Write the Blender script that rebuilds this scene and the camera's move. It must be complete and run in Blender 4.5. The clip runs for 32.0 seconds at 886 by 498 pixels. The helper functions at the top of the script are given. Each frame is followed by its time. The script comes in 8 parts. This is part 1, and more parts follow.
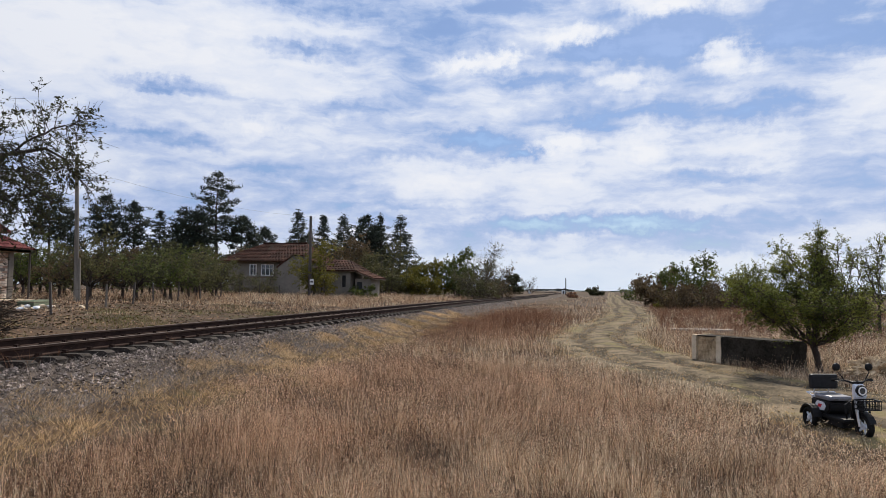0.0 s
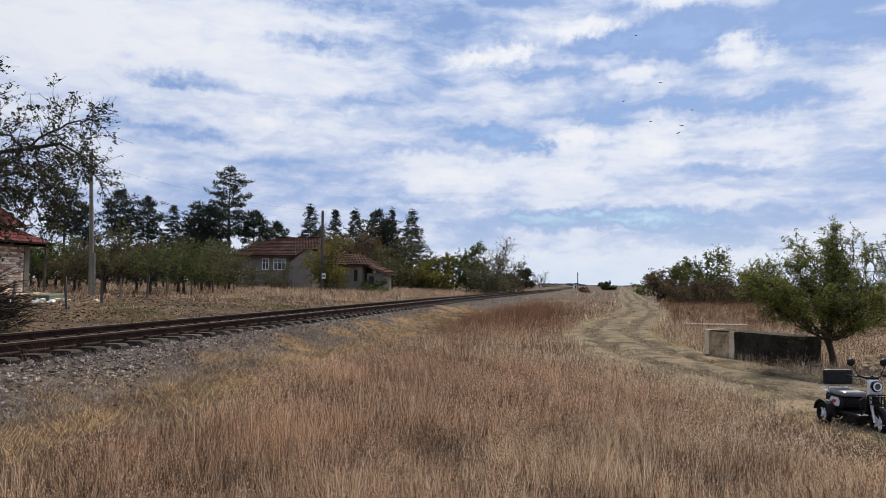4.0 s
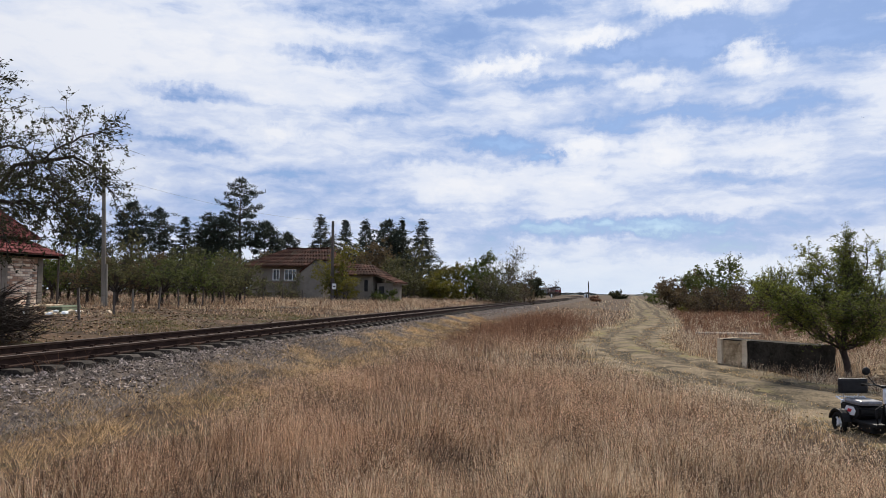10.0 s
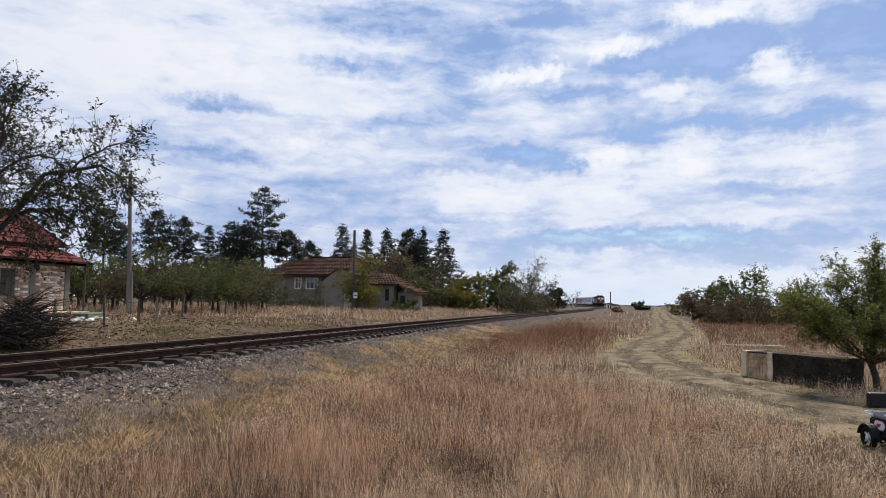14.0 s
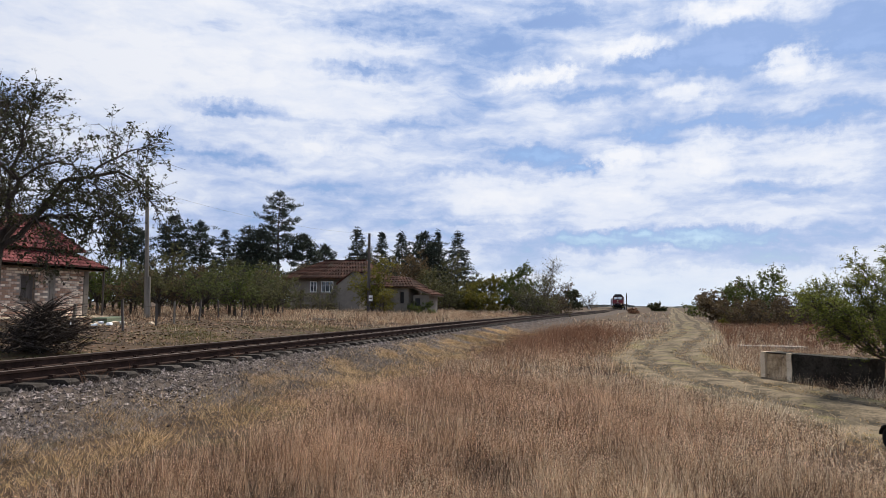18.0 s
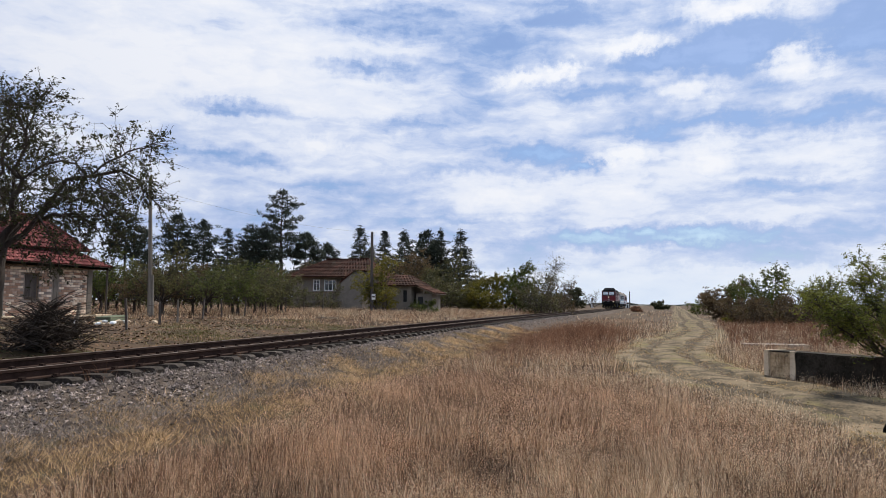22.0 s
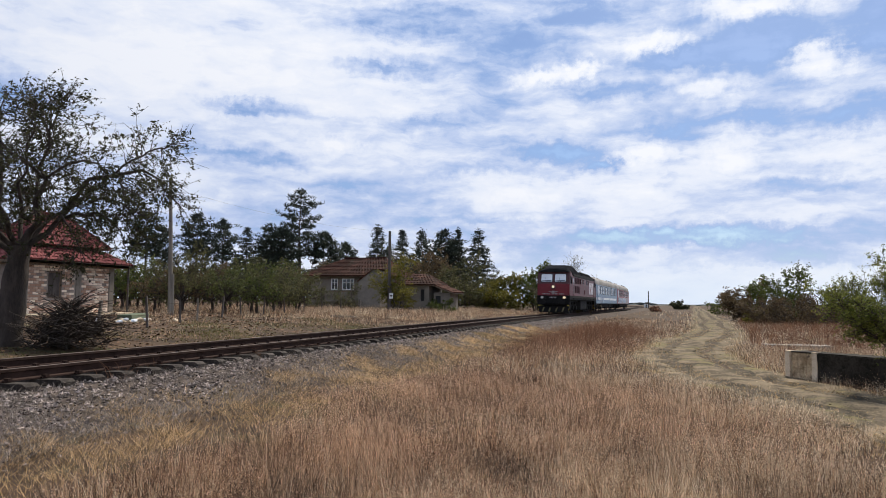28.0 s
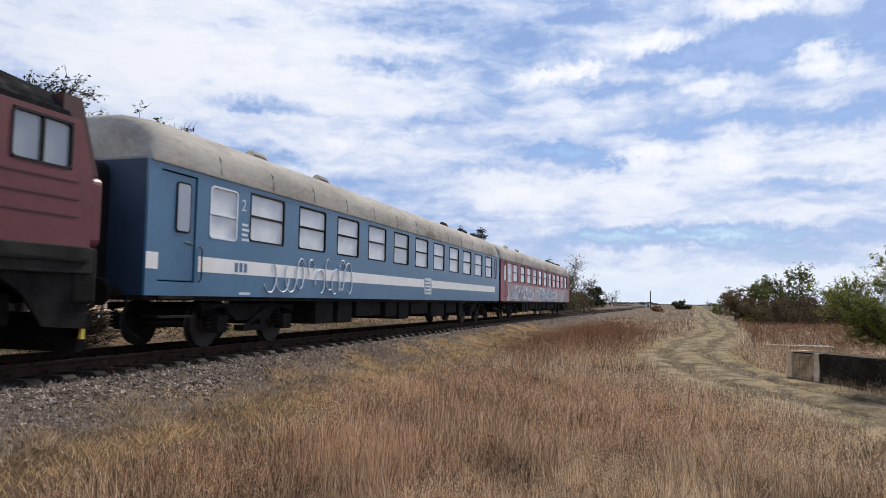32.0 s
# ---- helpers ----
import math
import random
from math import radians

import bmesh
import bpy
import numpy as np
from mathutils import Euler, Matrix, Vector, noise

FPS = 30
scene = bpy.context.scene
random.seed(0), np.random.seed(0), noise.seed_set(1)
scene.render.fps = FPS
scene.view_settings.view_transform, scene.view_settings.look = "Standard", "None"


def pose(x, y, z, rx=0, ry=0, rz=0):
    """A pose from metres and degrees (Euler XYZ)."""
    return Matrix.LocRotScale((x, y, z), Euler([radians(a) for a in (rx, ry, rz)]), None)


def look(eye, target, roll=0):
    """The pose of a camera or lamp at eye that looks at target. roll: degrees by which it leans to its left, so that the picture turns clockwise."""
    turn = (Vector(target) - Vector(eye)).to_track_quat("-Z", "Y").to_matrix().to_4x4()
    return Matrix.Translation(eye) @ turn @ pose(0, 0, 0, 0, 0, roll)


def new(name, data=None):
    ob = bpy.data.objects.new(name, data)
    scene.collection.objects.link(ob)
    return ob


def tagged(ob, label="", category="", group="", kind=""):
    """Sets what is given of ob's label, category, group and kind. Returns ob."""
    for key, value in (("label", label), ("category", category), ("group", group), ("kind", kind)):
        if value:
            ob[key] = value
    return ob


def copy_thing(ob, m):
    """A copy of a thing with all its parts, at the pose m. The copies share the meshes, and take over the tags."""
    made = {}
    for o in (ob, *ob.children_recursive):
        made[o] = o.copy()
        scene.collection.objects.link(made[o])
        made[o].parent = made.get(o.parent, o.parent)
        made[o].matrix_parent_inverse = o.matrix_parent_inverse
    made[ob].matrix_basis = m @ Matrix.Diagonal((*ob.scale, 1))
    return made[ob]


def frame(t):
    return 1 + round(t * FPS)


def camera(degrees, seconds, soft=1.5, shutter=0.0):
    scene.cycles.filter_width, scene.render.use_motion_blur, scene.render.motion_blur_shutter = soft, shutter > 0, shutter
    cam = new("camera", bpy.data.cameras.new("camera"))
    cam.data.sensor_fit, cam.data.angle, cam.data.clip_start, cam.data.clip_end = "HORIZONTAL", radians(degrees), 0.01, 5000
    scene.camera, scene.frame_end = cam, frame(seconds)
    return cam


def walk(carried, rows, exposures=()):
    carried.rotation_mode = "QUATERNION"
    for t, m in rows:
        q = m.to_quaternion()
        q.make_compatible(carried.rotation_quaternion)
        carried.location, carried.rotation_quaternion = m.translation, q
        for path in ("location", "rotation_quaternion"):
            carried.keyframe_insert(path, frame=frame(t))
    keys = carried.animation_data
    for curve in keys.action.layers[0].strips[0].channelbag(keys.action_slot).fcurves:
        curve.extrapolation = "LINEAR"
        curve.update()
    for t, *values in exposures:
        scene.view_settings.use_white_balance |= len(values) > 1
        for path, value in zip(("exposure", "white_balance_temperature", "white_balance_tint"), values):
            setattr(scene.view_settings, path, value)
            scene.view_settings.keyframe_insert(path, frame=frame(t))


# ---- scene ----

# ---------------------------------------------------------------- camera
EYE = (0.0, 0.0, 1.85)


def gaze(yaw, pitch, lean):
    y, p = radians(yaw), radians(pitch)
    far = (EYE[0] - math.sin(y) * math.cos(p), EYE[1] + math.cos(y) * math.cos(p), EYE[2] + math.sin(p))
    return look(EYE, far, lean)


cam = camera(64.4, 32.0, soft=0.7, shutter=0.08)
# rows: seconds, turn to the left of the track, tilt up, lean; degrees
walk(cam, [
    (0.0, gaze(10.61, 3.23, 0.67)),
    (0.5, gaze(10.69, 3.11, 0.61)),
    (1.0, gaze(10.86, 3.01, 0.63)),
    (1.5, gaze(11.10, 2.92, 0.60)),
    (2.0, gaze(11.37, 2.85, 0.62)),
    (2.5, gaze(11.57, 2.78, 0.61)),
    (3.0, gaze(11.63, 2.75, 0.59)),
    (3.5, gaze(11.61, 2.70, 0.63)),
    (5.5, gaze(11.20, 3.59, 1.29)),
    (6.0, gaze(10.98, 3.97, 1.44)),
    (6.5, gaze(10.74, 4.18, 1.56)),
    (7.0, gaze(10.67, 4.16, 1.63)),
    (7.5, gaze(10.78, 4.03, 1.65)),
    (8.0, gaze(10.98, 3.94, 1.51)),
    (8.5, gaze(11.29, 3.87, 1.30)),
    (9.0, gaze(11.65, 3.78, 0.94)),
    (9.5, gaze(12.04, 3.68, 0.67)),
    (10.0, gaze(12.38, 3.55, 0.47)),
    (10.5, gaze(12.60, 3.47, 0.46)),
    (11.0, gaze(12.76, 3.48, 0.46)),
    (11.5, gaze(12.97, 3.56, 0.51)),
    (12.0, gaze(13.18, 3.72, 0.56)),
    (12.5, gaze(13.41, 3.96, 0.64)),
    (13.0, gaze(13.63, 4.12, 0.72)),
    (13.5, gaze(13.88, 4.24, 0.80)),
    (14.0, gaze(14.11, 4.31, 0.87)),
    (14.5, gaze(14.32, 4.38, 0.86)),
    (16.5, gaze(14.89, 4.68, 0.71)),
    (17.0, gaze(15.08, 4.66, 0.65)),
    (17.5, gaze(15.23, 4.59, 0.57)),
    (18.0, gaze(15.31, 4.49, 0.50)),
    (18.5, gaze(15.37, 4.41, 0.47)),
    (19.0, gaze(15.42, 4.38, 0.42)),
    (19.5, gaze(15.46, 4.39, 0.40)),
    (20.0, gaze(15.45, 4.46, 0.41)),
    (20.5, gaze(15.42, 4.48, 0.39)),
    (21.0, gaze(15.40, 4.49, 0.44)),
    (21.5, gaze(15.46, 4.45, 0.44)),
    (22.0, gaze(15.54, 4.36, 0.45)),
    (22.5, gaze(15.62, 4.28, 0.47)),
    (23.0, gaze(15.70, 4.20, 0.50)),
    (23.5, gaze(15.81, 4.15, 0.45)),
    (24.0, gaze(15.98, 4.15, 0.42)),
    (24.5, gaze(16.20, 4.18, 0.34)),
    (25.0, gaze(16.35, 4.20, 0.31)),
    (25.5, gaze(16.44, 4.22, 0.36)),
    (27.5, gaze(16.65, 4.43, 0.68)),
    (28.0, gaze(16.97, 4.28, 0.63)),
    (28.5, gaze(17.39, 4.04, 0.50)),
    (29.0, gaze(17.65, 3.78, 0.37)),
    (29.5, gaze(17.63, 3.73, 0.29)),
    (30.0, gaze(17.38, 3.90, 0.36)),
    (30.5, gaze(17.04, 4.21, 0.47)),
    (31.0, gaze(16.91, 4.35, 0.93)),
    (31.5, gaze(16.88, 4.45, 0.89)),
    (32.0, gaze(17.14, 4.16, 0.95)),
],
     exposures=((0.0, -0.06), (8.5, -0.08), (11.0, 0.0), (26.0, 0.0), (28.5, 0.05), (32.0, 0.05)))

# ---------------------------------------------------------------- light
SUN_AZ, SUN_EL = -9.0, 43.0  # degrees left of the track's far direction, above the horizon
sun = new("sun", bpy.data.lights.new("sun", "SUN"))
sun.data.energy, sun.data.angle, sun.data.color = 5.0, radians(6.0), (1.0, 0.91, 0.78)
_a, _e = radians(SUN_AZ), radians(SUN_EL)
SUN_DIR = Vector((-math.sin(_a) * math.cos(_e), math.cos(_a) * math.cos(_e), math.sin(_e)))
sun.matrix_world = look(SUN_DIR * 100, (0, 0, 0))


class Nodes:
    """Short hand for node trees."""

    def __init__(self, tree):
        self.t = tree
        tree.nodes.clear()

    def n(self, kind, **sets):
        node = self.t.nodes.new(kind)
        for key, value in sets.items():
            if key == "operation":
                node.operation = value
            elif key == "blend_type":
                node.blend_type = value
            elif key == "data_type":
                node.data_type = value
        return node

    def link(self, a, b):
        self.t.links.new(a, b)

    def put(self, sock, value):
        if hasattr(value, "is_output"):
            self.link(value, sock)
        else:
            sock.default_value = value

    def math(self, op, a, b=0.0, c=0.0):
        m = self.n("ShaderNodeMath", operation=op)
        for sock, value in zip(m.inputs, (a, b, c)):
            self.put(sock, value)
        return m.outputs[0]

    def vec(self, op, a, b=(0, 0, 0)):
        m = self.n("ShaderNodeVectorMath", operation=op)
        self.put(m.inputs[0], a)
        self.put(m.inputs[1], b)
        return m.outputs["Value"] if op in ("LENGTH", "DOT_PRODUCT") else m.outputs[0]

    def noise(self, scale, detail=4.0, rough=0.55, vector=None, distortion=0.0):
        m = self.n("ShaderNodeTexNoise")
        m.inputs["Scale"].default_value = scale
        m.inputs["Detail"].default_value = detail
        m.inputs["Roughness"].default_value = rough
        m.inputs["Distortion"].default_value = distortion
        if vector is not None:
            self.link(vector, m.inputs["Vector"])
        return m.outputs["Fac"]

    def ramp(self, fac, stops):
        m = self.n("ShaderNodeValToRGB")
        els = m.color_ramp.elements
        while len(els) < len(stops):
            els.new(0.5)
        for el, (pos, col) in zip(els, stops):
            el.position = pos
            el.color = (*col, 1.0) if len(col) == 3 else col
        self.put(m.inputs[0], fac)
        return m.outputs["Color"]

    def mix(self, fac, a, b, blend="MIX"):
        m = self.n("ShaderNodeMix", data_type="RGBA", blend_type=blend)
        self.put(m.inputs[0], fac)
        self.put(m.inputs[6], (*a, 1.0) if isinstance(a, tuple) and len(a) == 3 else a)
        self.put(m.inputs[7], (*b, 1.0) if isinstance(b, tuple) and len(b) == 3 else b)
        return m.outputs[2]

    def step(self, value, lo, hi):
        m = self.n("ShaderNodeMapRange")
        m.interpolation_type = "SMOOTHSTEP"
        self.put(m.inputs[0], value)
        m.inputs[1].default_value, m.inputs[2].default_value = lo, hi
        return m.outputs[0]


def make_sky():
    world = bpy.data.worlds.new("sky")
    world.use_nodes = True
    scene.world = world
    k = Nodes(world.node_tree)
    sky = k.n("ShaderNodeTexSky")
    sky.sky_type, sky.sun_disc = "NISHITA", False
    sky.sun_elevation, sky.sun_rotation = radians(SUN_EL), radians(-SUN_AZ)
    sky.air_density, sky.dust_density, sky.ozone_density = 1.0, 0.6, 2.0
    d = k.n("ShaderNodeTexCoord").outputs["Generated"]
    sep = k.n("ShaderNodeSeparateXYZ")
    k.link(d, sep.inputs[0])
    x, y, z = sep.outputs
    # single clouds and clear gaps: turn and height in degrees, half sizes, strength
    az = k.math("MULTIPLY", k.math("ARCTAN2", k.math("MULTIPLY", x, -1.0), y), 57.2958)
    el = k.math("MULTIPLY", k.math("ARCSINE", z), 57.2958)
    ang = k.n("ShaderNodeCombineXYZ")
    k.put(ang.inputs[0], az)
    k.put(ang.inputs[1], el)
    warp = k.n("ShaderNodeTexNoise")
    warp.inputs["Scale"].default_value = 0.22
    warp.inputs["Detail"].default_value = 3.0
    k.link(ang.outputs[0], warp.inputs["Vector"])
    shift = k.vec("MULTIPLY", k.vec("SUBTRACT", warp.outputs["Color"], (0.5, 0.5, 0.5)), (9.0, 4.5, 0.0))
    curl = k.n("ShaderNodeTexNoise")
    curl.inputs["Scale"].default_value = 0.9
    curl.inputs["Detail"].default_value = 5.0
    curl.inputs["Roughness"].default_value = 0.62
    k.link(ang.outputs[0], curl.inputs["Vector"])
    ragged = k.vec("MULTIPLY", k.vec("SUBTRACT", curl.outputs["Color"], (0.5, 0.5, 0.5)), (4.2, 2.0, 0.0))
    at = k.vec("ADD", ang.outputs[0], k.vec("ADD", k.vec("MULTIPLY", shift, (0.3, 0.3, 0.0)), ragged))
    total = None
    for a0, e0, wa, we, s in SKY_GAPS + SKY_RIFTS + SKY_CLOUDS + SKY_BANKS:
        off = k.vec("MULTIPLY", k.vec("SUBTRACT", at, (a0, e0, 0)), (1 / wa, 1 / we, 0))
        r2 = k.math("POWER", k.vec("LENGTH", off), 2.0)
        g = k.math("MULTIPLY", k.math("EXPONENT", k.math("MULTIPLY", r2, -1.0)), s)
        total = g if total is None else k.math("ADD", total, g)
    # drawn-out layers: broad banks, rolls and wisps
    soft_at = k.vec("ADD", ang.outputs[0], k.vec("MULTIPLY", shift, (0.25, 0.25, 0.0)))
    banks = k.noise(1.0, 3.0, 0.5, k.vec("MULTIPLY", soft_at, (1 / 20, 1 / 5.5, 1)))
    rolls = k.noise(1.0, 5.0, 0.56, k.vec("MULTIPLY", soft_at, (1 / 8.0, 1 / 2.5, 1)), 0.25)
    wisps = k.noise(1.0, 5.0, 0.56, k.vec("MULTIPLY", k.vec("ADD", soft_at, k.vec("MULTIPLY", ragged, (0.3, 0.3, 0.0))), (1 / 3.6, 1 / 1.1, 1)), 0.3)
    flecks = k.noise(1.0, 5.0, 0.6, k.vec("MULTIPLY", soft_at, (1 / 1.5, 1 / 0.55, 1)), 0.3)
    cover = k.math("ADD", k.math("MULTIPLY", banks, 0.30), k.math("ADD", k.math("MULTIPLY", rolls, 0.36), k.math("ADD", k.math("MULTIPLY", wisps, 0.28), k.math("MULTIPLY", flecks, 0.06))))
    cover = k.math("ADD", cover, -0.010)
    cover = k.math("ADD", cover, total)
    mask = k.step(cover, 0.24, 0.46)
    tone = k.ramp(cover, [(0.25, (0.15, 0.28, 0.58)), (0.37, (0.30, 0.43, 0.72)), (0.46, (0.52, 0.61, 0.83)), (0.55, (0.77, 0.81, 0.92)), (0.66, (0.90, 0.905, 0.95))])
    # cloud stands brighter towards the sun
    toward = k.vec("DOT_PRODUCT", d, tuple(SUN_DIR))
    tone = k.mix(k.step(toward, 0.45, 1.0), k.mix(1.0, tone, (0.87, 0.90, 0.95), "MULTIPLY"), k.mix(1.0, tone, (1.04, 1.05, 1.05), "MULTIPLY"))
    low = k.step(el, -1.0, 5.0)
    tone = k.mix(low, (0.72, 0.81, 0.94), tone)
    clear = k.n("ShaderNodeBackground")
    k.link(k.mix(1.0, sky.outputs[0], (0.82, 0.92, 1.10), "MULTIPLY"), clear.inputs[0])
    clear.inputs[1].default_value = 0.085
    cloud = k.n("ShaderNodeBackground")
    k.link(tone, cloud.inputs[0])
    cloud.inputs[1].default_value = 1.0
    both = k.n("ShaderNodeMixShader")
    k.put(both.inputs[0], mask)
    k.link(clear.outputs[0], both.inputs[1])
    k.link(cloud.outputs[0], both.inputs[2])
    out = k.n("ShaderNodeOutputWorld")
    k.link(both.outputs[0], out.inputs[0])


SKY_GAPS = (
    (32.3, 14.8, 3.5, 0.7, -0.2), (35.1, 11.4, 2.8, 0.6, -0.1), (30.7, 11, 3.2, 0.6, -0.1), (7.6, 12.2, 3.0, 0.7, -0.2), (3.9, 11.1, 2.1, 0.4, -0.18),
    (14.7, 10.8, 2.8, 0.6, -0.07), (22.3, 18.5, 5.1, 0.6, -0.13), (-7.9, 19.3, 5.1, 1.5, -0.17), (-1.2, 18.6, 3.2, 0.8, -0.17), (3.2, 16.6, 4.1, 0.7, -0.13),
    (10.1, 20.7, 4.1, 1.2, -0.1), (-7, 14, 3.2, 0.7, -0.14), (-14.2, 13.6, 3.7, 0.9, -0.13), (19.5, 22.4, 6.4, 1.0, -0.12), (-16.5, 19, 2.8, 1.8, -0.12),
)
SKY_RIFTS = (
    (-1, 5.2, 14.0, 0.8, -0.17), (7.4, 3, 8.3, 0.6, -0.10), (-11.7, 3.5, 7.4, 0.6, -0.12), (18.5, 14.2, 2.8, 0.6, -0.08), (-0.7, 13.5, 1.8, 0.5, -0.12),
    (-10.4, 8.7, 4.1, 0.6, -0.09), (37.3, 21, 3.7, 0.7, -0.06), (5.4, 22.4, 5.5, 0.8, -0.1), (25.8, 9.3, 4.1, 0.5, -0.05), (13.8, 6.5, 5.5, 0.4, -0.08),
    (-11, 19.5, 13, 4.5, -0.075), (-24, 18, 6, 1.5, -0.12), (52, 14, 6, 1.2, -0.12),
)
SKY_CLOUDS = (
    (-0.4, 19.9, 2.5, 0.7, 0.26), (5.9, 18.6, 1.2, 0.6, 0.26), (8.9, 18, 2.1, 0.5, 0.2), (-11.5, 17.6, 2.2, 1.4, 0.3), (-7.2, 21.9, 5.1, 0.8, 0.22),
    (-4, 16.3, 2.3, 0.8, 0.16), (25.8, 12.6, 1.7, 0.6, 0.18), (0.8, 11.6, 2.1, 0.9, 0.22), (-5.3, 11.4, 2.5, 1.1, 0.17), (-12.6, 11.1, 3.7, 1.4, 0.15),
)
SKY_BANKS = (
    (25.9, 15.9, 9.2, 1.4, 0.07), (11, 9.3, 10.1, 1.2, 0.1), (40, 17.5, 10.6, 2.8, 0.12), (43.9, 11.4, 6.0, 1.2, 0.08), (5.5, 8.5, 13.8, 1.2, 0.05),
    (20.4, 20.2, 4.1, 0.6, 0.06), (-2.3, 6.3, 11.5, 0.6, 0.06), (28.7, 20.8, 5.1, 1.2, 0.06),
    (-25, 14, 6, 2.2, 0.10), (45, 22, 14, 8, 0.12), (5, 2.0, 60, 1.8, 0.14),
)
make_sky()

# ---------------------------------------------------------------- materials


def material(name, a, b, scale=6.0, rough=0.75, metal=0.0, bump=0.15, fine=60.0, spread=0.5, rand=0.0, island=0.0,
             wear=None, spec=0.4, through_light=0.0, stretch=(1, 1, 1), rough2=0.0):
    """A surface of two mixed colours with a broad and a fine grain; wear: a third colour in patches."""
    m = bpy.data.materials.new(name)
    m.use_nodes = True
    k = Nodes(m.node_tree)
    co = k.n("ShaderNodeTexCoord").outputs["Object"]
    co = k.vec("MULTIPLY", co, stretch)
    big = k.noise(scale, 4.0, 0.6, co)
    small = k.noise(fine, 3.0, 0.6, co)
    fac = k.step(k.math("ADD", k.math("MULTIPLY", big, 0.65), k.math("MULTIPLY", small, 0.35)), 0.5 - spread * 0.4, 0.5 + spread * 0.4)
    if rand:
        info = k.n("ShaderNodeObjectInfo")
        fac = k.math("ADD", fac, k.math("MULTIPLY", k.math("SUBTRACT", info.outputs["Random"], 0.5), rand))
    if island:
        geo = k.n("ShaderNodeNewGeometry")
        fac = k.math("ADD", fac, k.math("MULTIPLY", k.math("SUBTRACT", geo.outputs["Random Per Island"], 0.5), island))
    col = k.mix(fac, a, b)
    col.node.clamp_factor = True
    if wear:
        patch = k.step(k.noise(scale * 0.7, 6.0, 0.7, k.vec("ADD", co, (7.1, 3.3, 1.7))), wear[1], wear[1] + 0.12)
        col = k.mix(patch, col, wear[0])
    s = k.n("ShaderNodeBsdfPrincipled")
    k.link(col, s.inputs["Base Color"])
    s.inputs["Metallic"].default_value = metal
    s.inputs["Specular IOR Level"].default_value = spec
    k.put(s.inputs["Roughness"], k.math("ADD", k.math("MULTIPLY", small, 0.25 + rough2), rough - 0.12))
    if bump:
        bn = k.n("ShaderNodeBump")
        bn.inputs["Strength"].default_value = bump
        bn.inputs["Distance"].default_value = 0.02
        k.link(k.math("ADD", k.math("MULTIPLY", big, 0.5), small), bn.inputs["Height"])
        k.link(bn.outputs[0], s.inputs["Normal"])
    out = k.n("ShaderNodeOutputMaterial")
    if through_light:
        tr = k.n("ShaderNodeBsdfTranslucent")
        k.link(col, tr.inputs[0])
        mx = k.n("ShaderNodeMixShader")
        mx.inputs[0].default_value = through_light
        k.link(s.outputs[0], mx.inputs[1])
        k.link(tr.outputs[0], mx.inputs[2])
        k.link(mx.outputs[0], out.inputs[0])
    else:
        k.link(s.outputs[0], out.inputs[0])
    return m


def glowing(name, col, strength):
    m = bpy.data.materials.new(name)
    m.use_nodes = True
    s = m.node_tree.nodes["Principled BSDF"]
    s.inputs["Base Color"].default_value = (*col, 1)
    s.inputs["Emission Color"].default_value = (*col, 1)
    s.inputs["Emission Strength"].default_value = strength
    s.inputs["Roughness"].default_value = 0.2
    return m


def glassy(name, col, rough=0.06):
    m = bpy.data.materials.new(name)
    m.use_nodes = True
    s = m.node_tree.nodes["Principled BSDF"]
    s.inputs["Base Color"].default_value = (*col, 1)
    s.inputs["Roughness"].default_value = rough
    s.inputs["Specular IOR Level"].default_value = 0.8
    s.inputs["Coat Weight"].default_value = 0.6
    s.inputs["Coat Roughness"].default_value = 0.04
    return m



def meadow(name, cols):
    """Dry grass: patches of several metres, tufts, and each stalk its own tone."""
    m = bpy.data.materials.new(name)
    m.use_nodes = True
    k = Nodes(m.node_tree)
    co = k.n("ShaderNodeTexCoord").outputs["Object"]
    geo = k.n("ShaderNodeNewGeometry")
    patch = k.noise(0.28, 3.0, 0.6, co)
    tuft = k.noise(1.9, 3.0, 0.6, co)
    f = k.math("ADD", k.math("MULTIPLY", patch, 0.55), k.math("MULTIPLY", tuft, 0.45))
    f = k.math("ADD", k.math("MULTIPLY", k.math("SUBTRACT", f, 0.5), 1.7), k.math("ADD", k.math("MULTIPLY", geo.outputs["Random Per Island"], 1.3), -0.17))
    col = k.ramp(f, [(0.10, cols[0]), (0.38, cols[1]), (0.62, cols[2]), (0.86, cols[3])])
    s = k.n("ShaderNodeBsdfPrincipled")
    k.link(col, s.inputs["Base Color"])
    s.inputs["Roughness"].default_value = 0.8
    s.inputs["Specular IOR Level"].default_value = 0.2
    tr = k.n("ShaderNodeBsdfTranslucent")
    k.link(col, tr.inputs[0])
    mx = k.n("ShaderNodeMixShader")
    mx.inputs[0].default_value = 0.2
    k.link(s.outputs[0], mx.inputs[1])
    k.link(tr.outputs[0], mx.inputs[2])
    out = k.n("ShaderNodeOutputMaterial")
    k.link(mx.outputs[0], out.inputs[0])
    return m


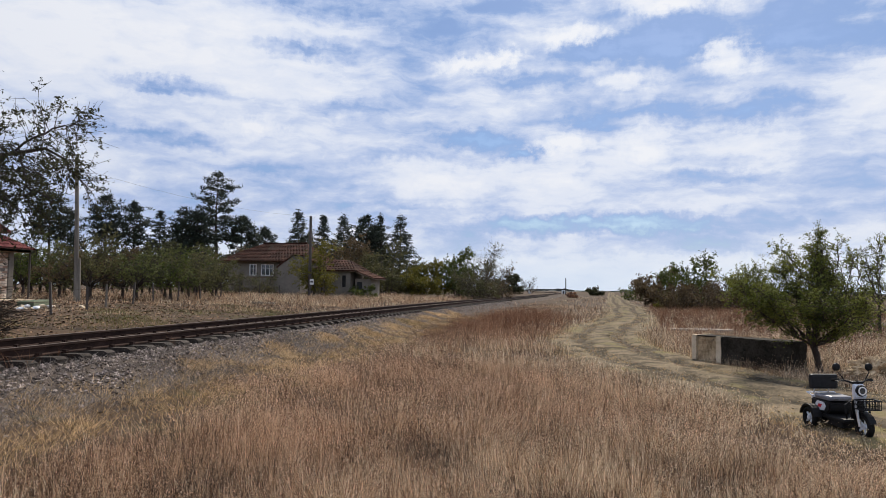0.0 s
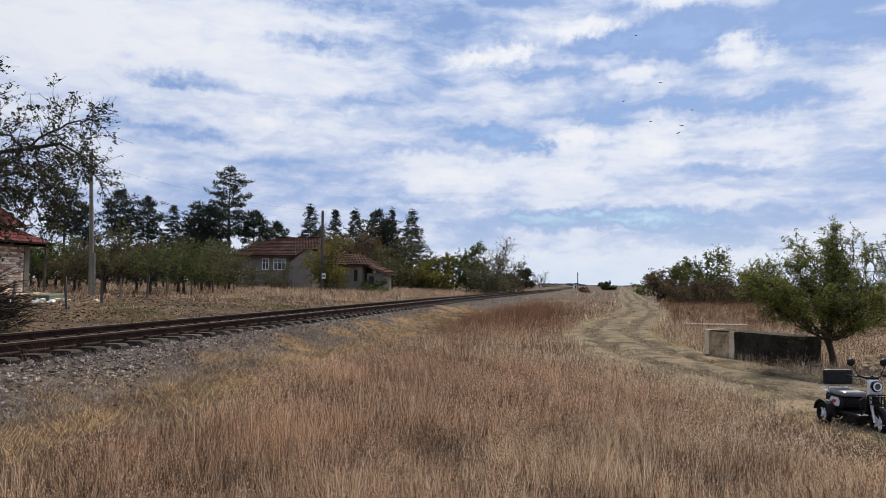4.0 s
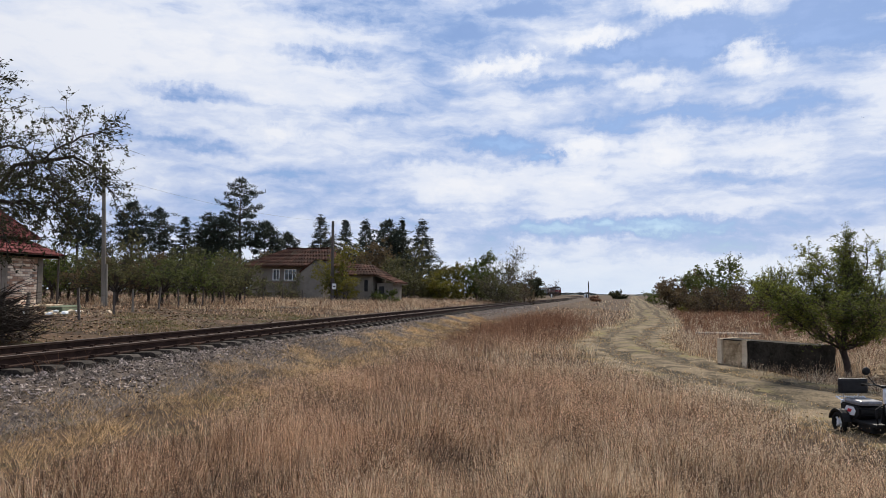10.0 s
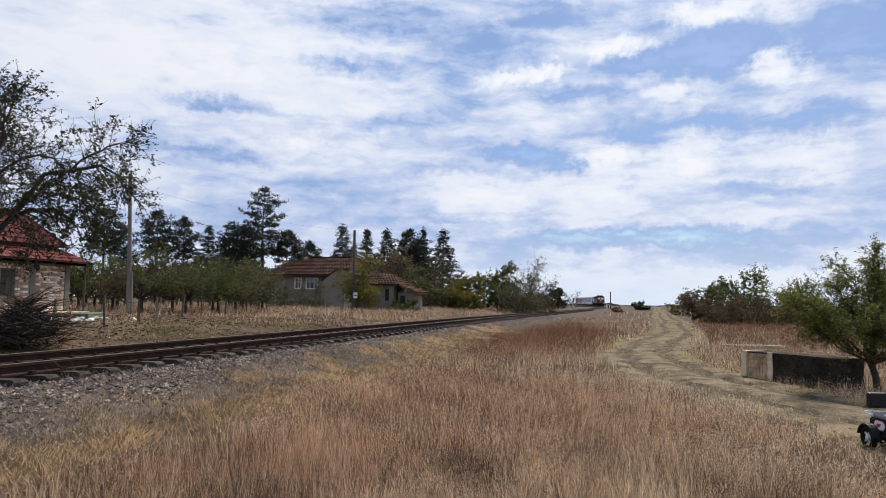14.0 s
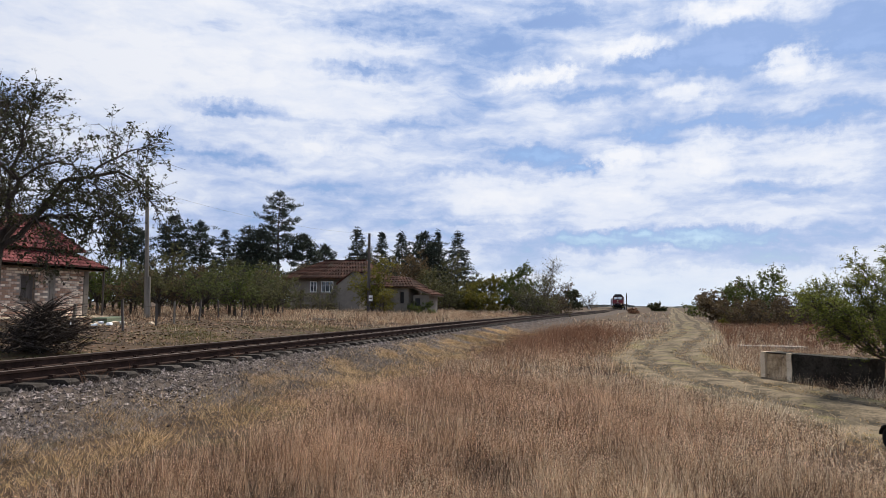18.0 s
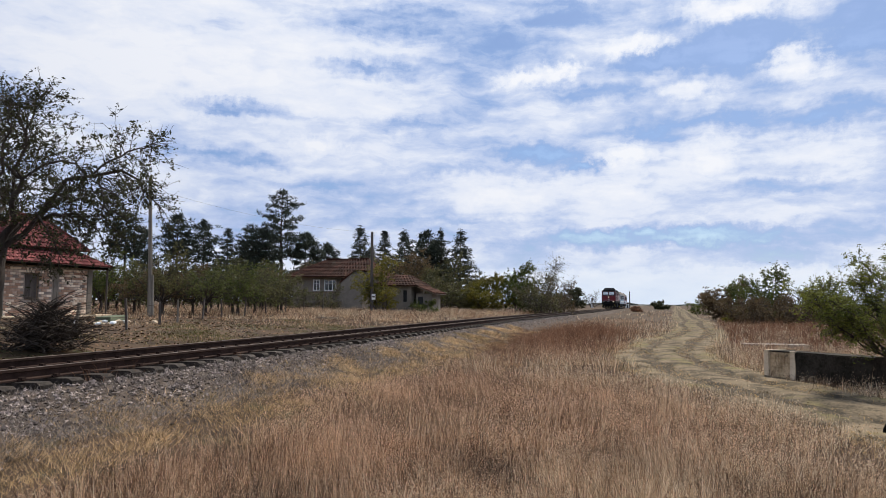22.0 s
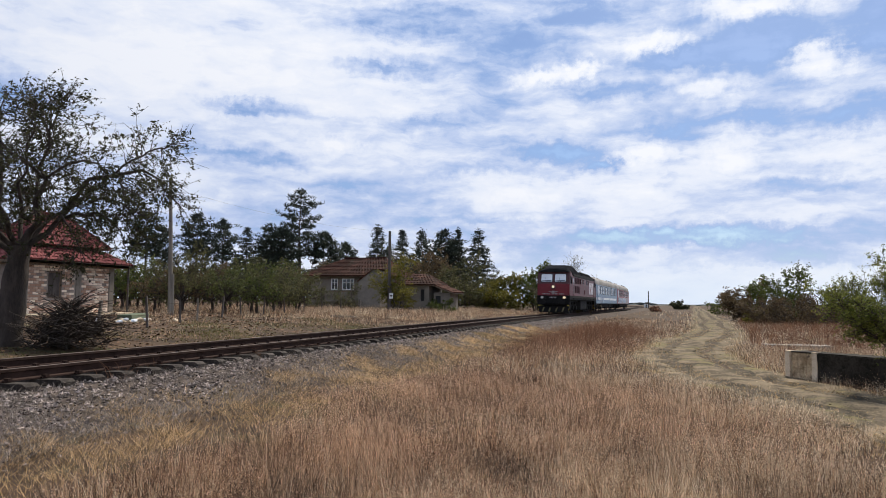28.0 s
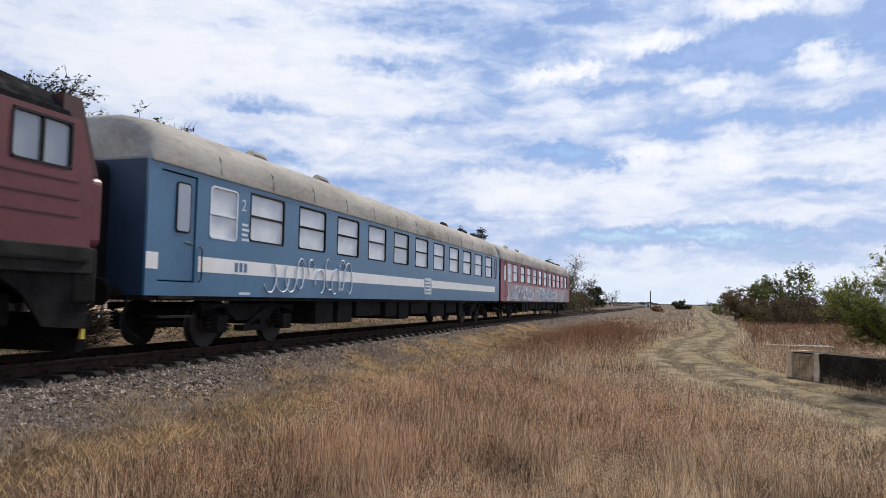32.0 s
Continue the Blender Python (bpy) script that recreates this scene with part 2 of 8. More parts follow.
MAT = {
    "soil": material("dry_ground", (0.030, 0.020, 0.013), (0.125, 0.080, 0.050), 0.9, 0.95, bump=1.0, fine=9.0, wear=((0.075, 0.068, 0.032), 0.53), spec=0.1),
    "dirt": material("trodden_dirt", (0.060, 0.049, 0.032), (0.235, 0.181, 0.117), 1.1, 0.95, bump=0.8, fine=16.0, spread=0.3, wear=((0.185, 0.155, 0.070), 0.53), spec=0.05),
    "rut": material("dark_wheel_rut", (0.038, 0.032, 0.022), (0.135, 0.107, 0.073), 1.4, 0.95, bump=0.8, fine=16.0, spread=0.3, wear=((0.175, 0.138, 0.084), 0.55), spec=0.05),
    "bed": material("ballast_bed", (0.032, 0.025, 0.021), (0.155, 0.122, 0.098), 6.0, 0.95, bump=1.0, fine=26.0, spec=0.05),
    "stone": material("ballast_stone", (0.065, 0.052, 0.045), (0.43, 0.355, 0.305), 5.0, 0.9, bump=0.2, fine=40.0, island=1.6, spec=0.2),
    "rail": material("rusty_rail", (0.024, 0.014, 0.011), (0.056, 0.033, 0.025), 4.0, 0.95, 0.0, 0.3, 80.0, spec=0.12),
    "railtop": material("worn_rail_top", (0.045, 0.032, 0.026), (0.12, 0.085, 0.068), 3.0, 0.75, 0.2, 0.05, 60.0, spec=0.3),
    "sleeper": material("weathered_sleeper", (0.028, 0.023, 0.019), (0.105, 0.088, 0.074), 4.0, 0.95, bump=0.5, fine=30.0, rand=0.6, spec=0.15, wear=((0.04, 0.03, 0.024), 0.58)),
    "grass": meadow("dry_grass", ((0.046, 0.028, 0.016), (0.29, 0.182, 0.104), (0.70, 0.485, 0.295), (1.0, 0.84, 0.59))),
    "grass_rosy": meadow("rosy_dry_grass", ((0.040, 0.020, 0.012), (0.22, 0.113, 0.064), (0.48, 0.275, 0.155), (0.88, 0.62, 0.39))),
    "seed_rosy": material("rosy_seed_heads", (0.09, 0.048, 0.030), (0.95, 0.64, 0.44), 0.5, 0.9, bump=0.0, fine=3.0, island=2.3, spec=0.1, through_light=0.3),
    "grass_dark": meadow("dead_dark_grass", ((0.020, 0.014, 0.010), (0.085, 0.055, 0.037), (0.19, 0.125, 0.085), (0.40, 0.29, 0.20))),
    "seed": material("feathery_seed_heads", (0.11, 0.068, 0.043), (1.0, 0.80, 0.58), 0.5, 0.9, bump=0.0, fine=3.0, island=2.3, spec=0.1, through_light=0.3),
    "weed": material("rusty_weeds", (0.075, 0.036, 0.021), (0.36, 0.20, 0.12), 0.5, 0.9, bump=0.0, fine=3.0, island=1.3, spec=0.1, through_light=0.2),
    "turf": material("olive_turf", (0.075, 0.075, 0.028), (0.22, 0.19, 0.08), 0.6, 0.9, bump=0.0, fine=3.0, island=0.9, spec=0.1, through_light=0.25),
    "gold": material("golden_straw", (0.12, 0.078, 0.038), (0.90, 0.64, 0.36), 0.5, 0.9, bump=0.0, fine=3.0, island=1.7, spec=0.1, through_light=0.25, wear=((0.17, 0.14, 0.06), 0.55)),
    "dead_stalk": material("bleached_dead_stalks", (0.10, 0.085, 0.072), (0.40, 0.34, 0.29), 0.6, 0.9, bump=0.0, fine=3.0, island=1.4, spec=0.1),
    "litter": material("fallen_leaves", (0.045, 0.026, 0.016), (0.27, 0.17, 0.10), 0.6, 0.9, bump=0.0, fine=3.0, island=1.3, spec=0.1),
    "straw": material("short_straw", (0.10, 0.068, 0.034), (0.72, 0.50, 0.25), 0.4, 0.9, bump=0.0, fine=3.0, island=1.4, spec=0.1, through_light=0.25, wear=((0.15, 0.14, 0.055), 0.60)),
    "bark": material("dark_bark", (0.022, 0.017, 0.013), (0.075, 0.057, 0.046), 5.0, 0.95, bump=0.9, fine=30.0, stretch=(1, 1, 0.3)),
    "twig": material("grey_twigs", (0.040, 0.031, 0.025), (0.105, 0.082, 0.066), 3.0, 0.95, bump=0.2, island=0.5),
    "leaf_plum": material("autumn_green_leaves", (0.058, 0.078, 0.014), (0.24, 0.25, 0.055), 0.8, 0.6, bump=0.0, island=0.9, spec=0.12, through_light=0.4),
    "leaf_green": material("green_leaves", (0.036, 0.052, 0.011), (0.13, 0.15, 0.035), 0.8, 0.6, bump=0.0, island=0.9, spec=0.12, through_light=0.3),
    "leaf_dark": material("dark_leaves", (0.026, 0.028, 0.013), (0.085, 0.085, 0.038), 0.8, 0.65, bump=0.0, island=0.9, spec=0.12, through_light=0.2),
    "leaf_hedge": material("orchard_leaves", (0.045, 0.058, 0.018), (0.17, 0.18, 0.060), 0.3, 0.7, bump=0.0, island=0.9, spec=0.12, through_light=0.3),
    "leaf_olive": material("dull_olive_leaves", (0.046, 0.048, 0.020), (0.17, 0.16, 0.068), 0.3, 0.7, bump=0.0, island=0.9, spec=0.12, through_light=0.3),
    "leaf_yellow": material("yellowing_leaves", (0.075, 0.080, 0.014), (0.24, 0.20, 0.04), 0.5, 0.65, bump=0.0, island=0.9, spec=0.12, through_light=0.35),
    "leaf_brown": material("brown_leaves", (0.062, 0.044, 0.024), (0.19, 0.135, 0.070), 0.5, 0.8, bump=0.0, island=0.9, spec=0.12, through_light=0.25),
    "needle": material("pine_needles", (0.008, 0.014, 0.009), (0.034, 0.046, 0.024), 0.5, 0.7, bump=0.0, island=0.9, through_light=0.1),
    "pole": material("grey_pole_wood", (0.11, 0.095, 0.075), (0.26, 0.23, 0.185), 2.0, 0.9, bump=0.4, fine=40.0, stretch=(4, 4, 0.3)),
    "pole_dark": material("tarred_pole_wood", (0.05, 0.042, 0.036), (0.12, 0.10, 0.085), 2.0, 0.9, bump=0.4, fine=40.0, stretch=(4, 4, 0.3)),
    "tile_red": material("red_roof_tile", (0.085, 0.018, 0.019), (0.24, 0.075, 0.068), 1.2, 0.85, bump=0.2, fine=20.0, rand=0.9, island=1.0, spec=0.15),
    "tile_old": material("old_roof_tile", (0.032, 0.014, 0.010), (0.105, 0.046, 0.031), 0.8, 0.9, bump=0.3, fine=15.0, rand=0.8, island=0.8, spec=0.1, wear=((0.085, 0.072, 0.052), 0.60)),
    "brick": material("pale_brick", (0.40, 0.24, 0.16), (0.92, 0.79, 0.62), 2.0, 0.9, bump=0.3, fine=40.0, rand=1.7),
    "mortar": material("mortar", (0.20, 0.16, 0.13), (0.36, 0.30, 0.25), 3.0, 0.95, bump=0.4, fine=50.0),
    "plaster": material("grey_plaster", (0.15, 0.13, 0.105), (0.27, 0.235, 0.19), 0.8, 0.95, bump=0.3, fine=25.0, wear=((0.13, 0.12, 0.105), 0.58)),
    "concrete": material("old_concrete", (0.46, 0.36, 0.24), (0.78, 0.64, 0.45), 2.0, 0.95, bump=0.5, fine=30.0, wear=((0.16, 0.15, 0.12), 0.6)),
    # mossy concrete; shade of the face turned from the sun is in the colour
    "concrete_moss_shade": material("shade_darkened_concrete", (0.014, 0.012, 0.009), (0.055, 0.047, 0.036), 2.5, 0.95, bump=0.8, fine=20.0, spec=0.1, wear=((0.22, 0.18, 0.13), 0.64)),
    "wood": material("brown_board", (0.09, 0.06, 0.04), (0.20, 0.14, 0.09), 2.0, 0.85, bump=0.3, fine=30.0),
    "white": material("white_paint", (0.78, 0.78, 0.76), (0.88, 0.88, 0.86), 2.0, 0.5, bump=0.05),
    "dark": material("dark_opening", (0.012, 0.012, 0.012), (0.03, 0.03, 0.03), 2.0, 0.6, bump=0.0),
    "pane": glassy("window_pane", (0.05, 0.06, 0.07)),
    # train
    "red": material("dull_red_paint", (0.105, 0.022, 0.028), (0.150, 0.040, 0.046), 0.9, 0.5, bump=0.06, fine=12.0, wear=((0.15, 0.060, 0.058), 0.60)),
    # body red again, deepened in colour for the shade on the front end
    "red_front_shade": material("shaded_red_paint", (0.12, 0.008, 0.014), (0.19, 0.018, 0.026), 1.2, 0.45, bump=0.05, fine=14.0),
    "maroon": material("dark_maroon_paint", (0.045, 0.012, 0.013), (0.085, 0.026, 0.026), 1.2, 0.5, bump=0.05, fine=14.0),
    "roof": material("sooty_roof", (0.012, 0.0125, 0.014), (0.034, 0.035, 0.037), 1.1, 0.95, bump=0.2, fine=18.0, spec=0.0, wear=((0.07, 0.069, 0.068), 0.60)),
    "sill": material("weathered_grey_paint", (0.012, 0.012, 0.0115), (0.036, 0.035, 0.033), 1.6, 0.8, bump=0.15, fine=25.0, spec=0.12, wear=((0.02, 0.018, 0.016), 0.56)),
    "grille": material("black_grille", (0.004, 0.004, 0.004), (0.011, 0.010, 0.009), 4.0, 0.95, bump=0.1, spec=0.0),
    "frame": material("grey_underframe", (0.008, 0.008, 0.008), (0.024, 0.023, 0.022), 2.2, 0.9, bump=0.2, fine=30.0, spec=0.06, wear=((0.07, 0.063, 0.056), 0.66)),
    "bogie": material("oily_bogie", (0.005, 0.005, 0.005), (0.017, 0.016, 0.015), 3.0, 0.85, bump=0.3, fine=30.0, spec=0.15),
    "wheel": material("steel_wheel", (0.014, 0.013, 0.012), (0.045, 0.04, 0.037), 3.0, 0.7, 0.2, bump=0.1),
    "steel": material("bare_steel", (0.42, 0.40, 0.38), (0.62, 0.60, 0.58), 3.0, 0.35, 0.9, bump=0.05),
    "blue": material("coach_blue_paint", (0.032, 0.125, 0.232), (0.058, 0.166, 0.285), 0.7, 0.34, bump=0.0, fine=10.0, spec=0.8, wear=((0.10, 0.175, 0.25), 0.62)),
    "blue_dark": material("dark_blue_paint", (0.012, 0.028, 0.06), (0.03, 0.06, 0.11), 1.2, 0.6, bump=0.05),
    "coachroof": material("pale_coach_roof", (0.20, 0.188, 0.168), (0.38, 0.36, 0.33), 0.9, 0.85, bump=0.1, fine=12.0, spec=0.1, wear=((0.15, 0.132, 0.108), 0.58), stretch=(1, 0.35, 1)),
    "coachred": material("coach_red_paint", (0.26, 0.075, 0.09), (0.40, 0.17, 0.18), 0.8, 0.55, bump=0.05, fine=12.0),
    "coachgrey": material("smeared_grey_paint", (0.20, 0.17, 0.18), (0.52, 0.48, 0.49), 0.6, 0.6, bump=0.05, fine=6.0, wear=((0.62, 0.60, 0.58), 0.56)),
    # pale base colour carries the sky's reflection on the glass
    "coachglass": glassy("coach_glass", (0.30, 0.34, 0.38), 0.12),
    # sky's reflection painted white on panes; also the data panel's own white
    "sky_white": material("sky_white_surface", (0.60, 0.64, 0.67), (0.80, 0.83, 0.85), 1.5, 0.25, bump=0.02),
    "sticker": material("chalky_spray_paint", (0.50, 0.58, 0.66), (0.78, 0.82, 0.86), 3.0, 0.7, bump=0.0),
    "dim_yellow": material("dirty_yellow_paint", (0.10, 0.085, 0.04), (0.22, 0.19, 0.10), 5.0, 0.8, bump=0.1),
    "dim_grey": material("dirty_grey_paint", (0.20, 0.19, 0.19), (0.32, 0.31, 0.31), 5.0, 0.7, bump=0.05),
    "white_worn": material("worn_white_paint", (0.55, 0.50, 0.50), (0.76, 0.73, 0.72), 1.6, 0.6, bump=0.05, fine=14.0, wear=((0.30, 0.10, 0.11), 0.53)),
    "yellow": material("yellow_paint", (0.50, 0.38, 0.04), (0.62, 0.50, 0.09), 3.0, 0.6, bump=0.05),
    "lampglow": glowing("lit_lamp", (1.0, 0.74, 0.48), 0.45),
    "lamplens": glassy("lamp_lens", (0.45, 0.42, 0.38), 0.15),
    # scooter
    "black": material("black_plastic", (0.005, 0.005, 0.005), (0.013, 0.013, 0.014), 6.0, 0.55, bump=0.05, spec=0.2),
    "rubber": material("tyre_rubber", (0.007, 0.007, 0.007), (0.02, 0.019, 0.018), 8.0, 0.9, bump=0.3, spec=0.1),
    "leather": material("black_seat_leather", (0.010, 0.010, 0.011), (0.022, 0.022, 0.024), 9.0, 0.55, bump=0.1, spec=0.2),
    # grey stands for the sky's sheen on the seat's vinyl
    "seat_sky_sheen": material("sky_sheen_seat_vinyl", (0.10, 0.10, 0.11), (0.24, 0.24, 0.26), 9.0, 0.35, bump=0.05, spec=0.6),
    "silver": material("silver_paint", (0.66, 0.69, 0.74), (0.78, 0.80, 0.84), 6.0, 0.35, 0.2, bump=0.02),
    "redmark": material("red_mark", (0.45, 0.02, 0.03), (0.55, 0.03, 0.04), 6.0, 0.4, bump=0.0),
    "rock": material("tan_broken_stone", (0.26, 0.18, 0.10), (0.72, 0.55, 0.35), 3.0, 0.95, bump=0.9, fine=16.0, spec=0.1, wear=((0.10, 0.08, 0.06), 0.56)),
    "pale_road": material("pale_asphalt", (0.34, 0.33, 0.32), (0.46, 0.45, 0.43), 1.0, 0.9, bump=0.1),
    "far_wood": material("far_woods", (0.05, 0.055, 0.05), (0.10, 0.10, 0.085), 0.05, 0.95, bump=0.0, fine=1.0, island=0.5),
    "moss": material("mossy_stone", (0.05, 0.075, 0.04), (0.13, 0.15, 0.09), 3.0, 0.95, bump=0.4),
}

# ---------------------------------------------------------------- mesh helpers


def part(name, bm, mat, parent=None, label="", smooth=False):
    """Links a bmesh as one mesh object under its thing or part."""
    me = bpy.data.meshes.new(name)
    bmesh.ops.recalc_face_normals(bm, faces=bm.faces)
    bm.to_mesh(me)
    bm.free()
    me.materials.append(MAT[mat])
    if smooth:
        me.polygons.foreach_set("use_smooth", [True] * len(me.polygons))
    ob = new(name, me)
    if parent is not None:
        ob.parent = parent
    if label:
        ob["label"] = label
    return ob


def shared(name, me, parent, m):
    """One more object on a mesh that exists already."""
    ob = new(name, me)
    ob.parent = parent
    ob.matrix_basis = m
    return ob


def empty(name, m=None):
    ob = new(name)
    ob.empty_display_size = 0.2
    if m is not None:
        ob.matrix_basis = m
    return ob


def raw(name, verts, faces, mat, parent=None, label="", smooth=False):
    """A mesh from arrays: verts n x 3, faces m x 3 or m x 4."""
    verts, faces = np.asarray(verts, np.float32), np.asarray(faces, np.int32)
    me = bpy.data.meshes.new(name)
    me.vertices.add(len(verts))
    me.vertices.foreach_set("co", verts.ravel())
    k = faces.shape[1]
    me.loops.add(faces.size)
    me.loops.foreach_set("vertex_index", faces.ravel())
    me.polygons.add(len(faces))
    me.polygons.foreach_set("loop_start", np.arange(0, faces.size, k, dtype=np.int32))
    me.polygons.foreach_set("use_smooth", np.full(len(faces), smooth))
    me.update(calc_edges=True)
    me.materials.append(MAT[mat])
    ob = new(name, me)
    if parent is not None:
        ob.parent = parent
    if label:
        ob["label"] = label
    return ob


def box(bm, x0, x1, y0, y1, z0, z1, bevel=0.0):
    made = bmesh.ops.create_cube(bm, size=1.0)["verts"]
    for v in made:
        v.co = Vector((x0 + (v.co.x + 0.5) * (x1 - x0), y0 + (v.co.y + 0.5) * (y1 - y0), z0 + (v.co.z + 0.5) * (z1 - z0)))
    if bevel:
        edges = {e for v in made for e in v.link_edges}
        bmesh.ops.bevel(bm, geom=list(edges), offset=bevel, segments=2, affect="EDGES", profile=0.6)
    return made


def slab(x0, x1, y0, y1, z0, z1, bevel=0.0):
    bm = bmesh.new()
    box(bm, x0, x1, y0, y1, z0, z1, bevel)
    return bm


def tube(bm, points, radii, sides=8, caps=True):
    """A round bar through points."""
    rings = []
    n = len(points)
    for i, p in enumerate(points):
        p = Vector(p)
        d = Vector(points[min(i + 1, n - 1)]) - Vector(points[max(i - 1, 0)])
        d.normalize()
        side = d.orthogonal().normalized() if abs(d.z) > 0.95 else d.cross(Vector((0, 0, 1))).normalized()
        up = side.cross(d)
        r = radii[i] if isinstance(radii, (list, tuple)) else radii
        rings.append([bm.verts.new(p + (side * math.cos(2 * math.pi * j / sides) + up * math.sin(2 * math.pi * j / sides)) * r) for j in range(sides)])
    for a, b in zip(rings, rings[1:]):
        for j in range(sides):
            bm.faces.new((a[j], a[(j + 1) % sides], b[(j + 1) % sides], b[j]))
    if caps:
        bm.faces.new(rings[0][::-1])
        bm.faces.new(rings[-1])


def bar(points, radii, sides=8):
    bm = bmesh.new()
    tube(bm, points, radii, sides)
    return bm


def prism(bm, outline, axis, a, b):
    """Extrudes a closed outline of (u, v) along an axis from a to b: x: (y, z), y: (x, z), z: (x, y)."""
    def at(u, v, w):
        return {"x": (w, u, v), "y": (u, w, v), "z": (u, v, w)}[axis]
    lo = [bm.verts.new(at(u, v, a)) for u, v in outline]
    hi = [bm.verts.new(at(u, v, b)) for u, v in outline]
    n = len(outline)
    for i in range(n):
        bm.faces.new((lo[i], lo[(i + 1) % n], hi[(i + 1) % n], hi[i]))
    bm.faces.new(lo[::-1])
    bm.faces.new(hi)


def extruded(outline, axis, a, b):
    bm = bmesh.new()
    prism(bm, outline, axis, a, b)
    return bm


def rounded(w0, w1, h0, h1, r, n=4):
    """Outline of a rectangle with round corners."""
    pts = []
    for cx, cy, a0 in ((w1 - r, h1 - r, 0), (w0 + r, h1 - r, 90), (w0 + r, h0 + r, 180), (w1 - r, h0 + r, 270)):
        for i in range(n + 1):
            a = radians(a0 + 90 * i / n)
            pts.append((cx + r * math.cos(a), cy + r * math.sin(a)))
    return pts


def ring(bm, outer, inner, axis, a, b):
    """A flat frame between two outlines of the same count, a to b thick."""
    def at(u, v, w):
        return {"x": (w, u, v), "y": (u, w, v), "z": (u, v, w)}[axis]
    n = len(outer)
    vs = [[bm.verts.new(at(u, v, w)) for u, v in o] for o in (outer, inner) for w in (a, b)]
    oa, ob_, ia, ib = vs
    for i in range(n):
        j = (i + 1) % n
        bm.faces.new((oa[i], oa[j], ob_[j], ob_[i]))
        bm.faces.new((ia[j], ia[i], ib[i], ib[j]))
        bm.faces.new((ob_[i], ob_[j], ib[j], ib[i]))
        bm.faces.new((oa[j], oa[i], ia[i], ia[j]))


def wall_with_holes(bm, axis, w0, w1, u0, u1, v0, v1, holes):
    """A wall u0..u1 x v0..v1, w0..w1 thick, with rectangular openings (u0, u1, v0, v1) that go through; one closed mesh."""
    us = sorted({round(q, 5) for q in (u0, u1, *[h[0] for h in holes], *[h[1] for h in holes])})
    vs = sorted({round(q, 5) for q in (v0, v1, *[h[2] for h in holes], *[h[3] for h in holes])})
    verts = {}

    def at(i, j, w):
        if (i, j, w) not in verts:
            u, v, d = us[i], vs[j], (w0, w1)[w]
            verts[i, j, w] = bm.verts.new((d, u, v) if axis == "x" else (u, d, v))
        return verts[i, j, w]

    def solid(i, j):
        if not (0 <= i < len(us) - 1 and 0 <= j < len(vs) - 1):
            return False
        u, v = (us[i] + us[i + 1]) / 2, (vs[j] + vs[j + 1]) / 2
        return not any(h[0] < u < h[1] and h[2] < v < h[3] for h in holes)
    for i in range(len(us) - 1):
        for j in range(len(vs) - 1):
            if not solid(i, j):
                continue
            for w in (0, 1):
                bm.faces.new((at(i, j, w), at(i + 1, j, w), at(i + 1, j + 1, w), at(i, j + 1, w)))
            for di, dj, p, q in ((-1, 0, (i, j), (i, j + 1)), (1, 0, (i + 1, j), (i + 1, j + 1)), (0, -1, (i, j), (i + 1, j)), (0, 1, (i, j + 1), (i + 1, j + 1))):
                if not solid(i + di, j + dj):
                    bm.faces.new((at(*p, 0), at(*q, 0), at(*q, 1), at(*p, 1)))


# ---------------------------------------------------------------- plan of the ground
RAIL_TOP = 0.85
TRACK = ((-150, -9.4), (-60, -9.4), (0, -9.4), (45, -9.4), (65, -9.0), (90, -8.15), (111, -7.4), (141, -6.6), (173, -6.0), (204, -5.35),
         (234, -5.05), (255, -5.4), (273, -6.3), (298, -8.9), (334, -14.9), (365, -22.0), (400, -32.5), (450, -51.0), (540, -90.0), (700, -170.0))
_ty = np.arange(-150.0, 700.1, 2.0)
_tx = np.interp(_ty, [p[0] for p in TRACK], [p[1] for p in TRACK])
for _ in range(3):
    _tx[3:-3] = np.convolve(_tx, np.ones(7) / 7, "valid")
_ts = np.concatenate([[0], np.cumsum(np.hypot(np.diff(_ty), np.diff(_tx)))])
_ts -= np.interp(0.0, _ty, _ts)


def track_x(y):
    return np.interp(y, _ty, _tx)


def on_track(s):
    """Place and turn on the track, s metres along it from y = 0."""
    y, x = float(np.interp(s, _ts, _ty)), float(np.interp(s, _ts, _tx))
    y2, x2 = float(np.interp(s + 4, _ts, _ty)), float(np.interp(s + 4, _ts, _tx))
    y1, x1 = float(np.interp(s - 4, _ts, _ty)), float(np.interp(s - 4, _ts, _tx))
    return x, y, math.degrees(math.atan2(-(x2 - x1), y2 - y1))


ROAD = ((6.5, 7.0), (5.2, 10.2), (4.0, 12.9), (2.9, 15.3), (1.95, 17.9), (1.25, 21.6), (1.0, 26.5), (1.9, 36.6), (4.0, 56.4), (6.1, 95.0), (9.8, 176.0), (17.8, 353.0), (40, 800))


def smooth_line(points, step):
    """A Catmull-Rom line through points."""
    p = [Vector(q) for q in points]
    p = [p[0] * 2 - p[1]] + p + [p[-1] * 2 - p[-2]]
    out = []
    for a, b, c, d in zip(p, p[1:], p[2:], p[3:]):
        n = max(2, int((c - b).length / step))
        for i in range(n):
            t = i / n
            out.append(0.5 * (2 * b + (c - a) * t + (2 * a - 5 * b + 4 * c - d) * t * t + (3 * b - a - 3 * c + d) * t ** 3))
    out.append(p[-2])
    return np.array([tuple(q) for q in out])


ROAD_LINE = smooth_line(ROAD, 0.8)


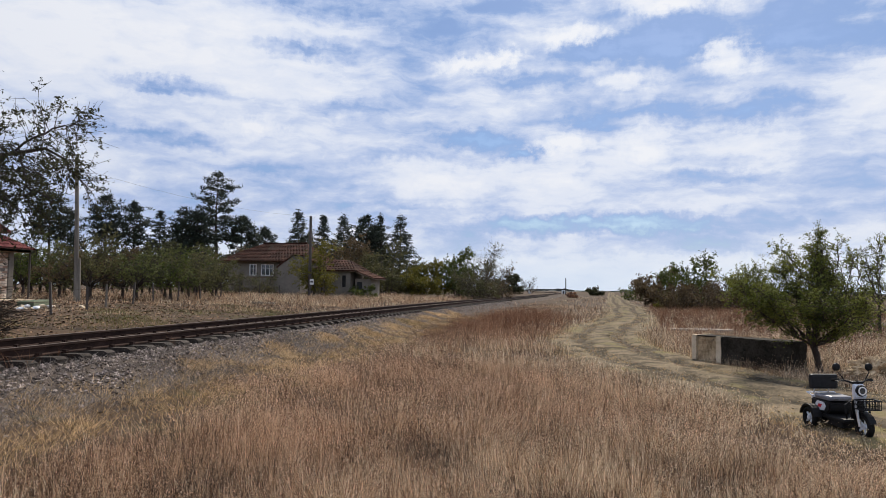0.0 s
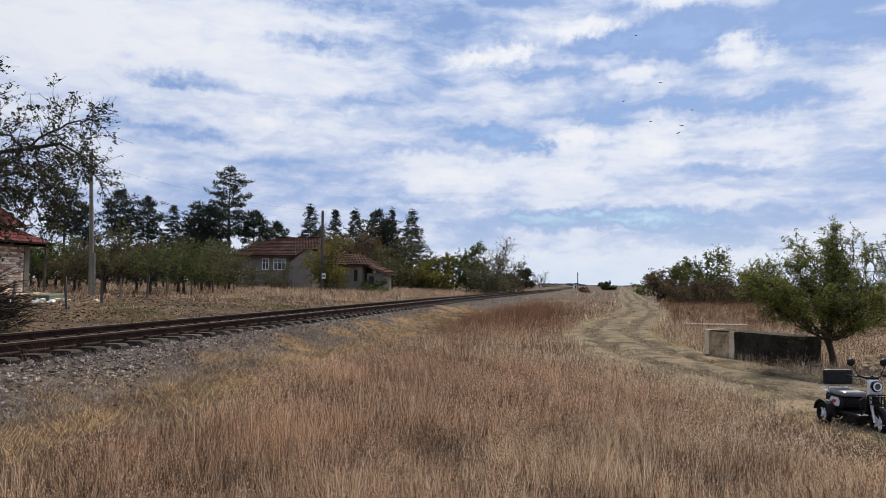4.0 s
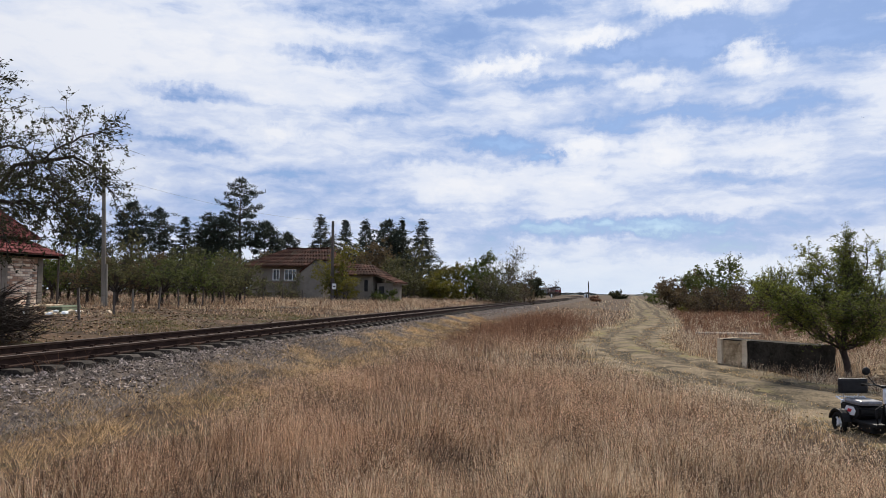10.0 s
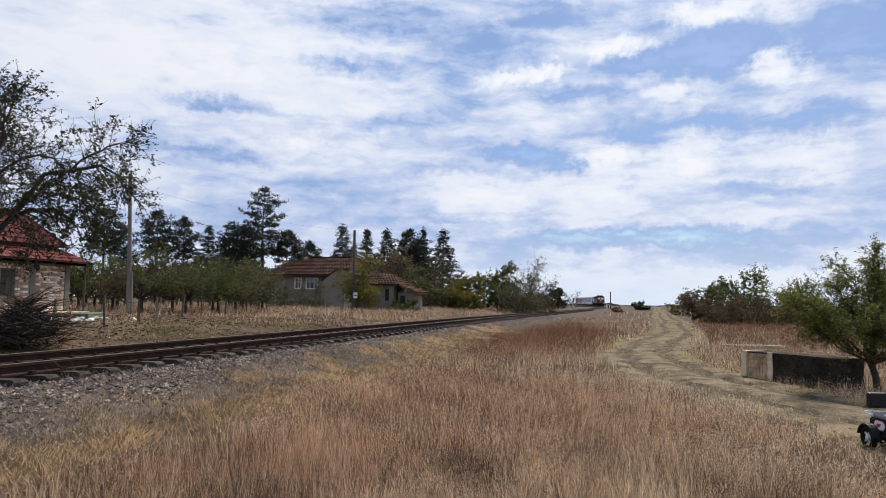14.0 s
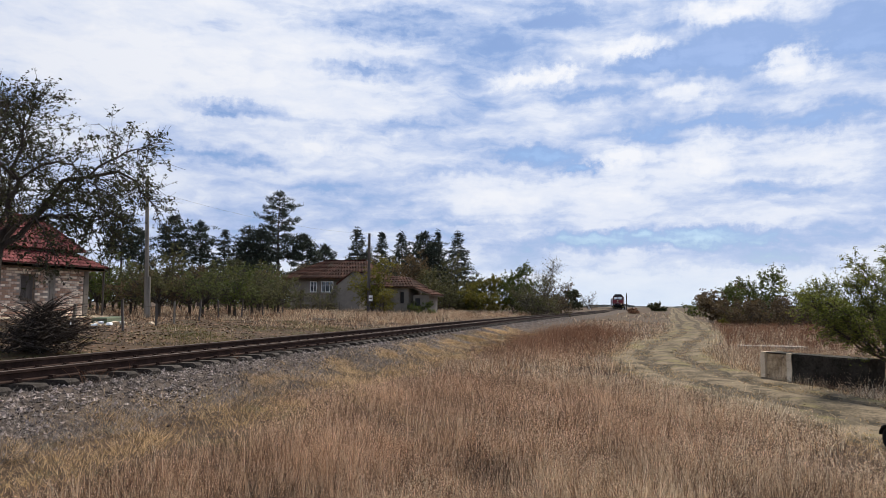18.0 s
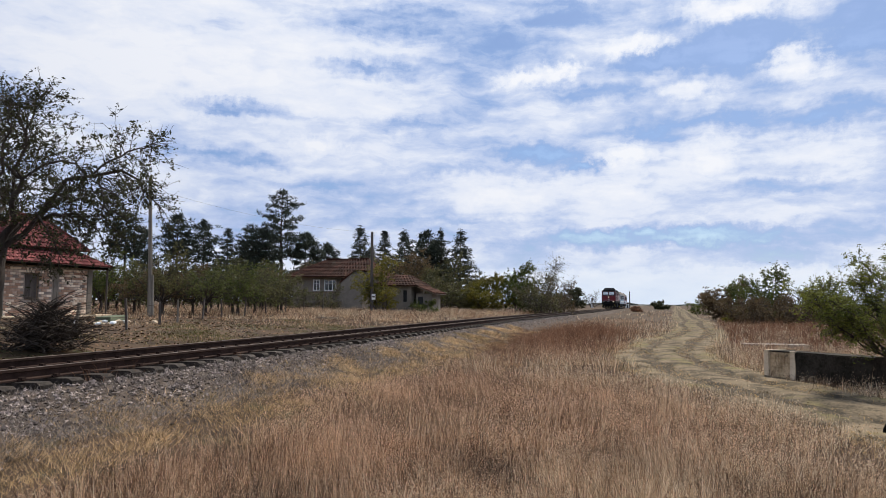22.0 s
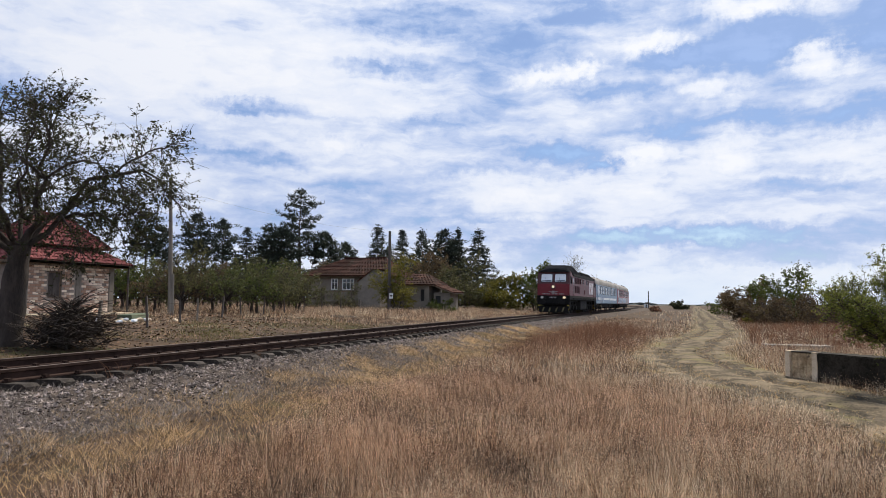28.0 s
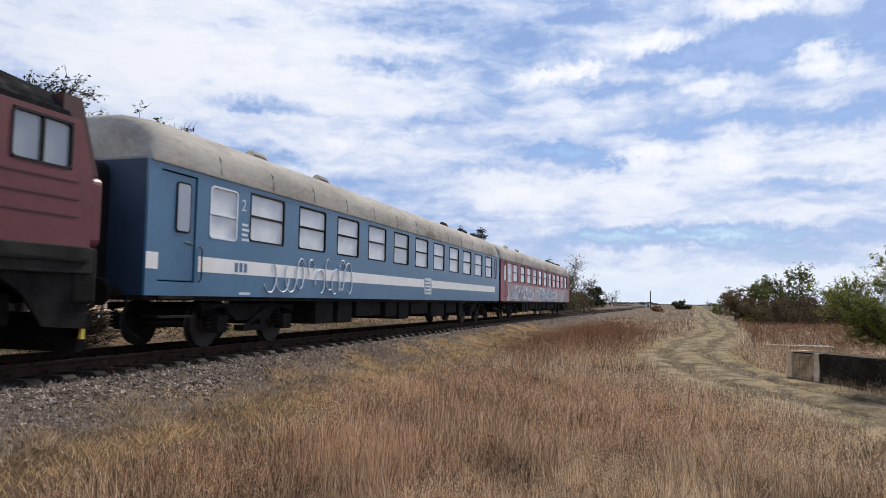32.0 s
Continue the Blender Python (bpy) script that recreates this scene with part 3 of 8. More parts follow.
def road_off(x, y):
    """Distance from the dirt road's middle, arrays."""
    x, y = np.atleast_1d(x).astype(float), np.atleast_1d(y).astype(float)
    best = np.full(x.shape, 1e9)
    for (ax, ay), (bx, by) in zip(ROAD_LINE[:-1], ROAD_LINE[1:]):
        dx, dy = bx - ax, by - ay
        t = np.clip(((x - ax) * dx + (y - ay) * dy) / (dx * dx + dy * dy), 0, 1)
        best = np.minimum(best, np.hypot(x - ax - t * dx, y - ay - t * dy))
    return best


def wave(x, y, s, seed=0.0):
    return (np.sin(x / s * 2.1 + seed) * np.sin(y / s * 1.7 + seed * 1.3) + np.sin((x + y) / s * 3.3 + seed * 2.1) * 0.5 + np.sin((x * 0.7 - y) / s * 5.9 + seed * 0.7) * 0.3) / 1.8


def ground_z(x, y):
    """Height of the ground, arrays or numbers."""
    x, y = np.asarray(x, float), np.asarray(y, float)
    u = x - track_x(np.clip(y, -150, 700))
    near = np.interp(u, [-60, -22, -13, -6, -4.2, -1.9, 1.6, 2.5, 3.6, 5.2, 8.0], [1.10, 1.05, 0.95, 0.80, 0.72, 0.50, 0.48, 0.24, 0.13, 0.06, 0.0])
    fade = np.clip((300 - np.abs(y)) / 120, 0, 1) if True else 1
    bump = wave(x, y, 3.1, 0.4) * 0.035 + wave(x, y, 0.9, 1.9) * 0.012
    bump = bump * np.clip((np.abs(u) - 1.6) / 2.0, 0, 1)
    far = np.interp(u, [-2500, -60, -13, -4, -1.9, 1.6, 3.6, 8], [0.6, 0.9, 0.8, 0.65, 0.5, 0.48, 0.13, 0.0])
    return near * fade + far * (1 - fade) + bump * np.clip((250 - np.hypot(x, y)) / 150, 0, 1)


def gz(x, y):
    return float(ground_z(x, y))


# ---------------------------------------------------------------- ground, road, track


def spaced(near0, near1, step, far0, far1, grow=1.18):
    mid = list(np.arange(near0, near1 + 1e-6, step))
    out, d, v = [], step, near1
    while v < far1:
        d *= grow
        v += d
        out.append(v)
    low, d, v = [], step, near0
    while v > far0:
        d *= grow
        v -= d
        low.append(v)
    return np.array(low[::-1] + mid + out)


def build_ground():
    xs, ys = spaced(-16, 9, 0.22, -4300, 4300), spaced(2, 48, 0.3, -4300, 4300)
    gx, gy = np.meshgrid(xs, ys)
    verts = np.stack([gx, gy, ground_z(gx, gy)], -1).reshape(-1, 3)
    n = len(xs)
    i, j = np.meshgrid(np.arange(n - 1), np.arange(len(ys) - 1))
    a = (j * n + i).ravel()
    faces = np.stack([a, a + 1, a + n + 1, a + n], -1)
    tagged(raw("ground", verts, faces, "soil", smooth=True), "dry autumn field of straw and bare soil", "ground", kind="structure")


def ribbon(line, offsets, lift, name, mat, wob=0.0):
    """A sheet along a line, its rows at the given sideways offsets (offset, lift)."""
    d = np.gradient(line, axis=0)
    d /= np.linalg.norm(d, axis=1)[:, None]
    side = np.stack([d[:, 1], -d[:, 0]], -1)
    rows = []
    for k, (o, up) in enumerate(offsets):
        i = np.arange(len(line))
        w = o + wob * (0.6 * np.sin(i * 0.37 + k * 2.2) + 0.5 * np.sin(i * 0.83 + k * 1.3 + o) + 0.5 * np.sin(i * 2.3 + k * 4.1)) * (1 if k in (0, len(offsets) - 1) else 0.25)
        p = line + side * np.asarray(w)[..., None]
        rows.append(np.column_stack([p, ground_z(p[:, 0], p[:, 1]) + up + lift]))
    v = np.stack(rows, 1)
    n, m = v.shape[:2]
    i, j = np.meshgrid(np.arange(m - 1), np.arange(n - 1))
    a = (j * m + i).ravel()
    return raw(name, v.reshape(-1, 3), np.stack([a, a + 1, a + m + 1, a + m], -1), mat, smooth=True)


def build_roads():
    near = smooth_line(ROAD[:10], 0.22)
    line = np.concatenate([near[:-1], smooth_line(ROAD[9:], 0.8)])
    d = np.gradient(line, axis=0)
    d /= np.linalg.norm(d, axis=1)[:, None]
    side = np.stack([d[:, 1], -d[:, 0]], -1)
    i = np.arange(len(line))
    # edges of the strips across the road: offset, lift, how much they stray
    edges = [(-2.1, -0.07, 0.5), (-1.55, 0.0, 0.4), (-1.20, 0.02, 0.30), (-0.98, 0.0, 0.34), (-0.72, -0.05, 0.22), (-0.46, 0.005, 0.34), (-0.1, 0.05, 0.12), (0.30, 0.04, 0.16),
             (0.50, 0.005, 0.34), (0.76, -0.055, 0.22), (1.04, 0.0, 0.34), (1.22, 0.03, 0.30), (1.56, 0.01, 0.4), (2.1, -0.07, 0.5)]
    cols = []
    for k, (o, up, stray) in enumerate(edges):
        p0 = line + side * o
        w = o + stray * (0.5 * wave(p0[:, 0], p0[:, 1], 2.2, 0.5 + k * 0.35) + 0.4 * wave(p0[:, 0], p0[:, 1], 0.6, k * 1.7) + 0.7 * np.sin(i * 0.04 + o * 0.3))
        p = line + side * w[:, None]
        z = ground_z(p[:, 0], p[:, 1]) + up + 0.045 + 0.008 * wave(p[:, 0], p[:, 1], 0.35, 1.3)
        cols.append(np.column_stack([p, z]))
    road = None
    for name, a, b, mat in (("road", 0, 3, "dirt"), ("wheel_rut", 3, 5, "rut"), ("middle_strip", 5, 8, "dirt"), ("wheel_rut", 8, 10, "rut"), ("verge", 10, 13, "dirt")):
        v = np.stack(cols[a:b + 1], 1)
        n, m = v.shape[:2]
        q, j = np.meshgrid(np.arange(m - 1), np.arange(n - 1))
        at = (j * m + q).ravel()
        ob = raw(name, v.reshape(-1, 3), np.stack([at, at + 1, at + m + 1, at + m], -1), mat, road, smooth=True)
        road = road or tagged(ob, "rutted dirt road with a grassy middle strip", "dirt road", kind="structure")
    far = smooth_line(((13.5, 46.6), (17, 46.6), (26, 47.5), (60, 52), (160, 70)), 3.0)
    tagged(ribbon(far, [(-2.4, 0), (0, 0.04), (2.4, 0)], 0.03, "side_road", "pale_road"), "pale asphalt side road behind the trees", "road", kind="structure")


def swept(profile, y0, y1, step, x_off, z_off, close=True):
    """Verts and quads of a profile (x, z) that runs along the track."""
    ys = np.arange(y0, y1 + 1e-6, step)
    xs = track_x(ys)
    n, m = len(ys), len(profile)
    v = np.empty((n, m, 3))
    for k, (px, pz) in enumerate(profile):
        v[:, k] = np.column_stack([xs + px + x_off, ys, np.full(n, pz + z_off)])
    i, j = np.meshgrid(np.arange(m if close else m - 1), np.arange(n - 1))
    i, j = i.ravel(), j.ravel()
    i2 = (i + 1) % m
    return v.reshape(-1, 3), np.stack([j * m + i, j * m + i2, (j + 1) * m + i2, (j + 1) * m + i], -1)


RAIL_SIDE = ((-0.036, -0.004), (-0.036, -0.042), (-0.009, -0.055), (-0.009, -0.135), (-0.07, -0.152), (-0.07, -0.172), (0.07, -0.172), (0.07, -0.152), (0.009, -0.135), (0.009, -0.055), (0.036, -0.042), (0.036, -0.004))


BED = ((-2.7, 0.50), (-1.9, 0.56), (-1.2, 0.575), (0.0, 0.60), (1.2, 0.575), (1.55, 0.54), (2.05, 0.40), (2.6, 0.25), (3.0, 0.15))


def build_track():
    track = tagged(empty("railway_track"), "rusty single railway track on stone ballast", "railway track", kind="structure")
    for side in (-0.753, 0.753):
        rail = raw("rail", *swept(RAIL_SIDE, -60, 520, 2.0, side, RAIL_TOP), "rail", track)
        raw("railhead", *swept(((-0.034, -0.004), (-0.03, 0.0), (0.03, 0.0), (0.034, -0.004)), -60, 520, 2.0, side, RAIL_TOP + 0.001, False), "railtop", rail, "polished running surface")
    bm = bmesh.new()
    prism(bm, ((-1.27, 0.0), (1.27, 0.0), (1.27, 0.13), (1.2, 0.17), (0.45, 0.15), (-0.45, 0.15), (-1.2, 0.17), (-1.27, 0.13)), "y", -0.12, 0.12)
    first = part("sleeper", bm, "sleeper", track)
    z = RAIL_TOP - 0.172 - 0.168
    rng = random.Random(5)
    y, spots = -24.0, []
    while y < 150:
        spots.append((y, rng.uniform(-1.2, 1.2), rng.uniform(-0.03, 0.03), rng.uniform(-0.012, 0.004)))
        y += 0.62
    for k, (y, turn, dx, dz) in enumerate(spots):
        m = pose(float(track_x(y)) + dx, y, z + dz, 0, 0, turn)
        if k == 0:
            first.matrix_basis = m
        else:
            shared("sleeper", first.data, track, m)
    # rail fastenings on the nearest stretch
    bm = bmesh.new()
    box(bm, -0.10, 0.10, -0.07, 0.07, 0, 0.022)
    box(bm, -0.13, -0.05, -0.035, 0.035, 0.015, 0.055)
    box(bm, 0.05, 0.13, -0.035, 0.035, 0.015, 0.055)
    clip = part("rail_clip", bm, "rail", track)
    used = False
    for y, turn, dx, dz in spots:
        if 1 < y < 42:
            for side in (-0.753, 0.753):
                m = pose(float(track_x(y)) + side, y, RAIL_TOP - 0.172, 0, 0, 0)
                if used:
                    shared("rail_clip", clip.data, track, m)
                else:
                    clip.matrix_basis, used = m, True
    # ballast bed and its loose stones
    bed = BED
    ys = np.arange(-60, 520, 0.5)
    v, f = swept(bed, -60, 520, 0.5, 0.0, 0.0, False)
    v[:, 2] += wave(v[:, 0], v[:, 1], 2.3, 0.9) * 0.018
    tagged(raw("ballast_bed", v, f, "bed", smooth=True), "dark grey ballast shoulder beneath the track", "ballast", kind="structure")
    g = np.random.default_rng(11)
    count = 34000
    y = 3.0 + (g.random(count) ** 1.8) * 75
    u = np.where(g.random(count) < 0.68, g.uniform(1.1, 3.4, count), g.uniform(-2.4, 1.2, count))
    x = track_x(y) + u
    z = np.maximum(np.interp(u, [b[0] for b in bed], [b[1] for b in bed]) + wave(x, y, 2.3, 0.9) * 0.018, ground_z(x, y))
    keep = g.random(count) > np.clip((u - 2.0 + 0.35 * np.clip((y - 10) / 8, 0, 1) - 0.5 * wave(x, y, 1.4, 0.8)) / 0.8, 0, 0.95)
    x, y, z, u = x[keep], y[keep], z[keep], u[keep]
    scatter_stones("ballast_stones", x, y, z, g, 0.014, 0.040, "stone", "loose grey and pinkish ballast stones on the shoulder", "ballast")


def scatter_stones(name, x, y, z, g, r0, r1, mat, label, category):
    base = np.array([(1, 0, 0), (-1, 0, 0), (0, 1, 0), (0, -1, 0), (0, 0, 1), (0, 0, -1)], float)
    tri = np.array([(0, 2, 4), (2, 1, 4), (1, 3, 4), (3, 0, 4), (2, 0, 5), (1, 2, 5), (3, 1, 5), (0, 3, 5)])
    n = len(x)
    r = g.uniform(r0, r1, n)
    a = g.uniform(0, 6.283, n)
    v = base[None] * g.uniform(0.55, 1.25, (n, 6, 1)) * r[:, None, None] * np.array([1.0, 1.0, 0.7])
    v += g.normal(0, 0.18, (n, 6, 3)) * r[:, None, None]
    c, s = np.cos(a)[:, None], np.sin(a)[:, None]
    v = np.stack([v[..., 0] * c - v[..., 1] * s, v[..., 0] * s + v[..., 1] * c, v[..., 2]], -1)
    v += np.stack([x, y, z + r * 0.35], -1)[:, None]
    f = tri[None] + (np.arange(n) * 6)[:, None, None]
    return tagged(raw(name, v.reshape(-1, 3), f.reshape(-1, 3), mat), label, category, kind="stuff")


# ---------------------------------------------------------------- grass


def blades(name, x, y, h, w, lean, g, mat, label, category="grass", head=0.0, z=None):
    """Thin bent stalks with, if head, a widened seed head; one object."""
    n = len(x)
    if z is None:
        z = ground_z(x, y)
    a = g.uniform(0, 6.283, n)
    tilt = np.abs(g.normal(0, lean, n)) * h
    b = g.uniform(0, 6.283, n)
    dx, dy = np.cos(b) * tilt, np.sin(b) * tilt
    wx, wy = np.cos(a) * w, np.sin(a) * w
    def at(t, k):
        q = t ** 1.6
        return np.stack([x + dx * q + wx * k, y + dy * q + wy * k, z - 0.02 + h * t], -1)
    if head:
        v = np.stack([at(0.0, -0.5), at(0.0, 0.5), at(0.62, 0.32), at(0.62, -0.32), at(0.80, head), at(0.80, -head), at(1.0, 0.0)], 1)
        tri = np.array([(0, 1, 2), (0, 2, 3), (3, 2, 4), (3, 4, 5), (5, 4, 6)])
    else:
        v = np.stack([at(0.0, -0.5), at(0.0, 0.5), at(0.55, 0.36), at(0.55, -0.36), at(1.0, 0.0)], 1)
        tri = np.array([(0, 1, 2), (0, 2, 3), (3, 2, 4)])
    f = tri[None] + (np.arange(n) * v.shape[1])[:, None, None]
    return tagged(raw(name, v.reshape(-1, 3), f.reshape(-1, 3), mat), label, category, kind="stuff")


def seeds(name, x, y, h, size, g, mat, label="pale feathery seed heads of dry grass"):
    """Small pale flecks at the given height over the ground; one object."""
    n = len(x)
    c = np.stack([x, y, ground_z(x, y) + h], -1)
    u = g.normal(0, 1, (n, 3)) * np.array([1, 1, 0.8])
    u /= np.linalg.norm(u, axis=1)[:, None]
    q = g.normal(0, 1, (n, 3))
    q /= np.linalg.norm(q, axis=1)[:, None]
    s = (size * g.uniform(0.6, 1.6, n))[:, None]
    v = np.stack([c - u * s * 1.3, c + u * s * 1.3 + q * s * 0.3, c + q * s * 0.9], 1)
    return tagged(raw(name, v.reshape(-1, 3), np.arange(n * 3).reshape(n, 3), mat), label, "grass", kind="stuff")


def stalks(name, x, y, h, w, lx, ly, g, mat, label, bent=True, z=None, category="grass"):
    """Fine stalks that lean by (lx, ly) at the tip; bent ones have a knee; one object."""
    n = len(x)
    if z is None:
        z = ground_z(x, y)
    a = g.uniform(0, 6.283, n)
    wx, wy = np.cos(a) * w, np.sin(a) * w
    def at(t, k, q):
        return np.stack([x + lx * q + wx * k, y + ly * q + wy * k, z - 0.02 + h * t], -1)
    if bent:
        v = np.stack([at(0.0, -0.5, 0), at(0.0, 0.5, 0), at(0.58, 0.36, 0.34), at(0.58, -0.36, 0.34), at(1.0, 0.0, 1.0)], 1)
        tri = np.array([(0, 1, 2), (0, 2, 3), (3, 2, 4)])
    else:
        v = np.stack([at(0.0, -0.55, 0), at(0.0, 0.55, 0), at(1.0, 0.0, 1.0)], 1)
        tri = np.array([(0, 1, 2)])
    f = tri[None] + (np.arange(n) * v.shape[1])[:, None, None]
    return tagged(raw(name, v.reshape(-1, 3), f.reshape(-1, 3), mat), label, category, kind="stuff")


def tufted(g, cx, cy, per, spread, lean):
    """Stalks in tufts: places, leans away from each tuft's middle, and each stalk's own tuft."""
    i = np.repeat(np.arange(len(cx)), per)
    n = len(i)
    ox, oy = g.normal(0, 1, n), g.normal(0, 1, n)
    wide = (spread * g.uniform(0.6, 1.5, len(cx)))[i]
    lx, ly = ox * lean + g.normal(0, lean * 0.8, n), oy * lean + g.normal(0, lean * 0.8, n)
    return cx[i] + ox * wide, cy[i] + oy * wide, lx, ly, i


def in_wedge(g, count, r0, r1, a0, a1, power=1.0):
    """Points in a wedge round the standpoint; angles in degrees to the left of the track."""
    r = r0 + (r1 - r0) * g.random(count) ** power
    a = np.radians(g.uniform(a0, a1, count))
    return -np.sin(a) * r, np.cos(a) * r


def tall_cover(x, y):
    """0 to 1: how thickly the tall grass stands."""
    u = x - track_x(y)
    d = road_off(x, y)
    c = np.clip((u - 3.7 - wave(x, y, 2.0, 0.7) * 0.7 - np.clip((12 - y) / 8, 0, 1) * 0.7) / 1.3, 0, 1) * np.clip((d - 1.45 - wave(x, y, 1.1, 2.2) * 0.4) / 0.9, 0, 1)
    # a trodden apron where the road bends
    c *= 1 - 0.85 * np.exp(-(((x + 0.4) / 1.6) ** 2 + ((y - 24.5) / 4.5) ** 2))
    c *= 1 - 0.93 * np.exp(-(((x - 3.3) / 0.95) ** 2 + ((y - 10.1) / 0.95) ** 2) ** 2)
    tuft = wave(x, y, 0.55, 3.1) + 0.7 * wave(x, y, 0.31, 0.6)
    return c * np.clip(0.66 + 0.35 * wave(x, y, 2.7, 1.1) + 0.5 * tuft, 0.10, 1)


def build_grass():
    g = np.random.default_rng(3)
    # tufts, from the nearest to the farthest: tufts, stalks in each, range, width of a stalk, width of a tuft
    sets = ((5600, 24, 3.0, 9.0, 0.0030, 0.085, 0.7), (9000, 20, 8.4, 17, 0.0044, 0.13, 0.8), (8200, 18, 16, 33, 0.0075, 0.24, 0.8), (6200, 15, 31, 78, 0.017, 0.45, 0.9), (1600, 12, 70, 200, 0.06, 1.4, 1.0))
    for k, (count, per, r0, r1, w, spread, power) in enumerate(sets):
        cx, cy = in_wedge(g, count, r0, r1, -31, 57, power)
        keep = g.random(count) < np.clip(tall_cover(cx, cy) * 1.35, 0, 1)
        cx, cy = cx[keep], cy[keep]
        high = (0.24 + 0.11 * wave(cx, cy, 1.6, 0.2) + 0.07 * wave(cx, cy, 0.55, 3.1)) * g.uniform(0.55, 1.4, len(cx))
        high *= 1 - 0.5 * np.exp(-(((cx - 3.0) / 1.6) ** 2 + ((cy - 9.0) / 2.0) ** 2))
        high *= np.clip(0.45 + (cx - track_x(cy) - 3.4) / 3.0, 0.4, 1.0)
        red = np.clip(0.46 + 0.6 * wave(cx, cy, 4.5, 2.7) - 0.09 * cx, 0.05, 0.92)
        x, y, lx, ly, own = tufted(g, cx, cy, per, spread, 0.22)
        # loose stalks between the tufts
        m = len(x) // 3
        j = g.integers(0, len(cx), m)
        x = np.concatenate([x, cx[j] + g.normal(0, spread * 3.0, m)])
        y = np.concatenate([y, cy[j] + g.normal(0, spread * 3.0, m)])
        lx, ly, own = np.concatenate([lx, g.normal(0, 0.28, m)]), np.concatenate([ly, g.normal(0, 0.28, m)]), np.concatenate([own, j])
        keep = road_off(x, y) > 1.25
        x, y, lx, ly, own = x[keep], y[keep], lx[keep], ly[keep], own[keep]
        h = high[own] * g.uniform(0.45, 1.25, len(x)) * np.where(g.random(len(x)) < 0.10, 1.5, 1.0)
        rosy = g.random(len(x)) < red[own]
        dead = (wave(cx, cy, 0.9, 5.2) + 0.7 * wave(cx, cy, 0.37, 1.2) + g.normal(0, 0.2, len(cx)) > 0.34)[own] & (g.random(len(x)) < 0.85)
        for pick, mat in ((rosy & ~dead, "grass_rosy"), (~rosy & ~dead, "grass"), (dead, "grass_dark")):
            n = int(pick.sum())
            stalks("tall_grass", x[pick], y[pick], h[pick], w * g.uniform(0.6, 1.5, n), lx[pick] * h[pick], ly[pick] * h[pick], g, mat, "tall dry brown grass in tufts", bent=k < 1)
        # seed heads and broken bits among the upper stalks
        m = int(len(x) * (2.6, 2.2, 1.3, 0.6, 0.1)[k])
        i = g.integers(0, len(x), m)
        t = 1.0 - 0.75 * g.random(m) ** 1.3
        near = (0.018, 0.025, 0.04, 0.08, 0.2)[k]
        hue, fleck = g.random(m) < red[own[i]] * 1.1 + 0.1, (0.0058, 0.0088, 0.0135, 0.024, 0.08)[k]
        px, py, ph = x[i] + lx[i] * h[i] * t ** 1.6 + g.normal(0, near, m), y[i] + ly[i] * h[i] * t ** 1.6 + g.normal(0, near, m), h[i] * t
        ok = ~dead[i] | (g.random(m) < 0.35)
        seeds("seed_heads", px[hue & ok], py[hue & ok], ph[hue & ok], fleck, g, "seed_rosy", "rosy brown seed heads of dry grass")
        seeds("seed_heads", px[~hue & ok], py[~hue & ok], ph[~hue & ok], fleck, g, "seed")
    # the field goes on all round the standpoint
    x, y = in_wedge(g, 46000, 0.9, 16, 55, 332, 0.8)
    x2, y2 = in_wedge(g, 9000, 0.9, 3.4, -30, 56, 0.8)
    x, y = np.concatenate([x, x2]), np.concatenate([y, y2])
    keep = g.random(len(x)) < tall_cover(x, y)
    x, y = x[keep], y[keep]
    blades("tall_grass", x, y, g.uniform(0.12, 0.34, len(x)), np.full(len(x), 0.009), 0.6, g, "grass", "tall dry brown grass blades")
    # short matted straw between embankment and grass and on the road's edges
    count = 270000
    x, y = in_wedge(g, count, 3.2, 36, -32, 58, 1.1)
    u, d = x - track_x(y), road_off(x, y)
    c = (1 - 0.8 * tall_cover(x, y)) * np.where(d < 1.5, np.where(np.abs(d - 0.78) < 0.28, 0.10, 0.55), 1.0)
    c *= np.clip((u - 1.90 + 0.5 * np.clip((y - 10) / 8, 0, 1) - 0.5 * wave(x, y, 1.4, 0.8)) / 0.5, 0, 1) * np.clip(0.6 + 0.7 * wave(x, y, 1.7, 3.0), np.where(u < 4.8, 0.5, 0.10), 1)
    keep = g.random(count) < c
    x, y = x[keep], y[keep]
    u = x - track_x(y)
    on_road = road_off(x, y) < 1.7
    z = np.where(u < 4.2, np.maximum(ground_z(x, y), np.interp(u, [b[0] for b in BED], [b[1] for b in BED])), ground_z(x, y) + np.where(on_road, 0.04, 0))
    h = g.uniform(0.03, 0.12, len(x)) * np.where(on_road, 0.4, 1)
    w = 0.0028 + 0.00045 * np.hypot(x, y)
    stalks("short_straw", x, y, h, w, g.normal(0, 0.9, len(x)) * h, g.normal(0, 0.9, len(x)) * h, g, "straw", "short bleached straw with some green", bent=False, z=z)
    # golden straw along the foot of the embankment, in mats
    count = 2600
    cy = 3.2 + 40 * g.random(count) ** 1.4
    cx = track_x(cy) + 2.3 - 0.4 * np.clip((cy - 10) / 8, 0, 1) + np.abs(g.normal(0, 0.85, count)) + 0.45 * wave(cy, cy * 0.3, 1.7, 2.0)
    keep = g.random(count) < np.clip(0.25 + 1.0 * wave(cx, cy, 1.0, 4.4), 0.05, 1)
    cx, cy = cx[keep], cy[keep]
    x, y, lx, ly, own = tufted(g, cx, cy, 52, 0.13, 0.6)
    u = x - track_x(y)
    z = np.maximum(ground_z(x, y), np.interp(u, [b[0] for b in BED], [b[1] for b in BED]))
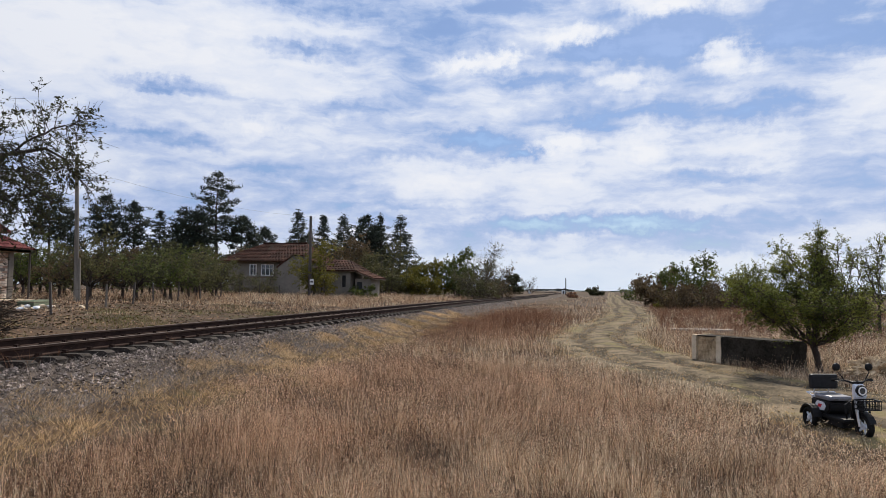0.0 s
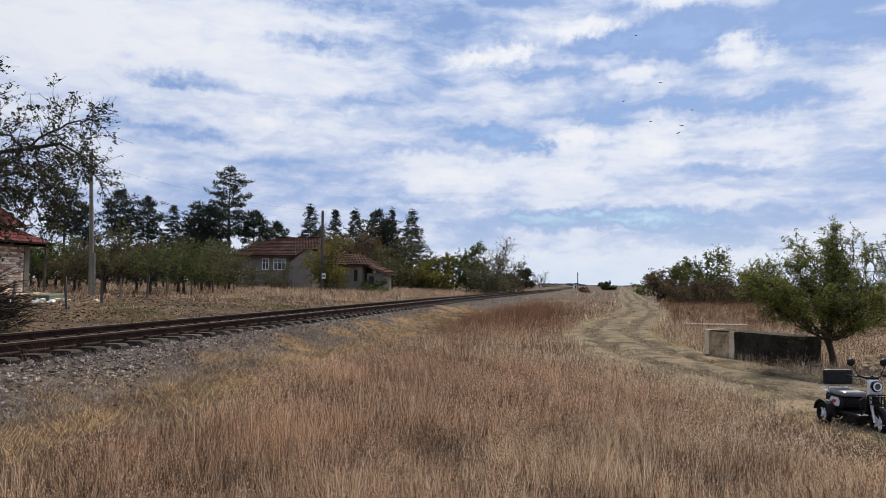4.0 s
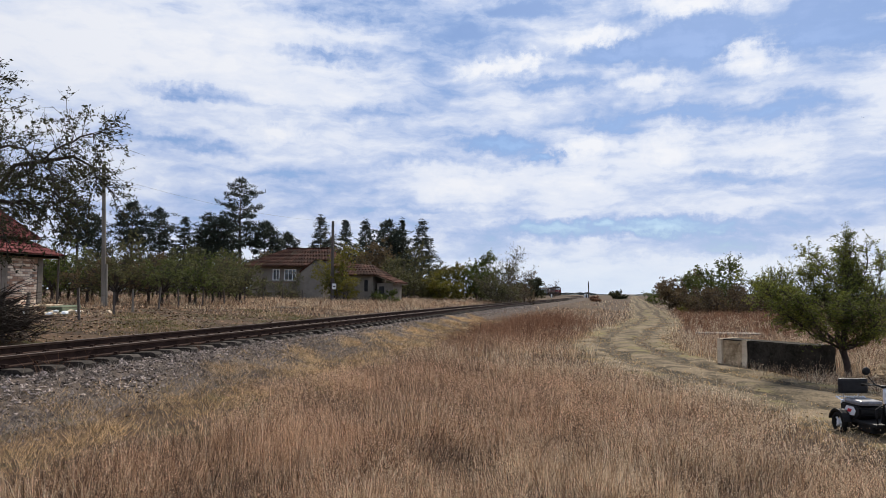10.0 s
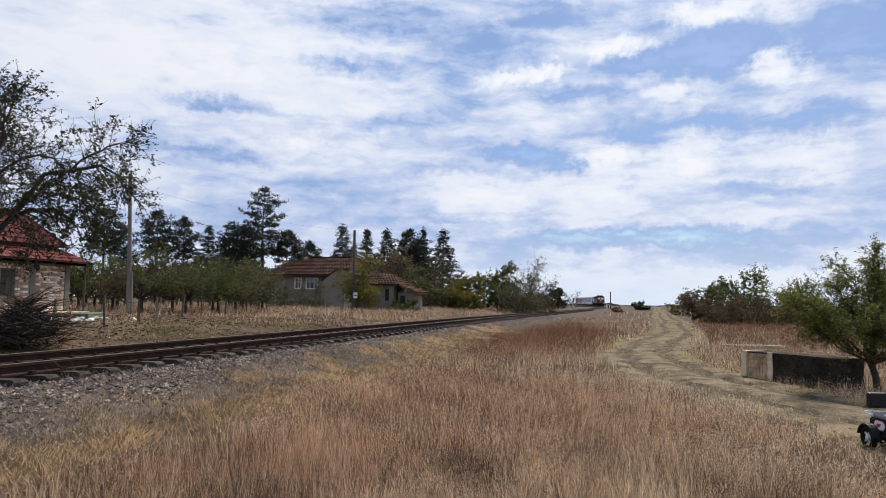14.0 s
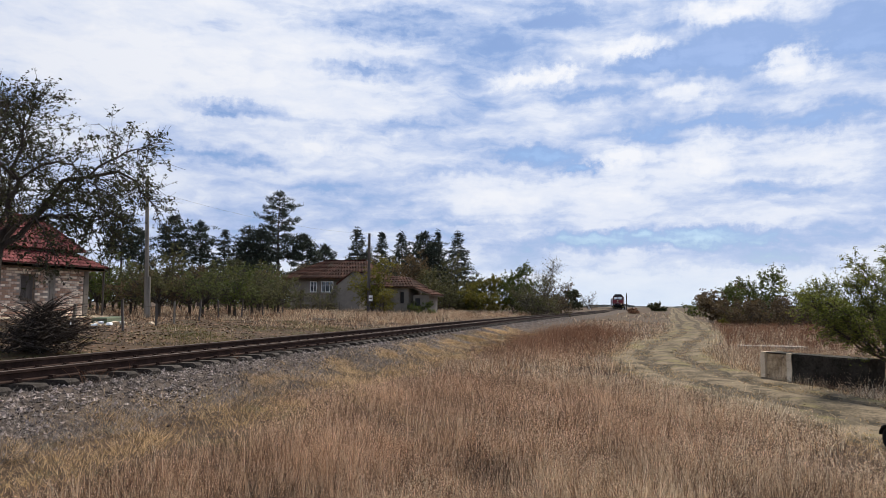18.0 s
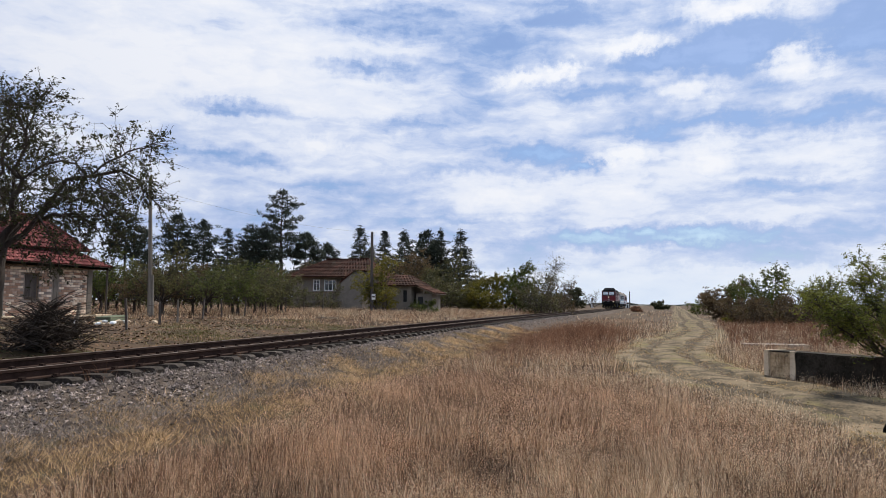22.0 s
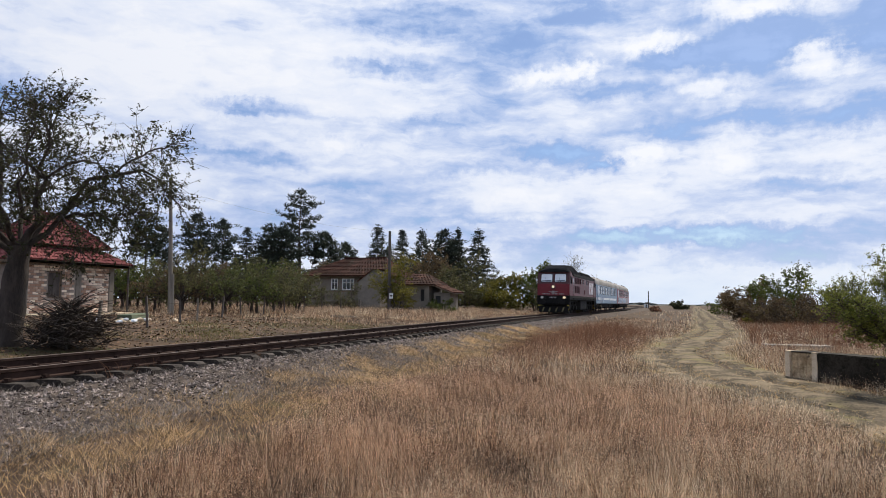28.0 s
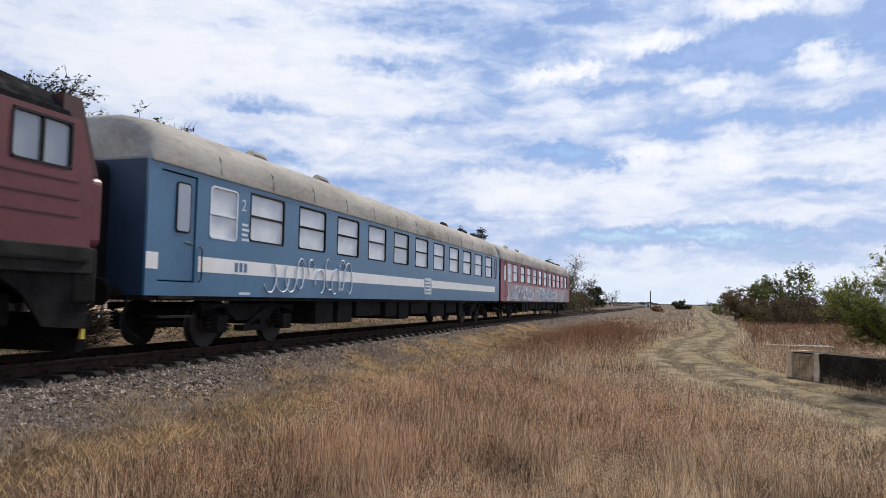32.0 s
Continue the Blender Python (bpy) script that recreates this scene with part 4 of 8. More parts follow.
    h = g.uniform(0.04, 0.13, len(x)) * g.uniform(0.6, 1.3, len(cx))[own]
    stalks("golden_straw", x, y, h, 0.0022 + 0.0004 * np.hypot(x, y), lx * h, ly * h, g, "gold", "golden bleached straw at the embankment's foot", bent=False, z=z)
    # dry grass on the far side of the track
    count = 9000
    cx, cy = in_wedge(g, count, 14, 90, 6, 62, 0.9)
    u = cx - track_x(cy)
    c = np.clip((-u - 2.2) / 1.0, 0, 1) * np.clip(0.05 + 0.5 * wave(cx, cy, 3.3, 4.0) + np.clip((cy - 26) / 20, 0, 0.8), 0.03, 1)
    keep = g.random(count) < c
    cx, cy = cx[keep], cy[keep]
    x, y, lx, ly, own = tufted(g, cx, cy, 24, 0.22, 0.35)
    keep = x - track_x(y) < -2.0
    x, y, lx, ly, own = x[keep], y[keep], lx[keep], ly[keep], own[keep]
    h = g.uniform(0.4, 1.2, len(x)) * (g.uniform(0.14, 0.36, len(cx)) * np.clip(0.4 + (cy - 16) / 26, 0.4, 1.5))[own]
    pale = g.random(len(cx))[own] < 0.45
    for pick, mat in ((pale, "grass"), (~pale, "grass_rosy")):
        stalks("verge_grass", x[pick], y[pick], h[pick], 0.003 + 0.00024 * np.hypot(x[pick], y[pick]), (lx * h)[pick], (ly * h)[pick], g, mat, "dry brownish grass on the far side of the track", bent=False)
    # olive turf close to the rails and brown litter in the yard
    x, y = g.uniform(-20.5, -11.6, 46000), g.uniform(8, 34, 46000)
    keep = g.random(46000) < np.clip(0.35 + 0.9 * wave(x, y, 2.6, 6.0) - np.clip((-x - 14.5) / 6, 0, 0.5), 0.02, 1)
    x, y = x[keep], y[keep]
    blades("turf", x, y, g.uniform(0.04, 0.13, len(x)), np.full(len(x), 0.014), 0.6, g, "turf", "short olive turf beside the rails")
    n = 26000
    x, y = g.uniform(-32, -11.8, n), g.uniform(11, 48, n)
    a, r = g.uniform(0, 6.283, n), g.uniform(0.02, 0.07, n)
    c = np.stack([x, y, ground_z(x, y) + 0.012], -1)
    u = np.stack([np.cos(a) * r, np.sin(a) * r, g.uniform(-0.2, 0.5, n) * r], -1)
    w = np.stack([-np.sin(a) * r * 0.6, np.cos(a) * r * 0.6, g.uniform(-0.2, 0.5, n) * r], -1)
    v = np.stack([c - u, c + w, c + u, c - w], 1)
    tagged(raw("leaf_litter", v.reshape(-1, 3), np.arange(n * 4).reshape(n, 4), "litter"), "brown fallen leaves and chips on bare soil", "leaf litter", kind="stuff")
    # straw bits strewn over the dirt road
    n = 46000
    i = (g.random(n) ** 1.3 * 62).astype(int)
    off = g.uniform(-1.9, 1.9, n)
    d = np.gradient(ROAD_LINE, axis=0)
    d /= np.linalg.norm(d, axis=1)[:, None]
    x = ROAD_LINE[i, 0] + d[i, 1] * off + g.normal(0, 0.4, n)
    y = ROAD_LINE[i, 1] - d[i, 0] * off + g.normal(0, 0.4, n)
    keep = g.random(n) < np.where(np.abs(np.abs(off) - 0.78) < 0.26, 0.22, 0.75) * np.clip(0.6 + 0.8 * wave(x, y, 1.9, 1.4), 0.1, 1)
    seeds("strewn_straw", x[keep], y[keep], 0.05 + 0.02 * g.random(keep.sum()), 0.017, g, "straw", "loose straw strewn over the dirt road")
    # rusty weeds beside the road's far stretch, in ragged clumps
    for name, cx, cy, high, label in (
            ("rusty_weeds", g.normal(-3.6, 1.7, 420), g.normal(36, 8.0, 420), 0.75, "rust-brown dead weeds standing beside the track"),
            ("reddish_weeds", g.uniform(3, 26, 1500), g.uniform(20, 80, 1500), 0.55, "reddish dead weeds beyond the dirt road")):
        keep = (cx - track_x(cy) > 4.2) & (road_off(cx, cy) > 2.3) & (cy > 19)
        cx, cy = cx[keep], cy[keep]
        x, y, lx, ly, own = tufted(g, cx, cy, 26, 0.16, 0.30)
        h = high * g.uniform(0.35, 1.2, len(x)) * g.uniform(0.5, 1.25, len(cx))[own]
        w = 0.004 + 0.00022 * np.hypot(x, y)
        stalks(name, x, y, h, w, lx * h, ly * h, g, "weed", label, bent=False, category="weeds")
        m = len(x)
        i = g.integers(0, len(x), m)
        t = g.uniform(0.4, 1.0, m)
        seeds("weed_seeds", x[i] + lx[i] * h[i] * t, y[i] + ly[i] * h[i] * t, h[i] * t, w[i] * 1.8, g, "weed")
    # matted grey stalks on the ballast's shoulder, and dry weeds by the near rail
    n = 26000
    y = 4.2 + 15 * g.random(n) ** 1.3
    u = g.uniform(1.2, 3.2, n)
    x = track_x(y) + u
    z = np.maximum(np.interp(u, [b[0] for b in BED], [b[1] for b in BED]), ground_z(x, y))
    keep = g.random(n) < np.clip(0.45 + 0.9 * wave(x, y, 1.5, 5.0), 0.05, 1)
    x, y, z = x[keep], y[keep], z[keep] + 0.03
    h = g.uniform(0.03, 0.13, len(x))
    stalks("matted_stalks", x, y, h, np.full(len(x), 0.0055), g.normal(0, 0.13, len(x)), g.normal(0, 0.13, len(x)), g, "dead_stalk", "grey matted dead stalks over the ballast", z=z, category="dead stalks")
    cy = np.array([6.6, 7.1, 9.3, 9.8, 10.4, 13.6, 16.2, 17.0, 21.5])
    cx = track_x(cy) + g.uniform(0.85, 1.15, len(cy))
    x, y, lx, ly, own = tufted(g, cx, cy, 26, 0.10, 0.6)
    h = g.uniform(0.10, 0.36, len(x))
    stalks("rail_weeds", x, y, h, np.full(len(x), 0.005), lx * h, ly * h, g, "weed", "dry reddish weeds beside the near rail", z=np.full(len(x), 0.56), category="weeds")


# ---------------------------------------------------------------- trees


def limbs_mesh(segs, name, mat, parent, min_level=0, max_level=9, label=""):
    verts, faces, base = [], [], 0
    for pts, rad, level in segs:
        if not min_level <= level <= max_level:
            continue
        sides = 8 if level == 0 else 5 if level == 1 else 3
        n = len(pts)
        for i, p in enumerate(pts):
            d = (pts[min(i + 1, n - 1)] - pts[max(i - 1, 0)]).normalized()
            s = d.orthogonal().normalized()
            t = d.cross(s)
            for j in range(sides):
                a = 2 * math.pi * j / sides
                verts.append(p + (s * math.cos(a) + t * math.sin(a)) * max(rad[i], 0.004))
        for i in range(n - 1):
            for j in range(sides):
                j2 = (j + 1) % sides
                faces.append((base + i * sides + j, base + i * sides + j2, base + (i + 1) * sides + j2, base + (i + 1) * sides + j))
        base += n * sides
    return raw(name, [tuple(v) for v in verts], faces, mat, parent, label, smooth=True)


def unit(v):
    return v / (np.linalg.norm(v, axis=-1, keepdims=True) + 1e-9)


def strands(g, roots, heads, lens, steps, wander, lift):
    """Many thin limbs at once: n x (steps + 1) points that wander and rise or hang."""
    pts, d = [roots], unit(heads)
    for _ in range(steps):
        d = unit(d + g.normal(0, wander, d.shape) + np.array([0, 0, lift]))
        pts.append(pts[-1] + d * (lens / steps)[:, None])
    return np.stack(pts, 1)


def offshoots(g, pts, per, a0, a1, spread):
    """Roots and headings of side limbs along the strands; also how far out each one sits."""
    n, k = pts.shape[:2]
    i = np.repeat(np.arange(n), per)
    t = (a0 + (a1 - a0) * g.random(len(i))) * (k - 1.001)
    j = t.astype(int)
    f = (t - j)[:, None]
    a, b = pts[i, j], pts[i, j + 1]
    along = unit(b - a)
    out = unit(np.cross(along, g.normal(0, 1, along.shape)))
    w = (spread * g.uniform(0.7, 1.3, len(i)))[:, None]
    return a + (b - a) * f, along * np.cos(w) + out * np.sin(w), t / (k - 1)


def tapered(n, k, r0, r1):
    """Radii for n strands of k points."""
    return np.asarray(r0).reshape(-1, 1) * np.ones((n, 1)) * (1 - np.linspace(0, 1, k)[None]) + r1 * np.linspace(0, 1, k)[None]


def wood_mesh(groups, name, mat, parent):
    """One mesh of tapered limbs; groups: points n x k x 3, radii n x k, sides."""
    verts, faces, base = [], [], 0
    for pts, rad, sides in groups:
        n, k = pts.shape[:2]
        d = unit(np.gradient(pts, axis=1))
        u = unit(np.cross(d, np.array([0.31, 0.77, 0.21])))
        w = np.cross(d, u)
        a = 2 * np.pi * np.arange(sides) / sides
        ring_pts = pts[:, :, None] + rad[:, :, None, None] * (u[:, :, None] * np.cos(a)[None, None, :, None] + w[:, :, None] * np.sin(a)[None, None, :, None])
        verts.append(ring_pts.reshape(-1, 3))
        i, j, q = np.meshgrid(np.arange(n), np.arange(k - 1), np.arange(sides), indexing="ij")
        q2 = (q + 1) % sides
        at = base + (i * k + j) * sides
        faces.append(np.stack([at + q, at + q2, at + sides + q2, at + sides + q], -1).reshape(-1, 4))
        base += n * k * sides
    return raw(name, np.concatenate(verts), np.concatenate(faces), mat, parent, smooth=True)


def leaf_mesh(g, spots, size, jitter, mat, parent, droop=0.0, slim=0.45):
    """Single pointed leaves at the given spots."""
    n = len(spots)
    c = spots + g.normal(0, jitter, (n, 3))
    u = g.normal(0, 1, (n, 3))
    u[:, 2] = u[:, 2] * 0.7 - droop
    u = unit(u)
    w = unit(np.cross(u, g.normal(0, 1, (n, 3))))
    s = (size * g.uniform(0.6, 1.35, n))[:, None]
    v = np.stack([c - u * s, c + w * s * slim, c + u * s, c - w * s * slim], 1)
    return raw("crown", v.reshape(-1, 3), np.arange(n * 4).reshape(n, 4), mat, parent)


def crown_tree(name, x, y, seed, label, category, leaf, bark, stem, limbs, twig, sprig, leaves, size, jitter=0.03, droop=0.0, yaw=0.0, hang=0.0, inner=0.25, thick=0.010, light_side=None):
    """A tree or shrub: stem and limbs by their lines, then twigs, sprigs and single leaves.
    stem: (points, foot radius, top radius) or None; limbs: (points, radius) with points as right, away, up;
    twig: number for each metre of limb and length; sprig: number for each twig and length."""
    g = np.random.default_rng(seed)
    thing = tagged(empty(name, pose(x, y, gz(x, y), 0, 0, yaw)), label, category)
    groups = []
    if stem:
        line = smooth_line(stem[0], 0.2)
        k = len(line)
        r = stem[1] + (stem[2] - stem[1]) * np.linspace(0, 1, k) ** 0.6
        r = r * (1 + 0.06 * np.sin(np.arange(k) * 1.9))
        groups.append((line[None], r[None], 10))
    twigs = []
    for pts, r in limbs:
        line = smooth_line(pts, 10.0) if len(pts) > 2 else np.array(pts, float)
        t = np.linspace(0, 1, len(line))
        q = np.linspace(0, 1, 9)
        line = np.stack([np.interp(q, t, line[:, a]) for a in range(3)], -1)
        line[1:] += g.normal(0, 0.02 * np.linalg.norm(line[-1] - line[0]) + 0.004, (8, 3))
        groups.append((line[None], tapered(1, 9, r, thick * 0.9), 6))
        long = np.linalg.norm(np.diff(line, axis=0), axis=1).sum()
        n = max(3, int(long * twig[0]))
        root, head, out = offshoots(g, line[None], n, inner, 1.0, 0.85)
        lens = twig[1] * g.uniform(0.5, 1.25, n) * (1.1 - 0.45 * out)
        keep = g.random(n) < (1.0 if light_side is None else np.clip(1.0 - (root[:, 0] - light_side) * 0.45, 0.35, 1.0))
        twigs.append(strands(g, root[keep], head[keep], lens[keep], 3, 0.22, hang))
    tw = np.concatenate(twigs)
    groups.append((tw, tapered(len(tw), 4, thick, thick * 0.45), 3))
    root, head, out = offshoots(g, tw, sprig[0], 0.2, 1.0, 0.75)
    sp = strands(g, root, head, sprig[1] * g.uniform(0.5, 1.3, len(root)), 1, 0.2, hang * 1.3)
    groups.append((sp, tapered(len(sp), 2, thick * 0.55, thick * 0.3), 3))
    wood_mesh(groups, "trunk", bark, thing)
    if leaves:
        i = g.integers(0, len(sp), leaves)
        if light_side is not None:
            keep = g.random(leaves) < np.clip(1.0 - (sp[i, 0, 0] - light_side) * 0.5, 0.22, 1.0)
            i = i[keep]
        t = g.random(len(i))[:, None]
        leaf_mesh(g, sp[i, 0] * (1 - t) + sp[i, 1] * t, size, jitter, leaf, thing, droop)
    return thing


def fan(seed, n, fork, centre, radii, low, radius, foot=0.0, sag=0.12):
    """Limbs that radiate from a fork, or from a foot's width of ground, to an uneven rounded outline."""
    g = np.random.default_rng(seed)
    out = []
    for k in range(n):
        a = k * 2.39996 + g.uniform(-0.3, 0.3)
        e = math.asin(low + (0.97 - low) * ((k * 0.618) % 1.0))
        s = g.uniform(0.80, 1.12)
        d = np.array([math.cos(a) * math.cos(e), math.sin(a) * math.cos(e), math.sin(e)])
        tip = np.array(centre) + d * np.array(radii) * s
        start = np.array(fork) + np.array([math.cos(a), math.sin(a), 0]) * foot * g.uniform(0.3, 1.0)
        mid = (start + tip) / 2 + np.array([0, 0, 1.0]) * sag * np.linalg.norm(tip - start) * (1 if foot else -0.25) + g.normal(0, 0.05, 3) * np.linalg.norm(tip - start)
        out.append(((tuple(start), tuple(mid), tuple(tip)), radius * g.uniform(0.7, 1.1)))
    return out


def conifer(name, x, y, seed, height, width, label, crown_from=0.3, needles=22, clump=0.5, spire=False):
    """A pine or spruce: bare trunk, whorls of limbs, tufts of needles."""
    rng, g = random.Random(seed), np.random.default_rng(seed)
    thing = tagged(empty(name, pose(x, y, gz(x, y))), label, "pine tree")
    bm = bmesh.new()
    bend = [(rng.uniform(-0.2, 0.2) * i / 6, rng.uniform(-0.2, 0.2) * i / 6, height * i / 6 - 0.1 * (i == 0)) for i in range(7)]
    tube(bm, bend, [max(0.02 * height * (1 - i / 6.3), 0.03) for i in range(7)], 7)
    spots = []
    z = height * crown_from
    while z < height * 0.985:
        k = (z / height - crown_from) / (1 - crown_from)
        reach = width * (((1 - k) ** 1.0 * 1.75 + 0.04) if spire else (0.45 + 0.75 * math.sin(math.pi * min(1, k * 0.75 + 0.22))) * (1.0 if k < 0.8 else (1 - k) * 4 + 0.2)) * rng.uniform(*((0.75, 1.15) if spire else (0.62, 1.15)))
        n = rng.randint(4, 6)
        a0 = rng.uniform(0, 6.28)
        for j in range(n):
            if rng.random() < 0.14:
                continue
            a = a0 + j * 6.283 / n + rng.uniform(-0.4, 0.4)
            r = reach * rng.uniform(0.55, 1.15)
            rise = r * (-0.18 if spire else rng.uniform(0.0, 0.35))
            tip = Vector((math.cos(a) * r, math.sin(a) * r, z + rise))
            root = Vector((0, 0, z - 0.05))
            tube(bm, [root, root.lerp(tip, 0.5) + Vector((0, 0, 0.06 * r)), tip], [0.006 * height * 0.6, 0.035, 0.015], 4, False)
            m = max(2, int(r / (clump * 0.62)))
            for q in range(m):
                t = (q + 1) / m
                p = root.lerp(tip, 0.28 + 0.72 * t)
                spots.append(p + Vector((rng.uniform(-1, 1), rng.uniform(-1, 1), rng.uniform(-0.4, 0.6))) * clump * 0.5)
        z += height * (0.026 if spire else 0.034) * rng.uniform(0.8, 1.3)
    spots.append(Vector((bend[-1][0], bend[-1][1], height)))
    part("trunk", bm, "bark", thing)
    c = np.repeat(np.array([tuple(p) for p in spots]), needles, 0)
    n = len(c)
    c = c + g.normal(0, clump * 0.30, (n, 3)) * np.array([1, 1, 0.6])
    u = g.normal(0, 1, (n, 3))
    u[:, 2] = np.abs(u[:, 2]) * (0.3 if spire else 0.9)
    u /= np.linalg.norm(u, axis=1)[:, None]
    w = np.cross(u, g.normal(0, 1, (n, 3)))
    w /= np.linalg.norm(w, axis=1)[:, None] + 1e-9
    s = (clump * g.uniform(0.35, 0.75, n))[:, None]
    v = np.stack([c - w * s * 0.16, c + w * s * 0.16, c + u * s], 1)
    raw("crown", v.reshape(-1, 3), np.arange(n * 3).reshape(n, 3), "needle", thing)
    return thing


# ---------------------------------------------------------------- train


def window(parent, side, y0, y1, z0, z1, x, frame_mat="black", pane_mat="coachglass", bar_at=None, r=0.07, depth=0.05):
    """A rounded window set in a side wall at x: frame, pane and, if bar_at, a cross bar."""
    out, inn = rounded(y0, y1, z0, z1, r), rounded(y0 + 0.035, y1 - 0.035, z0 + 0.035, z1 - 0.035, max(r - 0.03, 0.01))
    bm = bmesh.new()
    ring(bm, out, inn, "x", side * (x - depth), side * (x + 0.012))
    win = part("window", bm, frame_mat, parent)
    part("pane", extruded(inn, "x", side * (x - depth + 0.004), side * (x - depth + 0.016)), pane_mat, win)
    if bar_at:
        part("window_bar", slab(*sorted((side * (x - depth + 0.01), side * (x + 0.004))), y0 + 0.03, y1 - 0.03, bar_at - 0.02, bar_at + 0.02), frame_mat, win)
    return win


def wheelset(parent, y, r):
    """An axle with two flanged wheels, at the wheel's height; returns the turning part."""
    bm = bmesh.new()
    tube(bm, [(-0.7, 0, 0), (0.7, 0, 0)], 0.085, 10)
    for s in (-1, 1):
        tube(bm, [(s * 0.69, 0, 0), (s * 0.70, 0, 0), (s * 0.725, 0, 0), (s * 0.82, 0, 0), (s * 0.825, 0, 0)], [r + 0.028, r + 0.03, r, r - 0.004, r - 0.07], 28)
        tube(bm, [(s * 0.826, 0, 0), (s * 0.85, 0, 0)], [0.16, 0.13], 14)
        for a in range(6):
            c, d = math.cos(a * 1.047) * r * 0.6, math.sin(a * 1.047) * r * 0.6
            tube(bm, [(s * 0.81, c, d), (s * 0.832, c, d)], 0.05, 6)
    ob = part("wheelset", bm, "wheel", parent, smooth=False)
    ob.location = (0, y, r)
    return ob


def coil(bm, x, y, z0, z1, r=0.085, turns=5):
    pts = [(x + r * math.cos(i * 0.9), y + r * math.sin(i * 0.9), z0 + (z1 - z0) * i / (turns * 7)) for i in range(turns * 7 + 1)]
    tube(bm, pts, 0.017, 5)


LOCO_HALF = 9.9


